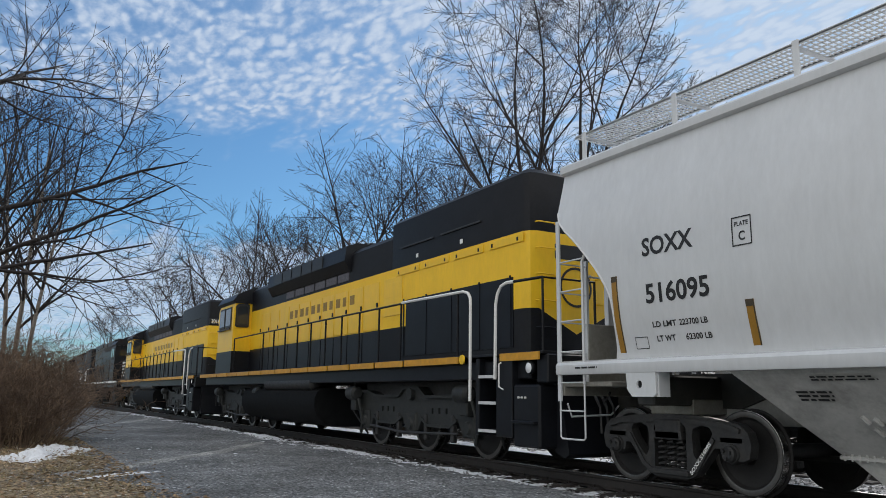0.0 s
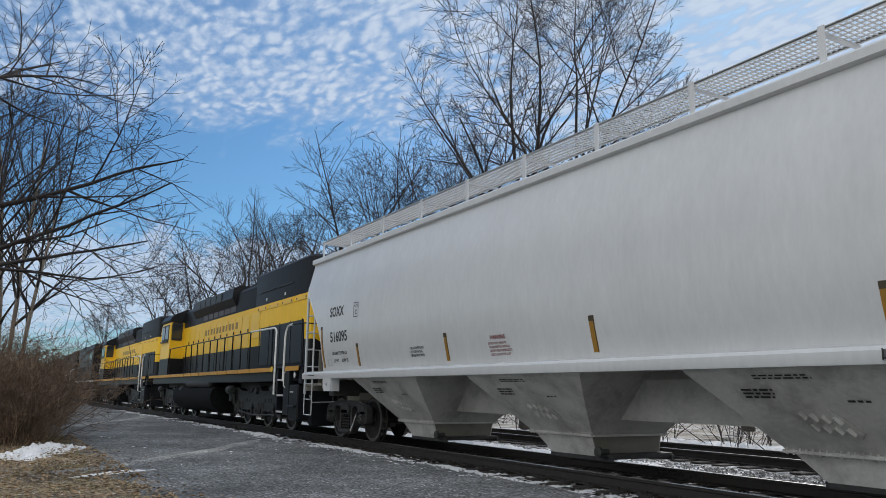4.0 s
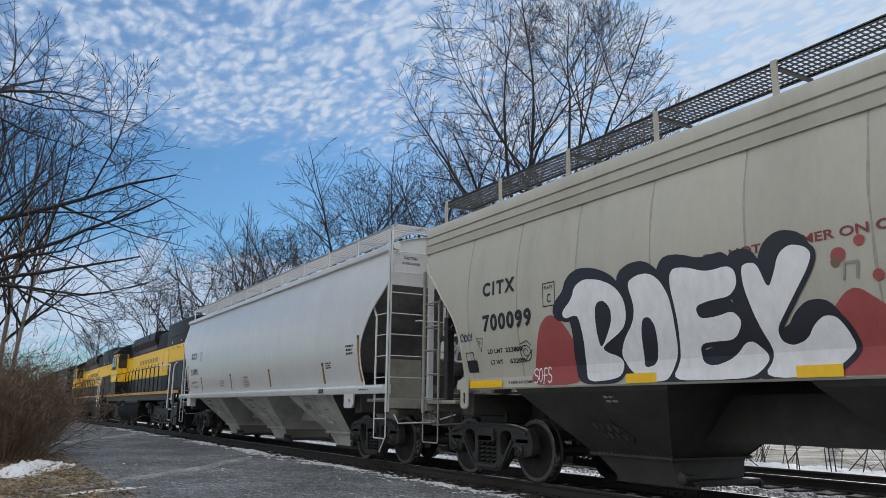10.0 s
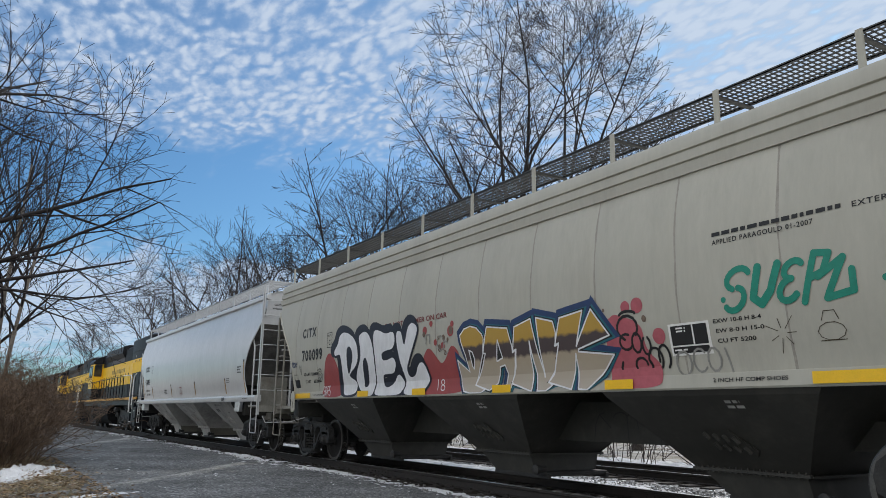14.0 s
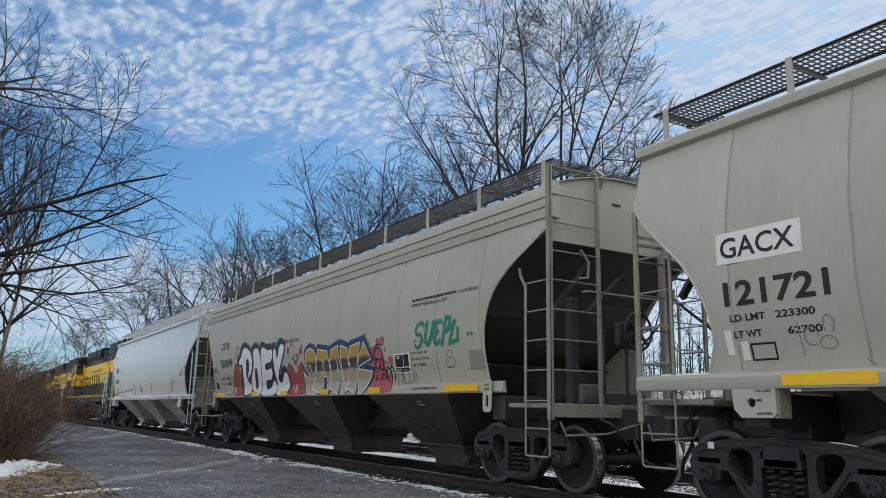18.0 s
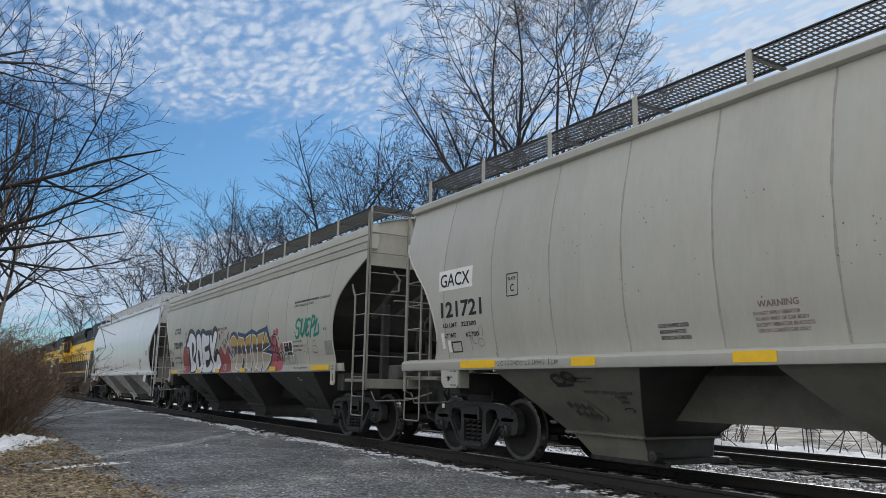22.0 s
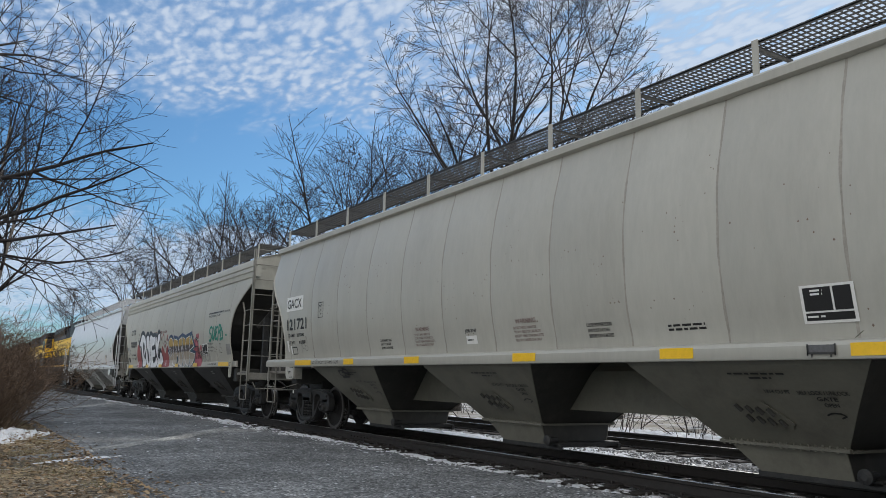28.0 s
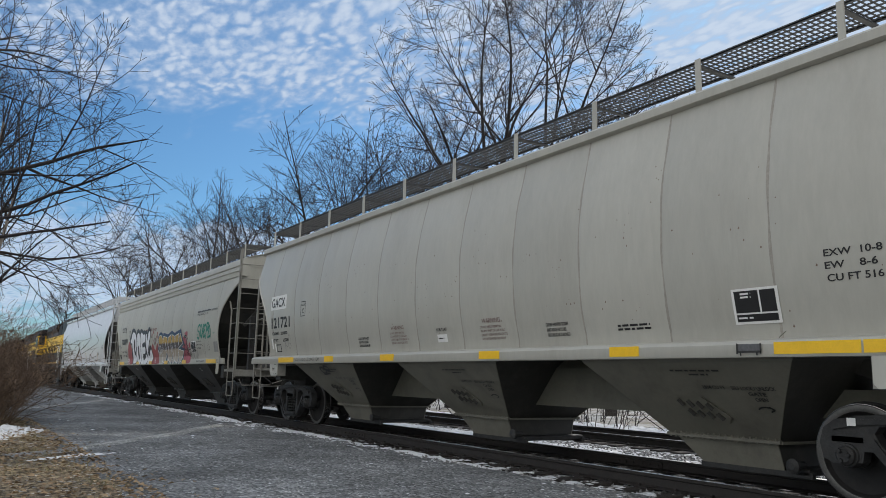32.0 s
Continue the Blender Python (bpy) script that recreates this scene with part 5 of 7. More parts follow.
                part("filter_grille", Shape().box(x, x + 0.68, *sorted((-0.95 * sgn, -0.925 * sgn)), 3.70, 3.98, 0.006), GRILLE, car, "dusty grey filter grille")
    else:
        for i in range(5):
            part("nose_stripe", Shape().box(L + 0.93, L + 0.95, -0.95, 0.95, 1.95 + i * 0.20, 2.05 + i * 0.20), WHITE_PAINT, car, "white stripe")
            for sgn in (1, -1):
                part("nose_stripe", Shape().box(L + 0.95, c0, *sorted((-1.012 * sgn, -0.99 * sgn)), 1.95 + i * 0.20, 2.05 + i * 0.20), WHITE_PAINT, car, "white stripe")
        for y0 in (-1.2, 0.15):
            part("windshield", Shape().box(c0 - 0.02, c0 + 0.02, y0, y0 + 1.05, 3.25, 3.95), GLASS_DARK, car, "dark windshield")
    part("mu_cable", Shape().tube([(0.02, -0.3, 1.75), (0.3, -0.2, 1.45), (0.6, 0.0, 1.35)], 0.03, 6), INK, car, "", True)
    return car


# ---- bare trees and shrubs ----
def room(p, d, dome):
    """How far a shoot may run from p along d before it leaves the crown's rounded outline."""
    cz, rx, rz = dome
    o = Vector((p.x / rx, p.y / rx, (p.z - cz) / rz))
    v = Vector((d.x / rx, d.y / rx, d.z / rz))
    a, b, c = v.dot(v), o.dot(v), o.dot(o) - 1
    disc = b * b - a * c
    return (-b + math.sqrt(disc)) / a if disc > 0 else 0.0


def depth(p, dome):
    """0 at the middle of the crown, 1 at its outline."""
    return math.sqrt((p.x * p.x + p.y * p.y) / dome[1] ** 2 + ((p.z - dome[0]) / dome[2]) ** 2)


def bough(segs, rnd, p, d, length, r, rule, level=0):
    """A curved, tapering branch with side branches alternating along it, those again with theirs, down to twigs."""
    bare = length < rule["stop"]
    n = 2 if bare else max(4, min(12, int(length / rule["step"])))
    tip = max(rule["twig"], r * 0.22)
    drift = Vector((rnd.gauss(0, 1), rnd.gauss(0, 1), rnd.gauss(0, 0.6))) * (rule["wild"] * 0.55)
    turn = rnd.uniform(0, 6.28)
    base = r
    for i in range(n):
        d = (d + drift + Vector((rnd.gauss(0, 1), rnd.gauss(0, 1), rnd.gauss(0, 1))) * rule["wild"] + Vector((0, 0, rule["rise"]))).normalized()
        q = p + d * (length / n)
        r2 = base + (tip - base) * ((i + 1) / n) ** 0.85
        segs.append((p, q, r, r2, 1 if r > 0.05 else 2 if r > 0.02 else 3))
        p, r = q, r2
        u = (i + 1) / n
        if bare or u < rule["clear"] * (1.0 if level else 1.5) or (i < n - 1 and rnd.random() > rule["fill"] + (1 - rule["fill"]) * depth(p, rule["dome"]) ** 2):
            continue
        for _ in range(2 if i == n - 1 else 1):
            turn += math.pi + rnd.uniform(-0.75, 0.75)
            side_ = d.orthogonal().normalized()
            w = side_ * math.cos(turn) + d.cross(side_) * math.sin(turn)
            ang = radians(rnd.uniform(*rule["open"])) * (0.6 if i == n - 1 else 1.0)
            nd = (d * math.cos(ang) + w * math.sin(ang)).normalized()
            span = min(length * (0.30 + 0.55 * (1 - u)) * rnd.uniform(*rule["share"]), room(p, nd, rule["dome"]) * rnd.uniform(0.8, 1.15))
            if span > 0.10:
                bough(segs, rnd, p, nd, span, max(rule["twig"], min(r * 0.74, span * rule["stout"])), rule, level + 1)


def grow(seed, trunk, r0, limbs, first, tilt, lean=(0.0, 0.0), **rule):
    """Segments (p, q, rp, rq, level) of a bare deciduous tree: a trunk, and limbs that leave it between first and 1 of its
    height, tilted from upright by tilt (lowest, topmost, in degrees), each running out to the crown's outline."""
    rule = {**dict(step=0.34, wild=0.045, rise=0.008, twig=0.007, stop=0.5, clear=0.17, fill=0.60, stout=0.0165, share=(0.62, 1.12), open=(28, 54)), **rule}
    rnd = random.Random(seed)
    segs, pts = [], []
    n = max(4, int(trunk / 0.8))
    p, d = Vector((0, 0, -0.15)), Vector((lean[0], lean[1], 1)).normalized()
    for i in range(n):
        d = (d + Vector((rnd.gauss(0, 0.03), rnd.gauss(0, 0.03), 0.02))).normalized()
        q = p + d * (trunk / n)
        ra, rb = r0 * (1 - 0.6 * i / n), r0 * (1 - 0.6 * (i + 1) / n)
        segs.append((p, q, ra * (1.25 if i == 0 else 1), rb, 0))
        pts.append((q, rb))
        p = q
    turn = rnd.uniform(0, 6.28)
    for k in range(limbs):
        u = first + (1 - first) * (k + 0.5) / limbs if k < limbs - 1 else 1.0
        q, r = pts[min(n - 1, int(u * n))]
        a, e = turn + 2.4 * k + rnd.uniform(-0.35, 0.35), radians(tilt[0] + (tilt[1] - tilt[0]) * k / max(1, limbs - 1) + rnd.uniform(-6, 6))
        w = Vector((math.cos(a) * math.sin(e), math.sin(a) * math.sin(e), math.cos(e)))
        span = room(q, w, rule["dome"]) * rnd.uniform(0.88, 1.06)
        bough(segs, rnd, q, w, span, min(r * 0.8, span * rule["stout"] * rnd.uniform(0.9, 1.2)), rule)
    return segs


def seg_mesh(name, segs, mat, sides):
    """One mesh of tapered tubes."""
    n = len(segs)
    if not n:
        return None
    P = np.array([s[0][:] for s in segs])
    Q = np.array([s[1][:] for s in segs])
    R0, R1 = np.array([s[2] for s in segs]), np.array([s[3] for s in segs])
    D = Q - P
    D /= np.maximum(np.linalg.norm(D, axis=1, keepdims=True), 1e-6)
    ref = np.where(np.abs(D[:, 2:3]) < 0.9, np.array([[0, 0, 1.0]]), np.array([[1.0, 0, 0]]))
    S = np.cross(D, ref)
    S /= np.linalg.norm(S, axis=1, keepdims=True)
    U = np.cross(S, D)
    V = np.empty((n, 2, sides, 3))
    for k in range(sides):
        a = 2 * math.pi * k / sides
        o = S * math.cos(a) + U * math.sin(a)
        V[:, 0, k] = P - D * R0[:, None] * 0.3 + o * R0[:, None]
        V[:, 1, k] = Q + D * R1[:, None] * 0.3 + o * R1[:, None]
    base = (np.arange(n) * 2 * sides)[:, None, None]
    k = np.arange(sides)
    F = np.stack([k, (k + 1) % sides, (k + 1) % sides + sides, k + sides], -1)[None] + base
    me = bpy.data.meshes.new(name)
    me.vertices.add(n * 2 * sides)
    me.vertices.foreach_set("co", V.reshape(-1))
    nf = n * sides
    me.loops.add(nf * 4)
    me.loops.foreach_set("vertex_index", F.reshape(-1).astype(np.int32))
    me.polygons.add(nf)
    me.polygons.foreach_set("loop_start", np.arange(0, nf * 4, 4, dtype=np.int32))
    me.update(calc_edges=True)
    me.validate()
    me.materials.append(mat)
    return me


def join_meshes(name, meshes):
    """Several meshes as one."""
    bm = bmesh.new()
    for m in meshes:
        if m:
            bm.from_mesh(m)
    me = bpy.data.meshes.new(name)
    bm.to_mesh(me)
    bm.free()
    return me


def tree(name, label, at, segs, bark=None, twig=None, category="tree"):
    t = thing(name, label, category, at=at)
    stems, run_ = [], []
    for s in segs:
        if s[4] == 0:
            if run_ and (run_[-1][1] - s[0]).length > 1e-4:
                stems.append(run_)
                run_ = []
            run_.append(s)
    stems.append(run_)
    for r in stems:
        part("trunk", seg_mesh("trunk", r, bark or BARK, 8), None, t, "trunk")
    crown = join_meshes("crown", [seg_mesh("a", [s for s in segs if s[4] == 1], bark or BARK, 6), seg_mesh("b", [s for s in segs if s[4] == 2], bark or BARK, 4), seg_mesh("c", [s for s in segs if s[4] > 2], twig or TWIG, 3)])
    crown.materials.append(twig or TWIG)
    c = part("crown", crown, None, t, "bare branching crown")
    c["kind"] = "stuff"
    return t


def around(az, dist):
    """A place on the ground seen from the lot at an azimuth from the track's far end."""
    return EYE[0] - math.cos(radians(az)) * dist, EYE[1] + math.sin(radians(az)) * dist


def build_trees():
    made = {}

    def stand(key, segs, az, dist, turn, size, label, bark=None, twig=None):
        x, y = around(az, dist)
        m = pose(x, y, GROUND_Z, 0, 0, turn)
        if key in made:
            c = copy_thing(made[key], m)
        else:
            c = made[key] = tree("tree", label, m, segs(), bark, twig)
        c.scale = (size,) * 3
        return c

    row = "bare deciduous tree in the row behind the tracks"
    stand("tall", lambda: grow(11, 7.6, 0.26, 9, 0.50, (70, 8), dome=(11.4, 5.5, 6.4), stop=0.62), 36.4, 28, 20, 1.0, "tall bare tree with ascending limbs behind the tracks")
    stand("tall2", lambda: grow(17, 8.2, 0.24, 8, 0.55, (64, 6), dome=(12.0, 5.2, 6.3), stop=0.62), 40.4, 29, 70, 1.0, "tall slender bare tree with ascending limbs behind the tracks")
    mid1 = lambda: grow(23, 5.0, 0.19, 9, 0.40, (68, 8), dome=(7.2, 3.9, 4.7), twig=0.0072, stop=0.58, fill=0.55)
    mid2 = lambda: grow(31, 4.6, 0.18, 9, 0.40, (70, 8), dome=(6.8, 4.0, 4.6), twig=0.0072, stop=0.58, fill=0.55)
    far1 = lambda: grow(41, 6.4, 0.18, 8, 0.30, (60, 6), dome=(7.0, 3.8, 4.5), twig=0.014, stop=0.7)
    for key, f, az, dist, turn, size in (("mid1", mid1, 23.3, 36, 0, 1.18), ("mid2", mid2, 27.8, 37, 40, 1.26), ("mid2", mid2, 19.6, 42, 130, 1.08), ("mid1", mid1, 15.6, 50, 70, 1.20), ("mid2", mid2, 12.6, 54, 200, 1.10),
                                         ("mid1", mid1, 17.6, 47, 250, 1.02), ("mid2", mid2, 31.2, 36, 260, 1.24), ("far1", far1, 6.6, 98, 30, 0.95), ("far1", far1, 10.2, 66, 0, 0.95), ("mid2", mid2, 25.6, 41, 310, 1.22), ("mid2", mid2, 14.2, 52, 130, 1.05),
                                         ("mid1", mid1, 33.4, 37, 95, 1.20), ("mid1", mid1, 45.0, 33, 160, 1.14), ("mid2", mid2, 51.5, 32, 300, 1.15), ("mid1", mid1, 57, 34, 30, 1.1)):
        stand(key, f, az, dist, turn, size, row)
    edge = "bare spreading tree beside the gravel drive"
    stand("spread", lambda: grow(79, 7.8, 0.16, 16, 0.27, (80, 10), dome=(4.1, 4.5, 4.5), wild=0.065, rise=0.02, twig=0.0038, stop=0.38, step=0.25, fill=0.66, stout=0.0125), -7.6, 13.2, 30, 1.0, edge)
    pale = lambda: grow(63, 9.0, 0.085, 14, 0.3, (40, 8), dome=(6.0, 2.0, 5.0), stop=0.6)
    for az, dist, turn, size in ((0.9, 26, 0, 0.95), (1.6, 25, 90, 0.85), (-0.4, 24, 200, 0.9), (0.3, 28, 300, 1.0)):
        stand("pale", pale, az, dist, turn, size, "slender grey-barked tree in a clump by the drive", PALE_BARK, TWIG)
    stand("spread", None, -4.6, 20, 250, 1.0, edge)


def shrub(name, label, at, seed, height, radius, stems, mat, tangle=0.15, thin=0.0035):
    rnd = random.Random(seed)
    segs = []

    def shoot(p, d, length, r, level):
        n = 4 if level < 3 else 2
        for i in range(n):
            d = (d + Vector((rnd.gauss(0, tangle * (level + 1) / 2), rnd.gauss(0, tangle * (level + 1) / 2), rnd.gauss(0.0, tangle)))).normalized()
            q = p + d * (length / n)
            segs.append((p, q, r, max(thin, r * 0.8), level))
            p, r = q, max(thin, r * 0.8)
            if level < 3:
                for _ in range(2 if level < 2 else 1):
                    a = rnd.uniform(0, 6.28)
                    nd = (d + Vector((math.cos(a), math.sin(a), rnd.uniform(-0.2, 0.6))) * (0.65 + tangle)).normalized()
                    shoot(q, nd, length * rnd.uniform(0.3, 0.5), r * 0.6, level + 1)

    for k in range(stems):
        a, q = rnd.uniform(0, 6.28), radius * 0.6 * math.sqrt(rnd.random())
        d = Vector((math.cos(a) * 0.75 * q / radius, math.sin(a) * 0.75 * q / radius, 1)).normalized()
        shoot(Vector((math.cos(a) * q, math.sin(a) * q, -0.03)), d, height * rnd.uniform(0.6, 0.95), 0.011, 1)
    t = thing(name, label, "shrub", at=at)
    part("stem_mass", seg_mesh("stem_mass", [q for q in segs if q[4] == 1], mat, 4), None, t, "upright woody stems")["kind"] = "stuff"
    part("twig_mass", seg_mesh("twig_mass", [q for q in segs if q[4] > 1], mat, 3), None, t, "dense bare twigs")["kind"] = "stuff"
    return t


def build_shrubs():
    a = shrub("shrub", "dense bare olive-brown shrub at the edge of the drive", pose(-19.0, -7.6, GROUND_Z), 5, 2.15, 1.5, 110, BUSH_TWIG, 0.26, 0.0042)
    for x, y, turn, size in ((-21.8, -7.5, 80, 1.0), (-24.5, -7.5, 150, 1.05), (-20.2, -8.8, 220, 1.1), (-23.0, -9.0, 300, 1.1), (-27.5, -7.5, 30, 1.05), (-31, -7.6, 100, 1.1), (-26, -9.0, 10, 1.2), (-35, -7.7, 200, 1.1)):
        c = copy_thing(a, pose(x, y, GROUND_Z, 0, 0, turn))
        c.scale = (size,) * 3
    b = shrub("shrub", "bare tangled shrub on the snowy bank behind the tracks", pose(-14, 9.0, GROUND_Z), 8, 2.6, 1.6, 10, BRANCH, 0.34)
    rnd = random.Random(4)
    for i in range(64):
        c = copy_thing(b, pose(-62 + i * 1.12 + rnd.uniform(-0.8, 0.8), rnd.uniform(7.6, 10.5), GROUND_Z, 0, 0, rnd.uniform(0, 360)))
        c.scale = (rnd.uniform(0.7, 1.35),) * 3


def build_far_woods():
    """A strip of distant winter woods, too many stems to count."""
    rnd = random.Random(9)
    segs = []
    for i in range(1250):
        x, y = (rnd.uniform(-330, 160), rnd.uniform(70, 105)) if i < 900 else (rnd.uniform(-330, -230), rnd.uniform(-90, 75))
        z = GROUND_Z - 0.06 + min(9.0, (y - 30) * 0.10)
        h = rnd.uniform(6, 11)
        p = Vector((x, y, z))
        segs.append((p, p + Vector((rnd.gauss(0, 0.4), 0, h)), 0.12, 0.03, 0))
        for k in range(14):
            u = rnd.uniform(0.25, 1)
            q = p + Vector((0, 0, h * u))
            a = rnd.uniform(0, 6.28)
            segs.append((q, q + Vector((math.cos(a) * 1.5, math.sin(a) * 1.5, 1.6)) * (1.25 - u), 0.04, 0.015, 1))
    ob = new("far_woods", seg_mesh("far_woods", segs, TWIG, 3))
    tagged(ob, "distant bare winter woods on a low rise", "woods", kind="stuff")


def build_snow():
    """Melting snow: a bank by the shrubs, a line on the drive, and broken bits along the tie ends."""
    def put(name, label, *a):
        ob = new(name, snow_patch(name, *a, label).mesh(name, SNOW, True, fix=False))
        return tagged(ob, label, "snow", "snow patches")

    put("snow_patch", "melting snow bank at the foot of the shrubs", -17.4, -6.8, 1.5, 0.62, GROUND_Z + 0.01, 0.14, 1)
    put("snow_patch", "melting snow bank at the foot of the shrubs", -15.9, -7.4, 1.5, 0.6, GROUND_Z + 0.01, 0.13, 2)
    put("snow_patch", "long patch of grey snow beside the rail", -15.6, -1.55, 2.9, 0.42, GROUND_Z - 0.012, 0.05, 5)
    put("snow_patch", "long patch of grey snow beside the rail", -21.6, -1.5, 2.2, 0.42, GROUND_Z - 0.012, 0.06, 6)
    put("snow_patch", "small patch of grey snow beside the rail", -26.5, -1.45, 1.8, 0.34, GROUND_Z - 0.012, 0.06, 7)
    put("snow_patch", "small patch of grey snow beside the rail", -10.6, -1.55, 1.7, 0.28, GROUND_Z - 0.004, 0.04, 8)
    put("snow_patch", "wide snow between the two tracks", -22, 2.4, 14, 0.75, GROUND_Z - 0.03, 0.05, 9)
    put("snow_patch", "wide snow between the two tracks", -52, 2.4, 16, 0.8, GROUND_Z - 0.03, 0.05, 10)
    for x, half, seed in ((-14, 12, 31), (-37, 12, 32), (-60, 12, 33), (6, 8, 34)):
        put("snow_patch", "wide snow bank behind the second track", x, 8.3, half, 1.5, GROUND_Z - 0.06, 0.10, seed)
    for x, y, half, turn, seed in ((-12.1, -6.35, 0.85, 33, 11),):
        streak = put("snow_patch", "thin broken streak of snow across the gravel drive", 0, 0, 0.10, half, GROUND_Z + 0.017, 0.03, seed)
        streak.location, streak.rotation_euler = (x, y, 0), (0, 0, radians(turn))
    # pale strips of finer gravel laid across the drive
    for name_, way, wide in (("pale_streak", ((-12.3, -7.15), (-13.2, -6.2), (-14.6, -5.1), (-16.4, -3.7), (-18.5, -2.4)), 0.17), ("pale_streak", ((-26.0, -6.2), (-29.5, -4.8), (-33.5, -2.9), (-37.0, -1.7)), 0.22)):
        path = [Vector(way[i]) + (Vector(way[i + 1]) - Vector(way[i])) * u / 12 for i in range(len(way) - 1) for u in range(12)] + [Vector(way[-1])]
        rows = []
        for i, q in enumerate(path):
            d = (path[min(i + 1, len(path) - 1)] - path[max(i - 1, 0)]).normalized()
            k = Vector((-d.y, d.x))
            a, b = (wide * (1 + 0.8 * noise.noise((q.x * 2.1, q.y * 2.1, e))) for e in (1.0, 7.0))
            rows.append([(*(q + k * a), GROUND_Z + 0.002), (*(q + k * a * 0.5), GROUND_Z + 0.034), (*q, GROUND_Z + 0.036), (*(q - k * b * 0.5), GROUND_Z + 0.034), (*(q - k * b), GROUND_Z + 0.002)])
        structure(name_, Shape().grid(rows), PALE_GRAVEL, "pale streak across the gravel drive")
    rnd = random.Random(21)
    s = Shape()
    for i in range(1500):
        near = rnd.random() < 0.92
        x = -3 - 45 * rnd.random() ** 1.4 if near else -rnd.uniform(5, 26)
        if near:
            x = round(x / 0.53) * 0.53 + 0.23 + rnd.gauss(0, 0.07)
        y = -1.55 + rnd.gauss(0, 0.17) if near else -rnd.uniform(1.9, 6.0)
        l, w = rnd.uniform(0.04, 0.17) * rnd.choice((0.5, 1, 1.3)), rnd.uniform(0.03, 0.12)
        near_by = min(1.0, 0.30 - x / 26)
        l, w = (l * near_by, w * near_by) if near else (l * 0.45, w * 0.45)
        n = 7
        rim = [(x + l * math.cos(6.283 * k / n) * rnd.uniform(0.6, 1.2), y + w * math.sin(6.283 * k / n) * rnd.uniform(0.6, 1.2)) for k in range(n)]
        z = GROUND_Z + 0.005
        s.add([(a, b, z) for a, b in rim] + [(x, y, z + rnd.uniform(0.006, 0.016))], [(k, (k + 1) % n, n) for k in range(n)])
    tagged(new("snow_bits", s.mesh("snow_bits", SNOW, True, fix=False)), "scattered bits of snow and ice along the track's edge", "snow", kind="stuff")
    # litter and straw on the verge
    s = Shape()
    for i in range(6000):
        x, y = -4 - 18 * rnd.random() ** 1.3, -6.1 - 3.2 * rnd.random() ** 1.4 + 0.3 * rnd.gauss(0, 1) * (rnd.random() < 0.25)
        l, a, w = rnd.uniform(0.02, 0.05), rnd.uniform(0, 6.28), rnd.uniform(0.3, 0.7)
        c, d = math.cos(a) * l, math.sin(a) * l
        z = GROUND_Z + 0.02 + rnd.uniform(0, 0.02)
        s.add([(x - c, y - d, z), (x + d * w, y - c * w, z + rnd.uniform(0.005, 0.03)), (x + c, y + d, z + rnd.uniform(0, 0.02)), (x - d * w, y + c * w, z + rnd.uniform(0.0, 0.02))], [(0, 1, 2), (0, 2, 3)])
    tagged(new("leaf_litter", s.mesh("leaf_litter", LEAF, False, fix=False)), "scattered fallen brown leaves on the verge", "leaves", kind="stuff")
    s = Shape()
    for i in range(9000):
        x, y = -4 - 18 * rnd.random() ** 1.3, -6.35 - 3.0 * rnd.random() ** 1.2
        if noise.noise((x * 0.9, y * 1.2, 4)) < -0.05:
            continue
        h, a = rnd.uniform(0.03, 0.11), rnd.uniform(0, 6.28)
        c, d = math.cos(a) * 0.004, math.sin(a) * 0.004
        e, f = rnd.gauss(0, 0.06), rnd.gauss(0, 0.06)
        s.add([(x - c, y - d, GROUND_Z - 0.01), (x + c, y + d, GROUND_Z - 0.01), (x + e, y + f, GROUND_Z + h)], [(0, 1, 2)])
    tagged(new("dry_grass", s.mesh("dry_grass", BLADE, False, fix=False)), "short dry straw-coloured grass on the verge", "grass", kind="stuff")
    # loose stones
    s = Shape()
    for i in range(9000):
        u = rnd.random()
        x = -3 - 26 * rnd.random() ** 1.5
        y = rnd.uniform(-1.75, 3.2) if u < 0.85 else rnd.uniform(-6.2, -1.8)
        r = rnd.uniform(0.015, 0.035) if u < 0.85 else rnd.uniform(0.008, 0.018)
        if abs(abs(y) - 0.7535) < 0.10:
            continue
        z = GROUND_Z - 0.04 if y > -1.6 else GROUND_Z + 0.015
        q = [Vector((rnd.uniform(-1, 1), rnd.uniform(-1, 1), rnd.uniform(-0.3, 1))).normalized() * r * rnd.uniform(0.7, 1.2) for _ in range(3)]
        s.add([(x + r, y, z), (x, y + r, z), (x - r, y, z), (x, y - r * 0.8, z), (x + q[0].x * 0.5, y + q[0].y * 0.5, z + r * rnd.uniform(0.7, 1.3)), (x + q[1].x * 0.7, y + q[1].y * 0.7, z + r * rnd.uniform(0.5, 1.1))],
              [(0, 1, 4), (1, 2, 4), (2, 3, 5), (3, 0, 5), (2, 5, 4), (0, 4, 5)])
    tagged(new("loose_stones", s.mesh("loose_stones", STONE, False, fix=False)), "loose grey ballast stones between the rails", "stones", kind="stuff")


# ---- lettering, reflectors and graffiti on the cars ----
def on_side(x, z, lift):
    return (x, -(side_y(z) + lift), z)


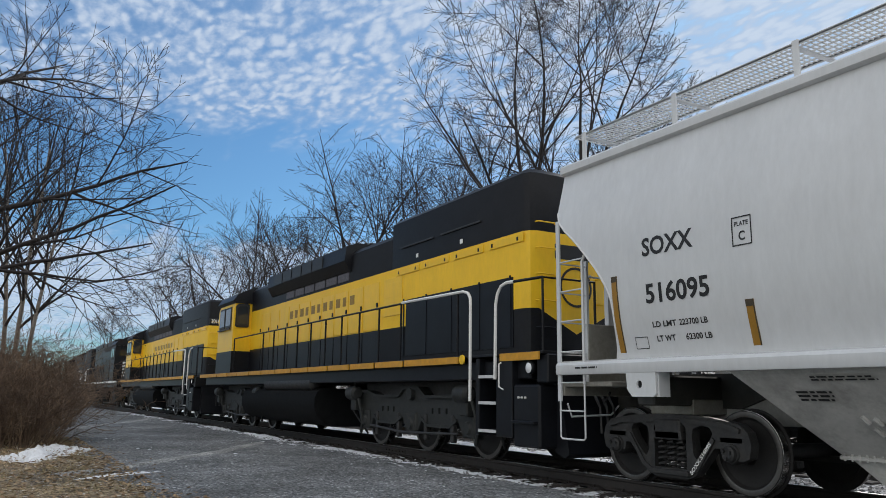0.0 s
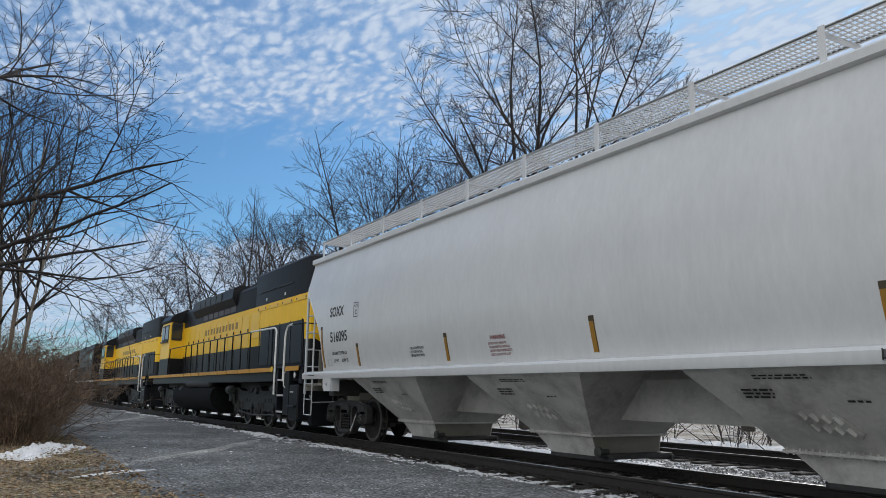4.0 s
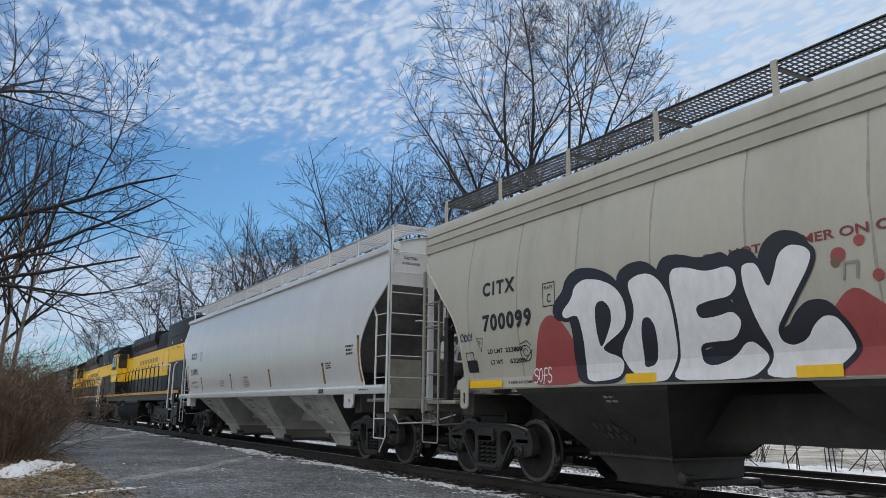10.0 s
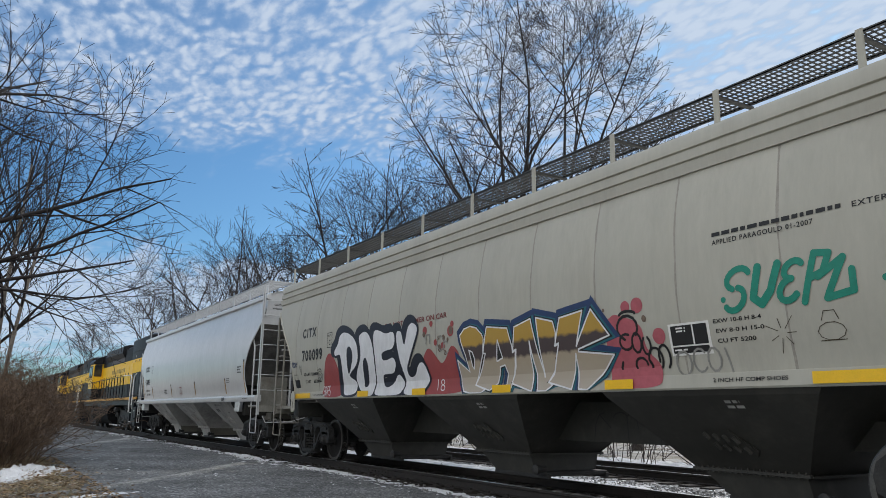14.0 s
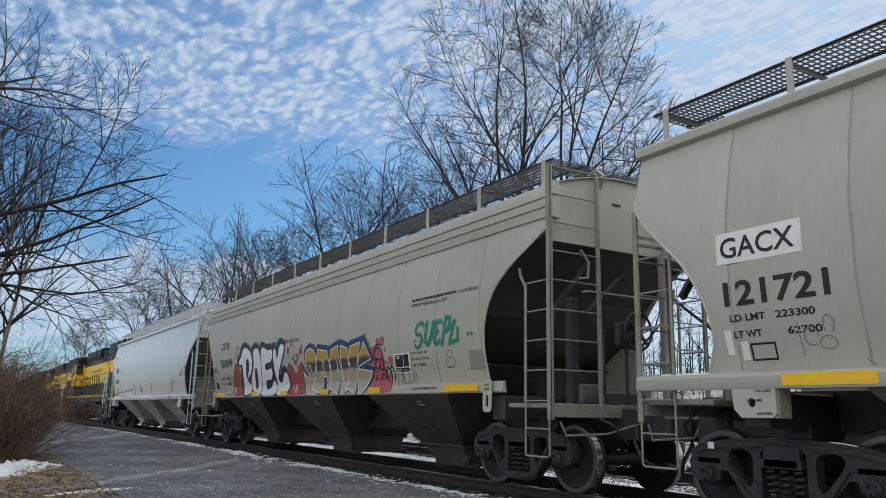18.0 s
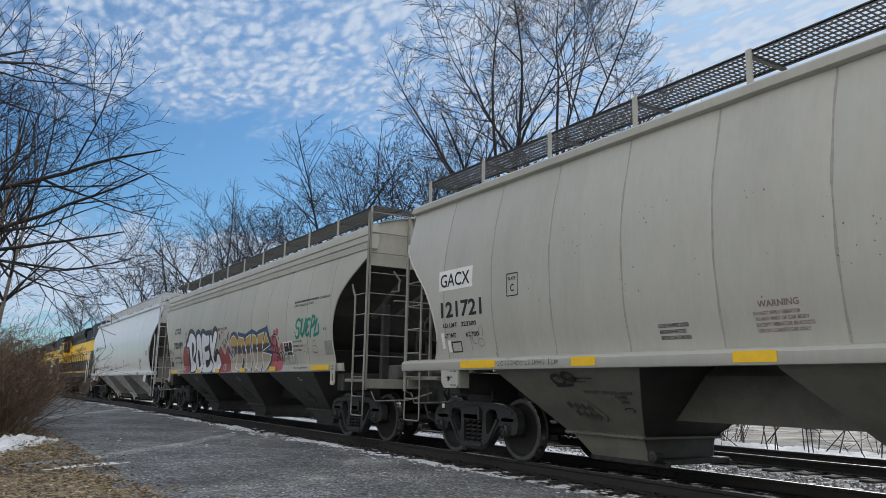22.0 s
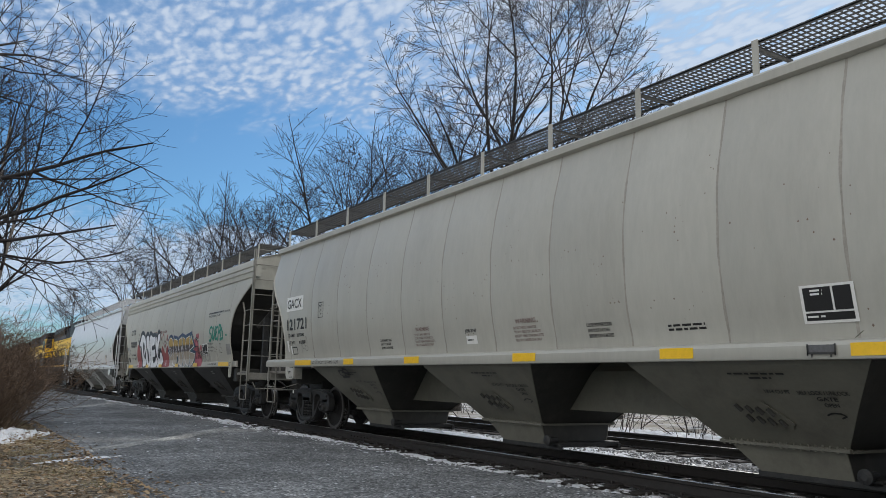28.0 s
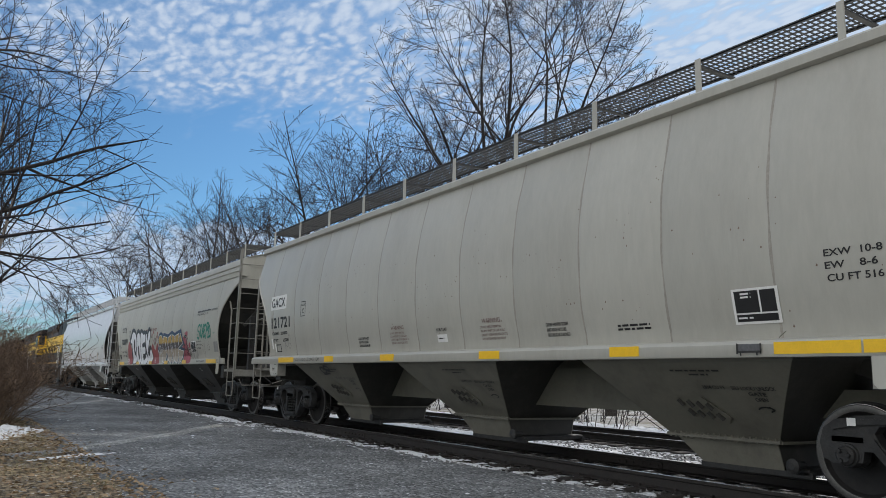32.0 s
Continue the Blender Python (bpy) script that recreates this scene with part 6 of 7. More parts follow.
def stencil(parent, text, x, z, h, mat=None, width=None, lift=0.004, place=None, name="lettering", bold=0.007, spacing=1.0):
    """Lettering with its lower left corner at (x, z) on the near side; h: height of capitals."""
    cu = bpy.data.curves.new(name, "FONT")
    cu.body, cu.size, cu.resolution_u = text, h / 0.69, 3
    cu.offset, cu.space_character = bold * h / 0.2, spacing
    ob = bpy.data.objects.new(name, cu)
    me = bpy.data.meshes.new_from_object(ob)
    bpy.data.objects.remove(ob)
    co = np.empty(len(me.vertices) * 3)
    me.vertices.foreach_get("co", co)
    co = co.reshape(-1, 3)
    x0, w = co[:, 0].min(), max(1e-4, co[:, 0].max() - co[:, 0].min())
    k = (width / w) if width else 1.0
    out = np.array([(place or on_side)(x + (p[0] - x0) * k, z + p[1], lift) for p in co])
    me.vertices.foreach_set("co", out.reshape(-1))
    me.materials.clear()
    me.materials.append(mat or INK)
    me.name = name
    return part(name, me, None, parent, "")


def patch(parent, name, x0, x1, z0, z1, mat, lift=0.003, label="", place=None):
    """A thin painted or taped rectangle that follows the side."""
    n = max(1, int((z1 - z0) / 0.12))
    f = place or on_side
    rows = [[f(x0, z0 + (z1 - z0) * i / n, lift), f(x1, z0 + (z1 - z0) * i / n, lift)] for i in range(n + 1)]
    return part(name, Shape().grid(rows, (0, 0.002, 0)), mat, parent, label)


def small_print(parent, x0, x1, z, rows, mat, pitch=0.05, seed=0, place=None):
    """Unreadable small print, as plain bars."""
    rnd = random.Random(seed)
    f = place or on_side
    s = Shape()
    for r in range(rows):
        x, zz = x0, z - r * pitch
        end = x1 - rnd.uniform(0, 0.25) * (x1 - x0)
        while x < end:
            w = rnd.uniform(0.04, 0.13)
            b = min(end, x + w)
            s.grid([[f(x, zz, 0.004), f(b, zz, 0.004)], [f(x, zz + pitch * 0.55, 0.004), f(b, zz + pitch * 0.55, 0.004)]])
            x = b + 0.022
    ob = part("small_print", s, mat, parent, "rows of small stencilled bars")
    ob["kind"] = "stuff"
    return ob


def strokes(parent, name, lines, mat, lift, label="", caps=True, place=None):
    """Painted strokes with round ends: (points, width)."""
    s = Shape()
    f = place or on_side
    extra = 0.0
    for pts, w in lines:
        extra += 0.00012
        fine = []
        for (ax, az), (bx, bz) in zip(pts, pts[1:]):
            n = max(1, int(math.hypot(bx - ax, bz - az) / 0.04))
            fine += [(ax + (bx - ax) * i / n, az + (bz - az) * i / n) for i in range(n)]
        fine.append(pts[-1])
        line = [Vector(p) for k, p in enumerate(fine) if k == 0 or (Vector(p) - Vector(fine[k - 1])).length > 1e-5]
        ways = [(b - a).normalized() for a, b in zip(line, line[1:])]
        if not ways:
            continue
        m = max(1, int(w / 0.03))
        corners, rails, runs = [], [], []
        for i, p in enumerate(line):
            before, after = ways[max(0, i - 1)], ways[min(i, len(ways) - 1)]
            if before.dot(after) < 0.75:
                corners.append(p)
                rails.append((p, before))
                runs.append(rails)
                rails = [(p, after)]
            else:
                rails.append((p, (before + after).normalized()))
        runs.append(rails)
        for n, rails in enumerate(runs):
            up = lift + extra + 0.0004 * (n % 3)
            grid_ = [[f(*(p + Vector((-d.y, d.x)) * (w / 2 * (1 - 2 * q / m))), up) for q in range(m + 1)] for p, d in rails]
            s.add([p for row in grid_ for p in row], [(r * (m + 1) + q, (r + 1) * (m + 1) + q, (r + 1) * (m + 1) + q + 1, r * (m + 1) + q + 1) for r in range(len(rails) - 1) for q in range(m)])
        for n, p in enumerate((([line[0], line[-1]] if caps else []) + corners)):
            m = 12 if w > 0.06 else 6
            for q in range(m):
                u, v = math.pi * q / m, math.pi * (q + 1) / m
                s.add([f(p[0] + sx * w / 2 * math.sin(c), p[1] + w / 2 * math.cos(c), lift + extra + 0.0014 + 0.0003 * (n % 3)) for sx, c in ((-1, u), (1, u), (1, v), (-1, v))], [(0, 1, 2, 3)])
    ob = part(name, s.mesh(name, mat, False, fix=False), None, parent, label)
    return ob


def blob(parent, name, cx, cz, rx, rz, mat, lift, seed, rough=0.25, label=""):
    """A sprayed patch with an uneven rim."""
    s = Shape()
    n, rings = 28, 5
    vs = [on_side(cx, cz, lift)]
    for r in range(1, rings + 1):
        for k in range(n):
            a = 2 * math.pi * k / n
            q = (1 + rough * noise.noise((math.cos(a) * 1.7 + seed, math.sin(a) * 1.7, seed * 0.7))) * r / rings
            vs.append(on_side(cx + rx * q * math.cos(a), max(1.37, cz + rz * q * math.sin(a)), lift))
    fs = [(0, 1 + k, 1 + (k + 1) % n) for k in range(n)]
    for r in range(rings - 1):
        for k in range(n):
            a, b = 1 + r * n + k, 1 + r * n + (k + 1) % n
            fs.append((a, b, b + n, a + n))
    s.add(vs, fs)
    return part(name, s.mesh(name, mat, False, fix=False), None, parent, label)


def arc(cx, cz, rx, rz, a0, a1, n=10):
    return [(cx + rx * math.cos(radians(a0 + (a1 - a0) * i / n)), cz + rz * math.sin(radians(a0 + (a1 - a0) * i / n))) for i in range(n + 1)]


def above_sill(x, z, lift):
    """On the tagged car's side, over its sill where that stands proud."""
    z = max(1.365, z)
    return (x, -(max(side_y(z), 1.5145 - 0.1 * (z - 1.36) if z < 1.5 else 1.5005) + lift), z)


def rounded(pts, times=2):
    """A closed outline with its corners cut round."""
    for _ in range(times):
        out = []
        for (ax, az), (bx, bz) in zip(pts, pts[1:] + pts[:1]):
            out += [(ax * 0.78 + bx * 0.22, az * 0.78 + bz * 0.22), (ax * 0.22 + bx * 0.78, az * 0.22 + bz * 0.78)]
        pts = out
    return pts


def widened(pts, w, dx=0.0, dz=0.0):
    """A closed outline pushed out by w on all sides and shifted."""
    area = sum(a[0] * b[1] - b[0] * a[1] for a, b in zip(pts, pts[1:] + pts[:1]))
    out, n = [], len(pts)
    for i, q in enumerate(pts):
        e, f = Vector(q) - Vector(pts[i - 1]), Vector(pts[(i + 1) % n]) - Vector(q)
        if e.length < 1e-6 or f.length < 1e-6:
            continue
        e.normalize()
        f.normalize()
        ne, nf = Vector((e.y, -e.x)), Vector((f.y, -f.x))
        m = ne + nf
        m = m / max(0.55, m.length_squared / 2) if m.length > 1e-3 else ne
        k = w if area > 0 else -w
        out.append((q[0] + m.x * k + dx, max(1.366, q[1] + m.y * k + dz)))
    return out


def fill(parent, name, loops, mat, lift, label="", solid=False):
    """A painted area inside closed outlines, in thin level bands that follow the side's curve; solid: with no holes where an outline crosses itself."""
    zs = sorted({round(p[1], 4) for r in loops for p in r} | {round(1.36 + 0.05 * i, 4) for i in range(28)} | {1.515, 1.521})
    lo, hi = min(p[1] for r in loops for p in r), max(p[1] for r in loops for p in r)
    levels = [lo]
    for z in zs:
        if levels[-1] + 0.004 < z < hi - 0.004:
            levels.append(z)
    zs = levels + [hi]
    s = Shape()
    for a, b in zip(zs, zs[1:]):
        mid, cross = (a + b) / 2, []
        for r in loops:
            for (px, pz), (qx, qz) in zip(r, r[1:] + r[:1]):
                if (pz > mid) != (qz > mid):
                    k = (qx - px) / (qz - pz)
                    cross.append((px + (mid - pz) * k, px + (a - pz) * k, px + (b - pz) * k, 1 if qz > pz else -1))
        cross.sort()
        if solid:
            inside, wind = [], 0
            for c in cross:
                if wind == 0 or wind + c[3] == 0:
                    inside.append(c)
                wind += c[3]
            cross = inside
        for p, q in zip(cross[::2], cross[1::2]):
            s.add([above_sill(p[1], a, lift), above_sill(q[1], a, lift), above_sill(q[2], b, lift), above_sill(p[2], b, lift)], [(0, 1, 2, 3)])
    return part(name, s.mesh(name, mat, False, fix=False), None, parent, label)


def on_sill(x, z, lift):
    return (x, -(1.612 + lift), z)


def on_bay(x, z, lift):
    """On the sloped side of a discharge bay."""
    return (x, -(0.68 + (z - 0.48) * 0.9875 + lift * 1.5), z)


def frame_mark(car, text, x, flip=False):
    """White lettering along a side frame's slanting leg."""
    a = math.atan2(0.36, 0.30)

    def along(u, v, lift):
        return (x + 0.33 + u * math.cos(a) - v * math.sin(a), -1.099, 0.20 + u * math.sin(a) + v * math.cos(a))

    stencil(car, text, 0.0, -0.02, 0.042, WHITE_PAINT, 0.46, place=along, name="frame_mark")


def hopper_notice(car, x, z, w):
    for i, line in enumerate(("CLOSE HOPPER SLIDES", "AND ROOF HATCHES", "BEFORE CAR IS MOVED")):
        stencil(car, line, x + 0.01 * i, z - i * 0.065, 0.04, width=w * (1.0, 0.86, 0.97)[i], bold=0.006)


def vibrator_notice(car, x, z, w, mat):
    stencil(car, "WARNING", x + 0.06, z, 0.06, mat, width=w * 0.72, bold=0.006)
    for i, line in enumerate(("DO NOT APPLY VIBRATOR", "TO ANY PART OF CAR BODY", "EXCEPT VIBRATOR BRACKETS", "USE ON LOADED CAR ONLY")):
        stencil(car, line, x + 0.008 * i, z - 0.075 - i * 0.055, 0.034, mat, width=w * (0.82, 0.94, 1.0, 0.90)[i], bold=0.004)


def white_car(car):
    frame_mark(car, "SOXX 516095", -7.15)
    frame_mark(car, "SOXX 516095", 7.15)
    stencil(car, "SOXX", -6.93, 2.66, 0.20, width=0.77)
    stencil(car, "516095", -6.91, 2.11, 0.21, width=0.93)
    stencil(car, "LD LMT", -6.86, 1.83, 0.062, width=0.36)
    stencil(car, "223700 LB", -6.46, 1.83, 0.062, width=0.40)
    stencil(car, "LT WT", -6.83, 1.67, 0.062, width=0.28)
    stencil(car, "62300 LB", -6.40, 1.67, 0.062, width=0.36)
    frame_box(car, -5.63, -5.40, 2.57, 2.86)
    stencil(car, "PLATE", -5.60, 2.77, 0.045, width=0.17)
    stencil(car, "C", -5.555, 2.62, 0.09, width=0.08)
    frame_box(car, -7.18, -6.98, 1.60, 1.73, 0.008)
    for x, z1 in ((-7.42, 2.48), (-5.50, 2.02), (-1.90, 2.02), (1.76, 2.02), (5.50, 2.02), (7.45, 2.48)):
        r = patch(car, "reflector", x - 0.05, x + 0.05, 1.56, z1, ORANGE_TAPE, label="amber reflective strip")
        patch(r, "tape_edge", x + 0.036, x + 0.050, 1.56, z1 - 0.07, TAPE_DARK, 0.0065, "dark worn edge")
        patch(r, "tape_top", x - 0.05, x + 0.05, z1 - 0.07, z1 - 0.001, TAPE_DARK, 0.0065, "dark worn end")
    hopper_notice(car, -3.20, 1.80, 0.52)
    vibrator_notice(car, -0.64, 1.84, 0.58, DULL_RED)
    small_print(car, 5.68, 6.0, 1.98, 3, INK, 0.05, 3)
    small_print(car, 6.83, 7.22, 2.27, 3, INK, 0.075, 4)
    small_print(car, -8.2, -7.7, 1.39, 1, INK, 0.04, 5, on_sill)
    small_print(car, 7.55, 8.1, 1.39, 1, INK, 0.04, 6, on_sill)
    card_holder(car, 5.46, 5.70)
    for c in (-4.5, 0.0, 4.5):
        small_print(car, c - 0.5, c + 0.15, 1.24, 2, INK, 0.026, 7, on_bay)
        small_print(car, c - 0.75, c - 0.35, 1.10, 3, INK, 0.036, 8, on_bay)
        small_print(car, c + 0.35, c + 0.6, 1.00, 1, INK, 0.036, 9, on_bay)


def frame_box(car, x0, x1, z0, z1, w=0.014):
    strokes(car, "stencil_frame", [([(x0, z0), (x1, z0)], w), ([(x1, z0), (x1, z1)], w), ([(x1, z1), (x0, z1)], w), ([(x0, z1), (x0, z0)], w)], INK, 0.004, "thin black stencilled frame")


def notice_panel(car, x0, x1, z0, z1):
    p = patch(car, "notice_panel", x0, x1, z0, z1, WHITE_PAINT, 0.003, "white-framed black consolidated stencil")
    w, h = x1 - x0, z1 - z0
    for a, b, c, d in ((0.06, 0.58, 0.32, 0.93), (0.62, 0.94, 0.32, 0.93), (0.06, 0.94, 0.07, 0.27)):
        patch(p, "black_field", x0 + a * w, x0 + b * w, z0 + c * h, z0 + d * h, INK, 0.006)
    small_print(p, x0 + 0.20 * w, x0 + 0.46 * w, z0 + 0.82 * h, 2, WHITE_PAINT, 0.032, 11, lambda x, z, l: on_side(x, z, 0.009))
    small_print(p, x0 + 0.09 * w, x0 + 0.46 * w, z0 + 0.15 * h, 1, WHITE_PAINT, 0.030, 12, lambda x, z, l: on_side(x, z, 0.009))


def card_holder(car, x0, x1):
    """A shallow metal pocket on the side sill, with a lip along its foot, two end posts and two lugs below."""
    p = patch(car, "card_holder", x0, x1, 1.375, 1.445, CARD_METAL, 0.008, "grey metal card holder", on_sill)
    for a, b, c, d in ((x0 - 0.008, x0 + 0.006, 1.35, 1.452), (x1 - 0.006, x1 + 0.008, 1.35, 1.452), (x0 - 0.008, x1 + 0.008, 1.362, 1.380), (x0 + 0.03, x0 + 0.045, 1.335, 1.365), (x1 - 0.045, x1 - 0.03, 1.335, 1.365)):
        patch(p, "bracket", a, b, c, d, STEEL_DARK, 0.016, "", on_sill)


def tagged_car(car):
    stencil(car, "CITX", -6.52, 2.72, 0.19, width=0.80, bold=0.012, spacing=1.35)
    stencil(car, "700099", -6.53, 2.20, 0.22, width=1.18, bold=0.012, spacing=1.2)
    stencil(car, "LD LMT", -6.46, 1.86, 0.06, width=0.38)
    stencil(car, "223800", -6.02, 1.86, 0.06, width=0.40)
    stencil(car, "LT WT", -6.42, 1.70, 0.06, width=0.30)
    stencil(car, "62200", -5.95, 1.70, 0.06, width=0.36)
    frame_box(car, -5.08, -4.84, 2.41, 2.72)
    stencil(car, "PLATE", -5.05, 2.64, 0.04, width=0.17)
    stencil(car, "C", -5.0, 2.46, 0.11, width=0.08)
    patch(car, "stencil_block", -7.05, -6.78, 1.60, 1.78, INK, 0.004)
    stencil(car, "DO NOT HAMMER ON CAR", -2.40, 2.58, 0.085, DULL_RED, width=2.15)
    stencil(car, "EXW 10-8 H 8-4", 4.86, 2.0, 0.04, width=0.56, bold=0.005)
    stencil(car, "EW 8-0 H 15-0", 4.88, 1.90, 0.04, width=0.56, bold=0.005)
    stencil(car, "CU FT 5200", 4.88, 1.80, 0.04, width=0.45, bold=0.005)
    small_print(car, 4.93, 6.38, 2.89, 1, INK, 0.075, 21)
    stencil(car, "EXTERIOR", 6.42, 2.875, 0.05, width=0.50, bold=0.004, spacing=1.15)
    stencil(car, "APPLIED PARAGOULD 01-2007", 4.93, 2.80, 0.05, width=1.12, bold=0.004, spacing=1.15)
    for a, b in ((-7.05, -6.15), (-3.68, -3.22), (-1.50, -1.05), (0.88, 1.32), (3.20, 3.66), (5.86, 6.82)):
        patch(car, "reflector", a, b, 1.365, 1.475, YELLOW_TAPE, 0.075, "yellow reflective strip", lambda x, z, l: (x, -1.532, z))
    stencil(car, "2 INCH HF COMP SHOES", -6.02, 1.41, 0.038, width=0.80, bold=0.005, place=lambda x, z, l: (x, -1.5145, z))
    stencil(car, "2 INCH HF COMP SHOES", 4.76, 1.41, 0.038, width=0.85, bold=0.005, place=lambda x, z, l: (x, -1.5145, z))
    blue = [(arc(-7.0, 2.14, 0.06, 0.07, 0, 300), 0.02), ([(-6.92, 2.06), (-6.90, 2.22)], 0.018), (arc(-6.84, 2.12, 0.05, 0.06, 60, 400), 0.018), (arc(-6.72, 2.13, 0.05, 0.06, 0, 300), 0.018), ([(-6.65, 2.08), (-6.6, 2.2)], 0.018)]
    strokes(car, "blue_tag", [([(-7.12 + (a + 7.0) * 0.7, 2.14 + (b - 2.14) * 0.8) for a, b in p], w) for p, w in blue], BLUE_SPRAY, 0.005, "small blue tag")
    strokes(car, "marker_sketch", [([(-6.72, 2.10), (-6.56, 2.09), (-6.62, 1.90), (-6.72, 2.10)], 0.009), (arc(-6.65, 2.04, 0.02, 0.02, 0, 360), 0.008)], INK, 0.005, "thin marker drawing")
    strokes(car, "marker_sketch", [(arc(-5.55, 1.82, 0.12, 0.11, 0, 360), 0.014), (arc(-5.55, 1.83, 0.05, 0.05, 0, 300), 0.012), ([(-5.66, 1.95), (-5.5, 1.99), (-5.42, 1.92)], 0.012), ([(-5.62, 1.70), (-5.40, 1.86)], 0.012)], INK, 0.005, "thin marker drawing")
    strokes(car, "marker_sketch", [([(-7.05, 1.9), (-6.85, 1.9), (-6.85, 1.65), (-7.05, 1.65), (-7.05, 1.9)], 0.012), ([(-7.05, 1.78), (-6.85, 1.78)], 0.01)], INK, 0.005, "thin marker drawing")
    notice_panel(car, 4.26, 4.80, 1.70, 2.04)
    # red and pink sprayed ground
    for nm, mat, lift, ring in (("red_spray", RED_PAINT, 0.0040, [(-5.54, 1.37), (-5.36, 1.69), (-5.2, 2.15), (-5.02, 2.29), (-4.85, 2.27), (-4.67, 2.12), (-4.44, 1.8), (-4.35, 1.37)]),
                                ("red_spray", RED_PAINT, 0.0044, [(-1.56, 1.37), (-1.39, 1.43), (-1.15, 1.83), (-0.96, 2.08), (-0.82, 2.13), (-0.66, 2), (-0.49, 1.84), (-0.34, 1.92), (-0.17, 2.12), (-0.06, 2.1), (0.06, 2), (0.09, 1.81), (0.09, 1.55), (0.1, 1.37)]),
                                ("pink_spray", PINK_PAINT, 0.0040, [(3.33, 2.17), (3.47, 2.24), (3.61, 2.19), (3.77, 2.14), (3.89, 2.04), (3.9, 1.84), (3.96, 1.74), (4.06, 1.65), (4.1, 1.53), (4.07, 1.37), (3.3, 1.37), (3.3, 1.64), (3.3, 1.97)])):
        fill(car, nm, [rounded(ring)], mat, lift, "sprayed red graffiti ground")
    for i, (cx, cz, r) in enumerate(((-0.62, 2.20, 0.05), (-0.40, 2.13, 0.06), (-0.95, 2.42, 0.07), (-0.75, 2.52, 0.05), (-0.15, 2.35, 0.09), (-0.1, 2.46, 0.05), (3.66, 2.30, 0.07), (3.84, 2.30, 0.09), (4.12, 1.93, 0.09))):
        blob(car, "paint_dot", cx, cz, r, r, RED_PAINT if i < 6 else PINK_PAINT, 0.005, i, 0.05)
    for cx, cz, r in ((-0.98, 2.36, 0.045), (-0.52, 2.27, 0.03), (-0.36, 2.26, 0.045), (-0.24, 2.22, 0.03), (-0.50, 2.10, 0.055), (-0.34, 2.02, 0.04), (-0.14, 2.36, 0.06), (3.93, 2.14, 0.035), (3.30, 2.30, 0.02)):
        blob(car, "paint_dot", cx, cz, r, r * 1.1, DUST_BROWN, 0.0055, int(cx * 50), 0.1)
    strokes(car, "grey_scribble", [(arc(-0.46, 2.18, 0.10, 0.12, 0, 360), 0.02), (arc(-0.30, 2.10, 0.08, 0.10, 40, 330), 0.02), ([(-0.92, 2.2), (-0.9, 2.34), (-0.78, 2.34), (-0.8, 2.2)], 0.025)], GREY_SPRAY, 0.0062, "faint grey graffiti")
    scr = [(arc(3.66, 2.06, 0.16, 0.14, -40, 250), 0.034), (arc(3.68, 2.20, 0.13, 0.05, 20, 160), 0.034), (arc(3.62, 1.90, 0.10, 0.09, 60, 330), 0.03), (arc(3.78, 1.88, 0.07, 0.11, 0, 360), 0.03), (arc(3.92, 1.84, 0.06, 0.10, 120, 420), 0.03),
           (arc(3.72, 1.60, 0.24, 0.14, 150, 390), 0.034), (arc(3.80, 1.63, 0.09, 0.08, 0, 300), 0.03), (arc(4.02, 1.68, 0.10, 0.13, -90, 180), 0.03), (arc(4.15, 1.70, 0.08, 0.13, -60, 200), 0.03), ([(3.66, 1.50), (3.67, 1.40)], 0.016), ([(3.98, 1.52), (3.98, 1.42)], 0.016)]
    strokes(car, "black_scribble", scr, INK, 0.0065, "looping black graffiti line")
    ghost = [(arc(4.40, 1.62, 0.10, 0.13, 0, 360), 0.025), (arc(4.62, 1.64, 0.09, 0.12, 40, 320), 0.025), (arc(4.80, 1.64, 0.08, 0.12, 0, 360), 0.025), ([(4.95, 1.74), (5.0, 1.50)], 0.025)]
    strokes(car, "grey_scribble", ghost, GREY_SPRAY, 0.0065, "faint grey graffiti")
    # four fat letters, white on black
    B = [(-4.44, 2.60), (-4.27, 2.67), (-3.99, 2.63), (-3.72, 2.51), (-3.57, 2.33), (-3.56, 2.12), (-3.64, 1.98), (-4.02, 1.81), (-3.99, 1.75), (-3.72, 1.66), (-3.72, 1.52), (-3.82, 1.42), (-4.33, 1.39), (-4.38, 1.56), (-4.33, 1.91), (-4.37, 2.14), (-4.42, 2.24), (-4.66, 2.20), (-4.70, 2.30), (-4.50, 2.44)]
    Bh = [(-4.06, 2.34), (-3.93, 2.37), (-3.81, 2.26), (-3.81, 2.1), (-3.93, 1.91), (-4.05, 1.79), (-4.08, 1.93), (-4.09, 2.16)]
    O = [(-3.52, 2.52), (-3.37, 2.59), (-3.17, 2.59), (-3.01, 2.48), (-2.89, 2.28), (-2.86, 2), (-2.87, 1.7), (-2.99, 1.47), (-3.06, 1.38), (-3.31, 1.37), (-3.6, 1.49), (-3.74, 1.68), (-3.65, 1.86), (-3.46, 2.06), (-3.42, 2.25)]
    Oh = [(-3.32, 2.08), (-3.22, 2.1), (-3.14, 1.99), (-3.14, 1.78), (-3.21, 1.56), (-3.4, 1.53), (-3.38, 1.69), (-3.36, 1.93)]
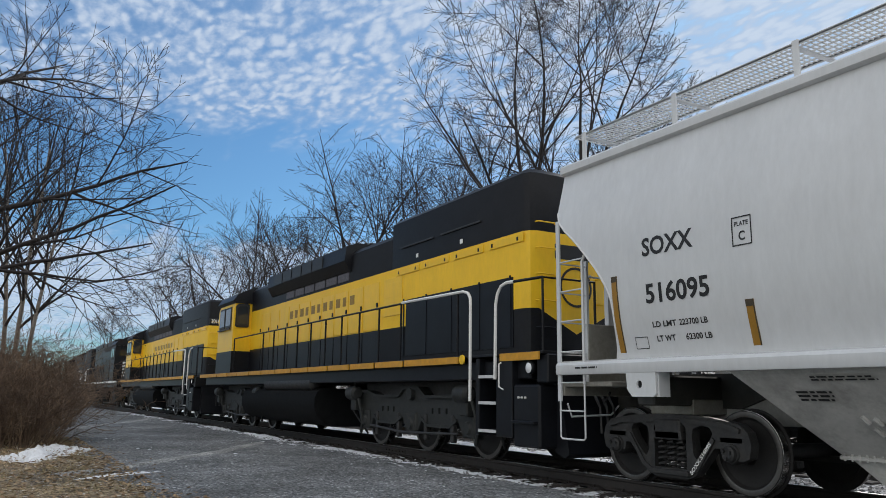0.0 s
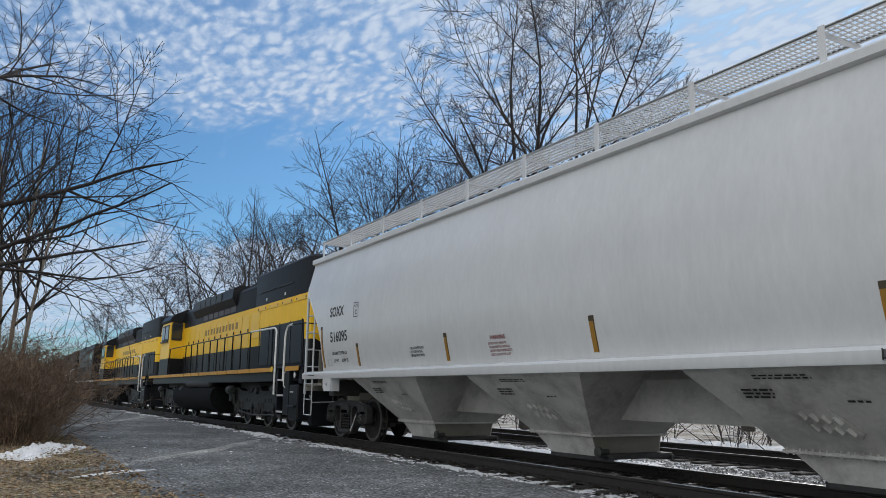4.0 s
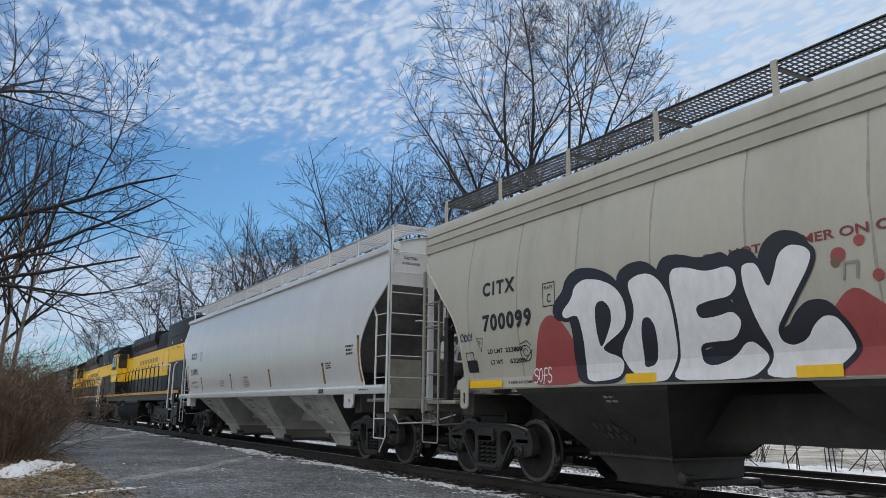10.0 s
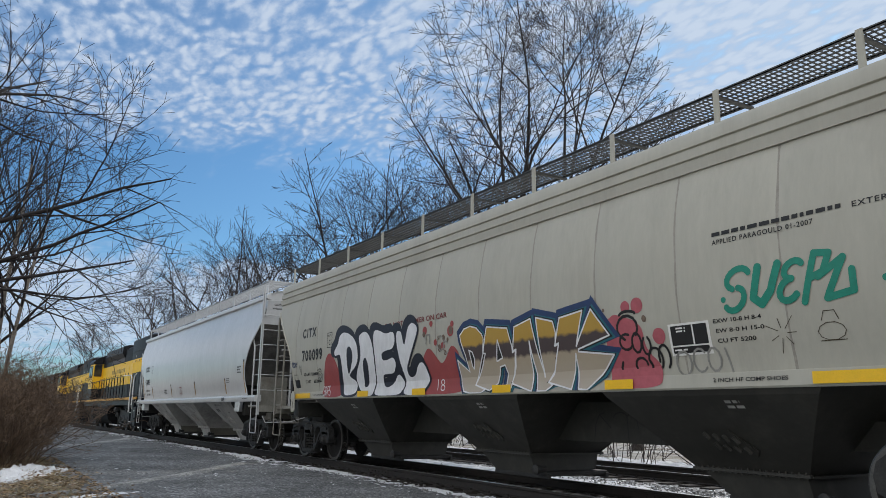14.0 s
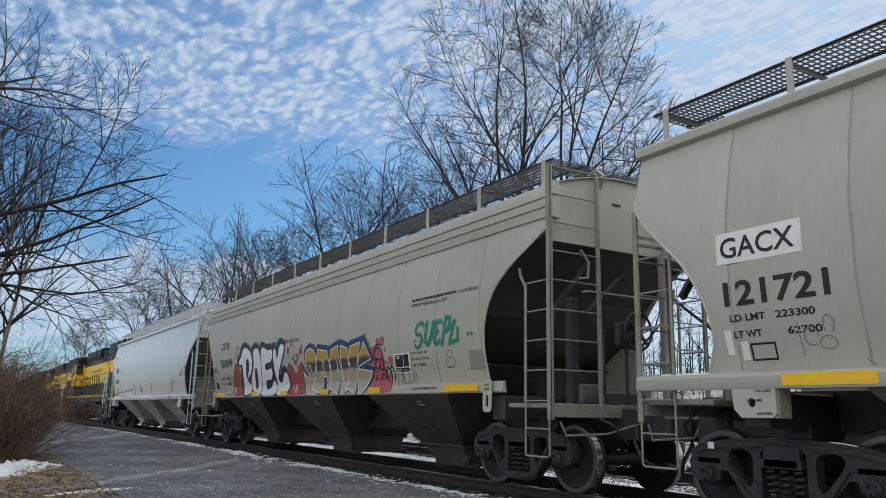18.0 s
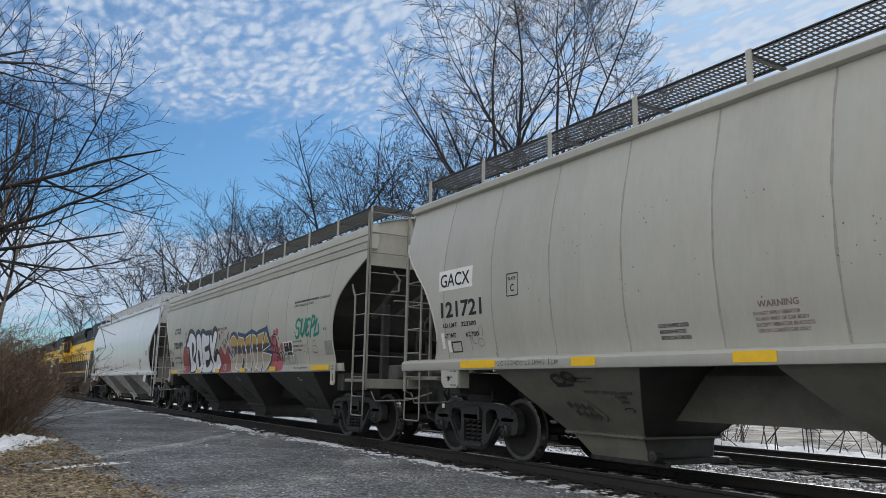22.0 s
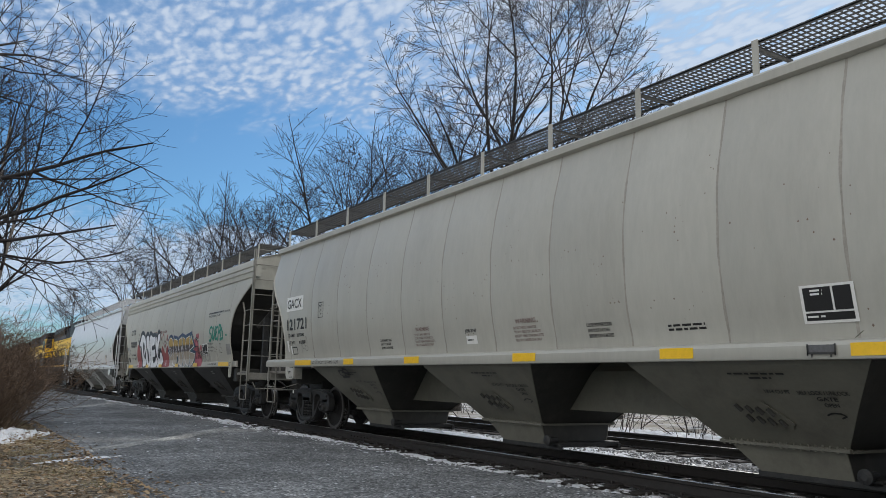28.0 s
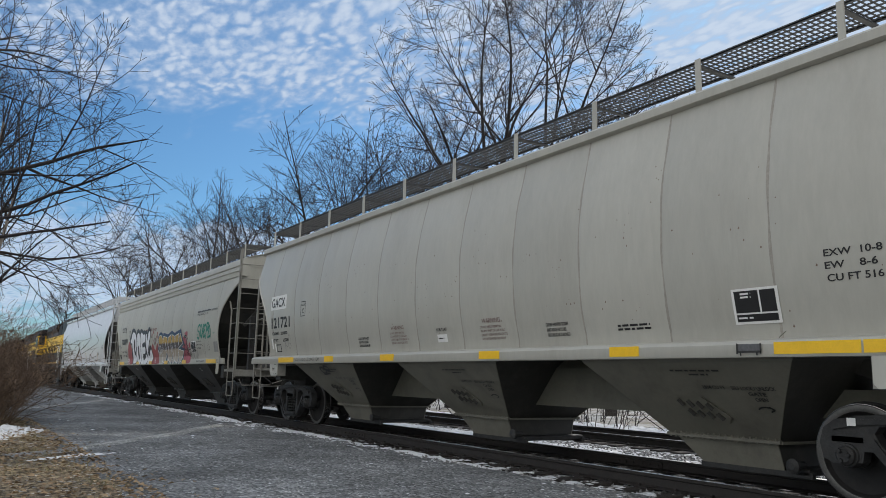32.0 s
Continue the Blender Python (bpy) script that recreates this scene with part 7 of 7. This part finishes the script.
    Ee = [(-2.87, 2.52), (-2.81, 2.59), (-2.63, 2.57), (-2.37, 2.48), (-2.11, 2.51), (-2.02, 2.44), (-2.01, 2.3), (-2.11, 2.19), (-2.36, 2.18), (-2.56, 2.14), (-2.52, 2), (-2.28, 2.01), (-2.1, 2.05), (-2.0, 1.93), (-2.12, 1.76), (-2.34, 1.76), (-2.57, 1.75), (-2.58, 1.56), (-2.43, 1.51), (-2.18, 1.58), (-1.96, 1.77), (-1.76, 1.58), (-1.84, 1.47), (-1.98, 1.38), (-2.41, 1.37), (-3.0, 1.38), (-2.86, 1.6), (-2.81, 1.93), (-2.83, 2.17), (-2.87, 2.38)]
    Ll = [(-1.95, 2.47), (-1.87, 2.5), (-1.76, 2.47), (-1.67, 2.2), (-1.59, 2.35), (-1.53, 2.53), (-1.41, 2.6), (-1.26, 2.56), (-1.19, 2.48), (-1.24, 2.35), (-1.39, 2.15), (-1.52, 1.98), (-1.64, 1.83), (-1.62, 1.71), (-1.51, 1.66), (-1.35, 1.71), (-1.26, 1.84), (-1.15, 1.91), (-1.04, 1.89), (-0.96, 1.77), (-0.91, 1.61), (-1.0, 1.52), (-1.14, 1.42), (-1.15, 1.37), (-1.87, 1.37), (-1.70, 1.59), (-1.84, 1.91), (-1.94, 2.26)]
    fat = [([rounded(B), rounded(Bh)], B), ([rounded(O), rounded(Oh)], O), ([rounded(Ee)], Ee), ([rounded(Ll)], Ll)]
    for i, (loops, raw) in enumerate(fat):
        fill(car, "graffiti_shadow", [widened(rounded(raw), 0.095, -0.10, 0.065)], NAVY_SPRAY, 0.0070 + i * 0.0004, "black graffiti outline", True)
        fill(car, "graffiti_shadow", [widened(rounded(raw), 0.05)], NAVY_SPRAY, 0.0088 + i * 0.0003, "", True)
    for i, (loops, raw) in enumerate(fat):
        fill(car, "letter_edge", [widened(loops[0], 0.028)], NAVY_SPRAY, 0.0105 + i * 0.0006, "", True)
        fill(car, "graffiti_letter", loops, WHITE_SPRAY, 0.0112 + i * 0.0006, "white sprayed graffiti letter")
    # four angular letters, gold with a dark band
    D = [(0.13, 2.25), (0.25, 2.34), (0.42, 2.37), (0.59, 2.33), (0.72, 2.23), (0.76, 2.16), (0.71, 1.93), (0.43, 1.49), (0.68, 1.42), (0.57, 1.37), (0.29, 1.37), (0.11, 1.4), (0.05, 1.52), (0.01, 1.88), (0.3, 1.69), (0.25, 1.93), (0.15, 2.14)]
    Dh = [(0.35, 2.01), (0.44, 1.98), (0.48, 1.87), (0.43, 1.73), (0.40, 1.76), (0.38, 1.9)]
    A = [(0.86, 2.32), (1.36, 2.26), (1.44, 2), (1.44, 1.91), (1.51, 1.95), (1.46, 1.75), (1.35, 1.5), (1.3, 1.38), (1.2, 1.42), (1.26, 1.63), (1.22, 1.75), (1.1, 1.73), (1.01, 1.5), (0.8, 1.4), (0.43, 1.49), (0.66, 1.75), (0.78, 1.94), (0.72, 1.94), (0.78, 2.11)]
    Ah = [(1.11, 2.11), (1.19, 1.85), (1.04, 1.81)]
    N = [(1.53, 2.26), (1.9, 2.34), (2.03, 1.74), (2.07, 1.55), (2.02, 2.34), (2.36, 2.26), (2.4, 2.11), (2.37, 1.95), (2.44, 1.97), (2.32, 1.67), (2.15, 1.49), (2.22, 1.44), (2.09, 1.37), (1.91, 1.37), (1.91, 1.57), (1.84, 2.04), (1.83, 1.58), (1.79, 1.37), (1.37, 1.48), (1.35, 1.51), (1.47, 1.72), (1.53, 1.95), (1.45, 1.93)]
    K = [(2.5, 2.29), (2.94, 2.34), (2.77, 1.91), (3.09, 2.34), (3.37, 2.0), (2.80, 1.87), (2.80, 1.84), (3.40, 1.77), (3.16, 1.55), (2.89, 1.37), (2.73, 1.38), (2.74, 1.82), (2.60, 1.38), (2.14, 1.48), (2.26, 1.58), (2.44, 1.96), (2.36, 1.94)]
    sharp = [[D, Dh], [A, Ah], [N], [K]]
    for i, loops in enumerate(sharp):
        fill(car, "graffiti_outline", [widened(loops[0], 0.088, 0.01, 0.03)], BLUE_SPRAY, 0.0070 + i * 0.0004, "dark blue graffiti outline", True)
        fill(car, "graffiti_outline", [widened(loops[0], 0.045, 0.02, -0.005)], TEAL_SPRAY, 0.0088 + i * 0.0004, "teal graffiti edge", True)
    for i, loops in enumerate(sharp):
        fill(car, "letter_edge", [widened(loops[0], 0.028)], INK, 0.0105 + i * 0.0008, "", True)
        fill(car, "graffiti_letter", loops, GOLD_SPRAY, 0.0114 + i * 0.0008, "gold and brown sprayed graffiti letter")
        strokes(car, "letter_edge", [(r + r[:1], 0.022) for r in loops], WHITE_SPRAY, 0.0118 + i * 0.0008, place=above_sill)
    # thin green tag
    tag = [(arc(5.05, 2.36, 0.14, 0.10, 30, 250), 0.06), (arc(5.06, 2.16, 0.12, 0.11, 80, -140), 0.06), ([(5.28, 2.44), (5.30, 2.15), (5.42, 2.08), (5.50, 2.20), (5.52, 2.44)], 0.075), (arc(5.72, 2.36, 0.10, 0.08, 40, 270), 0.06), (arc(5.72, 2.18, 0.11, 0.10, 90, 330), 0.06),
           ([(5.92, 2.05), (5.92, 2.48), (6.08, 2.46), (6.06, 2.30), (5.94, 2.26)], 0.06), ([(6.02, 2.26), (6.24, 2.40), (6.16, 2.06), (6.42, 2.10), (6.36, 2.28)], 0.06)]
    tag = [([(5.05 + (x - 4.91) * 0.90 + 0.32 * (z - 2.25), z + 0.05) for x, z in pts], w * 1.1) for pts, w in tag]
    strokes(car, "green_tag", tag, GREEN_SPRAY, 0.006, "green sprayed tag")
    for x in (6.64, 6.74, 5.02):
        blob(car, "paint_dot", x, 2.22 if x > 5 else 2.0, 0.03, 0.03, GREEN_SPRAY, 0.005, 3, 0.05)
    patch(car, "buffed_patch", 6.62, 7.02, 1.68, 1.97, GREY_SPRAY, 0.004, "dull painted-over patch")
    sketch = [([(5.62 + 0.05 * math.cos(a * 0.9), 1.84 + 0.05 * math.sin(a * 0.9)), (5.62 + (0.14 + 0.05 * (a % 2)) * math.cos(a * 0.9), 1.84 + (0.14 + 0.05 * (a % 2)) * math.sin(a * 0.9))], 0.009) for a in range(7)] + [(arc(6.10, 1.82, 0.13, 0.08, 0, 360), 0.009), ([(5.98, 1.74), (6.22, 1.74)], 0.009), ([(6.02, 1.92), (6.05, 2.0), (6.15, 2.0), (6.18, 1.92)], 0.009)]
    strokes(car, "marker_sketch", [(p_, 0.007) for p_, w in sketch], TAPE_DARK, 0.005, "thin marker drawing")
    for k, (pts) in enumerate((arc(-5.30, 1.55, 0.07, 0.05, 30, 250) + arc(-5.31, 1.46, 0.07, 0.05, 80, -140), arc(-5.15, 1.51, 0.06, 0.09, 0, 360), [(-5.04, 1.40), (-5.02, 1.60), (-4.92, 1.60)], [(-5.05, 1.50), (-4.94, 1.51)], arc(-4.84, 1.56, 0.05, 0.05, 30, 250) + arc(-4.84, 1.46, 0.06, 0.05, 80, -140), arc(-0.52, 1.56, 0.05, 0.04, 0, 360), arc(-0.52, 1.47, 0.06, 0.045, 0, 360), [(-0.66, 1.60), (-0.68, 1.44)])):
        if k < 5:
            pts = [(-5.42 + (a + 5.37) * 0.62, b) for a, b in pts]
        strokes(car, "white_tag", [(pts, 0.018)], WHITE_SPRAY, 0.0065, "small white tag", place=above_sill)
    doodle = [([(1.67, 0.72), (1.70, 0.95), (1.78, 1.08), (1.86, 1.10)], 0.018), ([(1.80, 1.06), (2.00, 0.90)], 0.018), (arc(2.19, 1.04, 0.13, 0.07, 180, 20) + [(2.34, 0.72)], 0.018), (arc(2.40, 1.03, 0.09, 0.06, 160, 10) + [(2.52, 0.90)], 0.018), (arc(2.72, 0.96, 0.19, 0.08, 110, 0) + [(2.91, 0.74)], 0.018)]
    strokes(car, "marker_sketch", doodle, INK, 0.0, "thin marker drawing on the centre sill", place=lambda x, z, l: (x, -0.304 - l, z))
    for w, z in (("LIFT", 1.43), ("HERE", 1.37)):
        stencil(car, w, 7.04, z, 0.028, width=0.12, place=lambda x, z, l: (x, -1.576, z))
    for c in (-4.5, 0.0, 4.5):
        small_print(car, c + 0.3, c + 0.5, 1.2, 2, UNDER_GREY, 0.05, 9, on_bay)


def grey_car(car):
    for x in (-7.01, 7.01):
        patch(car, "frame_label", x - 0.86, x - 0.78, 0.72, 0.79, WHITE_PAINT, 0.0, "small white label on the truck", lambda a, z, l: (a, -1.112, z))
    for w, z, x in (("LIFT HERE", 1.20, -6.98), ("PULL HERE", 1.29, -6.88), ("JACK HERE", 1.08, -6.88)):
        stencil(car, w, x, z, 0.022, width=0.17, place=lambda a, b, l: (a, -1.604, b))
    patch(car, "white_panel", -7.22, -6.28, 2.56, 2.88, WHITE_PAINT, 0.003, "white panel behind the reporting mark")
    stencil(car, "GACX", -7.17, 2.62, 0.20, width=0.82, lift=0.007, bold=0.003)
    stencil(car, "121721", -7.17, 2.14, 0.23, width=1.12)
    stencil(car, "LD LMT", -7.13, 1.98, 0.065, width=0.40)
    stencil(car, "223300", -6.62, 1.98, 0.065, width=0.40)
    stencil(car, "LT WT", -7.11, 1.82, 0.065, width=0.32)
    stencil(car, "62700", -6.52, 1.82, 0.065, width=0.34)
    frame_box(car, -5.42, -5.18, 2.33, 2.64)
    stencil(car, "PLATE", -5.39, 2.55, 0.04, width=0.17)
    stencil(car, "C", -5.34, 2.39, 0.10, width=0.08)
    frame_box(car, -6.94, -6.68, 1.60, 1.75, 0.02)
    patch(car, "paper_label", -7.22, -7.14, 1.66, 1.90, WHITE_PAINT, 0.004)
    patch(car, "paper_label", -7.05, -6.97, 1.60, 1.78, WHITE_PAINT, 0.004)
    for a, b in ((-6.58, -5.70), (-4.10, -3.68), (-1.76, -1.28), (1.18, 1.66), (3.73, 4.17), (5.80, 6.60), (6.62, 7.1)):
        patch(car, "reflector", a, b, 1.345, 1.455, YELLOW_TAPE, 0.003, "yellow reflective strip", on_sill)
    rnd = random.Random(3)
    mk = []
    x = -5.62
    for i in range(17):
        w, h = rnd.uniform(0.040, 0.062), rnd.uniform(0.05, 0.066) * (1.5 if i in (3, 13, 15) else 1)
        form = (arc(x + w / 2, 1.37 + h / 2, w / 2, h / 2, 20, 340, 8), [(x, 1.37), (x, 1.37 + h), (x + w / 2, 1.37 + h * 0.4), (x + w, 1.37 + h), (x + w, 1.37)],
                [(x, 1.37 + h), (x + w * 0.2, 1.37), (x + w, 1.38)], [(x + w * 0.5, 1.37 + h * 1.2), (x + w * 0.45, 1.37), (x + w, 1.39)])[rnd.randrange(4)]
        mk.append((form, 0.007))
        x += w + 0.018 + (0.035 if i in (7, 13) else 0)
    strokes(car, "marker_scrawl", mk, INK, 0.003, "illegible marker scrawl", place=on_sill)
    sc = [(arc(-6.30, 1.78, 0.07, 0.08, 0, 300), 0.012), (arc(-6.15, 1.72, 0.08, 0.06, 0, 360), 0.012), (arc(-6.12, 1.88, 0.05, 0.08, -60, 220), 0.012), ([(-6.42, 1.92), (-6.40, 1.62)], 0.012)]
    strokes(car, "pencil_tag", sc, GREY_SPRAY, 0.005, "faint grey tag")
    strokes(car, "black_tag", [(arc(-4.62, 1.18, 0.12, 0.06, 0, 330), 0.035), (arc(-4.40, 1.22, 0.10, 0.05, 60, 400), 0.035), ([(-4.72, 1.10), (-4.4, 1.12)], 0.03)], INK, 0.006, "black sprayed tag", place=on_bay)
    notice_panel(car, 5.34, 5.84, 1.64, 1.98)
    card_holder(car, 5.42, 5.67)
    stencil(car, "EXW  10-8    H  8-6", 6.32, 2.19, 0.06, width=0.92, bold=0.005)
    stencil(car, "EW    8-6    H 15-0", 6.32, 2.08, 0.06, width=0.92, bold=0.005)
    stencil(car, "CU FT 5161", 6.33, 1.97, 0.06, width=0.52, bold=0.005)
    for x, z in ((-1.52, 1.87), (1.14, 1.86)):
        vibrator_notice(car, x - 0.03, z, 0.60, FADED_RED)
    stencil(car, "JOB 3147", -0.06, 1.79, 0.045, width=0.30)
    patch(car, "paper_label", -0.05, 0.22, 1.62, 1.74, WHITE_PAINT, 0.003, "white paper label")
    small_print(car, -0.02, 0.19, 1.67, 1, INK, 0.03, 2, lambda x, z, l: on_side(x, z, 0.007))
    hopper_notice(car, -2.76, 1.74, 0.42)
    hopper_notice(car, 2.54, 1.75, 0.42)
    for x0, x1, z, r in ((3.78, 4.36, 1.69, 2),):
        small_print(car, x0, x1, z, r, INK, 0.042, int(x0 * 10))
    specks = random.Random(12)
    s = Shape()
    spots = [(specks.uniform(-5, 8), specks.uniform(1.75, 3.3)) for i in range(34)]
    for i in range(170):
        x, z = specks.choice(spots) if i % 3 else (specks.uniform(-5, 8), specks.uniform(1.7, 3.4))
        x, z = x + specks.gauss(0, 0.07), min(3.5, max(1.6, z + specks.gauss(0, 0.09)))
        w = specks.uniform(0.004, 0.012)
        s.add([on_side(x - w, z, 0.003), on_side(x, z - w, 0.003), on_side(x + w, z, 0.003), on_side(x, z + w * 1.5, 0.003)], [(0, 1, 2, 3)])
    part("rust_specks", s, DUST_BROWN, car, "small rust chips")["kind"] = "stuff"
    for c in (-4.5, 0.0, 4.5):
        small_print(car, c - 0.10, c + 0.58, 1.19, 1, INK, 0.03, 7, on_bay)
        small_print(car, c + 0.12, c + 0.38, 1.15, 1, INK, 0.03, 8, on_bay)
        stencil(car, "1814 CU FT", c + 0.20, 1.015, 0.034, width=0.27, bold=0.006, place=on_bay)
        for text, x, z, w in (("SELF LOCK / UNLOCK", 0.66, 1.01, 0.50), ("GATE", 0.82, 0.955, 0.20), ("OPEN", 0.86, 0.90, 0.14)):
            if abs(x + w) < 1.2:
                stencil(car, text, c + x - 0.12, z, 0.034, width=w, bold=0.006, place=on_bay)
        strokes(car, "direction_arrow", [(arc(c + 0.80, 0.80, 0.10, 0.045, 30, 150, 6), 0.014), ([(c + 0.85, 0.845), (c + 0.89, 0.82), (c + 0.84, 0.80)], 0.014)], INK, 0.006, "small black curved arrow", place=on_bay)


NAVY_SPRAY = material("blue_black_spray_paint", (0.014, 0.016, 0.028), 0.5, vary=0.1, scale=3, grain=30)
WHITE_SPRAY = material("white_spray_paint", (0.74, 0.75, 0.78), 0.5, vary=0.07, scale=2.0, grain=14, streak=0.5)
DUST_BROWN = material("dusty_brown_spray", (0.17, 0.12, 0.09), 0.6, vary=0.15, scale=4, grain=30)
FADED_RED = material("faded_brown_red_stencil", (0.22, 0.15, 0.14), 0.55, vary=0.15, scale=3, grain=30)
DULL_RED = material("dull_dark_red_stencil", (0.20, 0.045, 0.045), 0.55, vary=0.15, scale=3, grain=30)
PINK_PAINT = material("pink_red_spray_paint", (0.42, 0.10, 0.125), 0.55, vary=0.12, scale=2, grain=14)
BLUE_SPRAY = material("dark_blue_spray_paint", (0.02, 0.045, 0.13), 0.5, vary=0.15, scale=3, grain=20)
TEAL_SPRAY = material("teal_spray_paint", (0.02, 0.13, 0.17), 0.5, vary=0.15, scale=3, grain=20)
GREEN_SPRAY = material("sea_green_spray_paint", (0.01, 0.24, 0.17), 0.5, vary=0.12, scale=4, grain=25)
GREY_SPRAY = material("thin_grey_spray", (0.27, 0.265, 0.25), 0.6, vary=0.15, scale=4, grain=25)
GOLD_SPRAY = material("gold_spray_paint", (0.47, 0.29, 0.045), 0.5, vary=0.1, scale=2.5, grain=18)


def band_gold():
    """Paler paint below, a brown band, gold above: three coats at different heights."""
    t = GOLD_SPRAY.node_tree
    tc = t.nodes.new("ShaderNodeTexCoord")
    sp = t.nodes.new("ShaderNodeSeparateXYZ")
    t.links.new(tc.outputs["Object"], sp.inputs[0])
    nz = t.nodes.new("ShaderNodeTexNoise")
    nz.inputs["Scale"].default_value = 9
    t.links.new(tc.outputs["Object"], nz.inputs["Vector"])
    ad = t.nodes.new("ShaderNodeMath")
    ad.operation = "MULTIPLY_ADD"
    t.links.new(nz.outputs["Fac"], ad.inputs[0])
    ad.inputs[1].default_value = 0.10
    t.links.new(sp.outputs[2], ad.inputs[2])
    mr = t.nodes.new("ShaderNodeMapRange")
    mr.inputs[1].default_value, mr.inputs[2].default_value = 1.4, 2.6
    t.links.new(ad.outputs[0], mr.inputs[0])
    cr = t.nodes.new("ShaderNodeValToRGB")
    e = cr.color_ramp.elements
    e[0].position, e[0].color = 0.0, (0.46, 0.41, 0.35, 1)
    e[1].position, e[1].color = 1.0, (0.47, 0.30, 0.06, 1)
    for p, c in ((0.40, (0.40, 0.33, 0.24, 1)), (0.44, (0.07, 0.05, 0.05, 1)), (0.58, (0.07, 0.05, 0.05, 1)), (0.62, (0.45, 0.28, 0.05, 1))):
        n = e.new(p)
        n.color = c
    t.links.new(mr.outputs[0], cr.inputs[0])
    t.links.new(cr.outputs[0], t.nodes["Principled BSDF"].inputs["Base Color"])


band_gold()


build_ground()
build_track("track_near", 0.0, 0.0, -220, 60, "railway track with rusty jointed rails the train runs on")
build_track("track_far", 4.75, 0.0, -220, 60, "second railway track behind the train")
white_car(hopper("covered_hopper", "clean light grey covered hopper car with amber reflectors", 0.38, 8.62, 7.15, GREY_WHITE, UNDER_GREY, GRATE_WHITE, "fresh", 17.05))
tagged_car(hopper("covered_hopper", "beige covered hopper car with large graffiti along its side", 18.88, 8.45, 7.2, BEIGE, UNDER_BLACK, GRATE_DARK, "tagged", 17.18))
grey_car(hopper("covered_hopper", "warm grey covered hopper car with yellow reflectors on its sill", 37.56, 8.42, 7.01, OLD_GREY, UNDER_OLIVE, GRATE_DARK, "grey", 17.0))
locomotive("locomotive", "yellow and black six-axle diesel locomotive coupled to the hoppers", -8.5, "yellow")
locomotive("locomotive", "yellow and black six-axle diesel locomotive in the middle", -29.9, "yellow", number="3018")
locomotive("locomotive", "black six-axle diesel locomotive with white nose stripes", -71.7, "black", back=True)
locomotive("locomotive", "black six-axle diesel locomotive at the head of the train", -72.9, "black")
build_trees()
build_shrubs()
build_far_woods()
build_snow()


def motions():
    """The train runs out to the far left and stops; its wheels roll."""
    times = [i * 0.5 for i in range(65)]
    facing = {}
    for car, x, turn in ROLLING:
        facing[car] = -1 if turn else 1
        walk(car, [(t, pose(x - run(t), 0, 0, 0, 0, turn)) for t in times])
    fine = [i * 0.25 for i in range(129)]
    for ax, x, r, car in TURNING:
        walk(ax, [(t, pose(x, 0, r, 0, -math.degrees(run(t) / r) * facing[car], 0)) for t in fine])



motions()
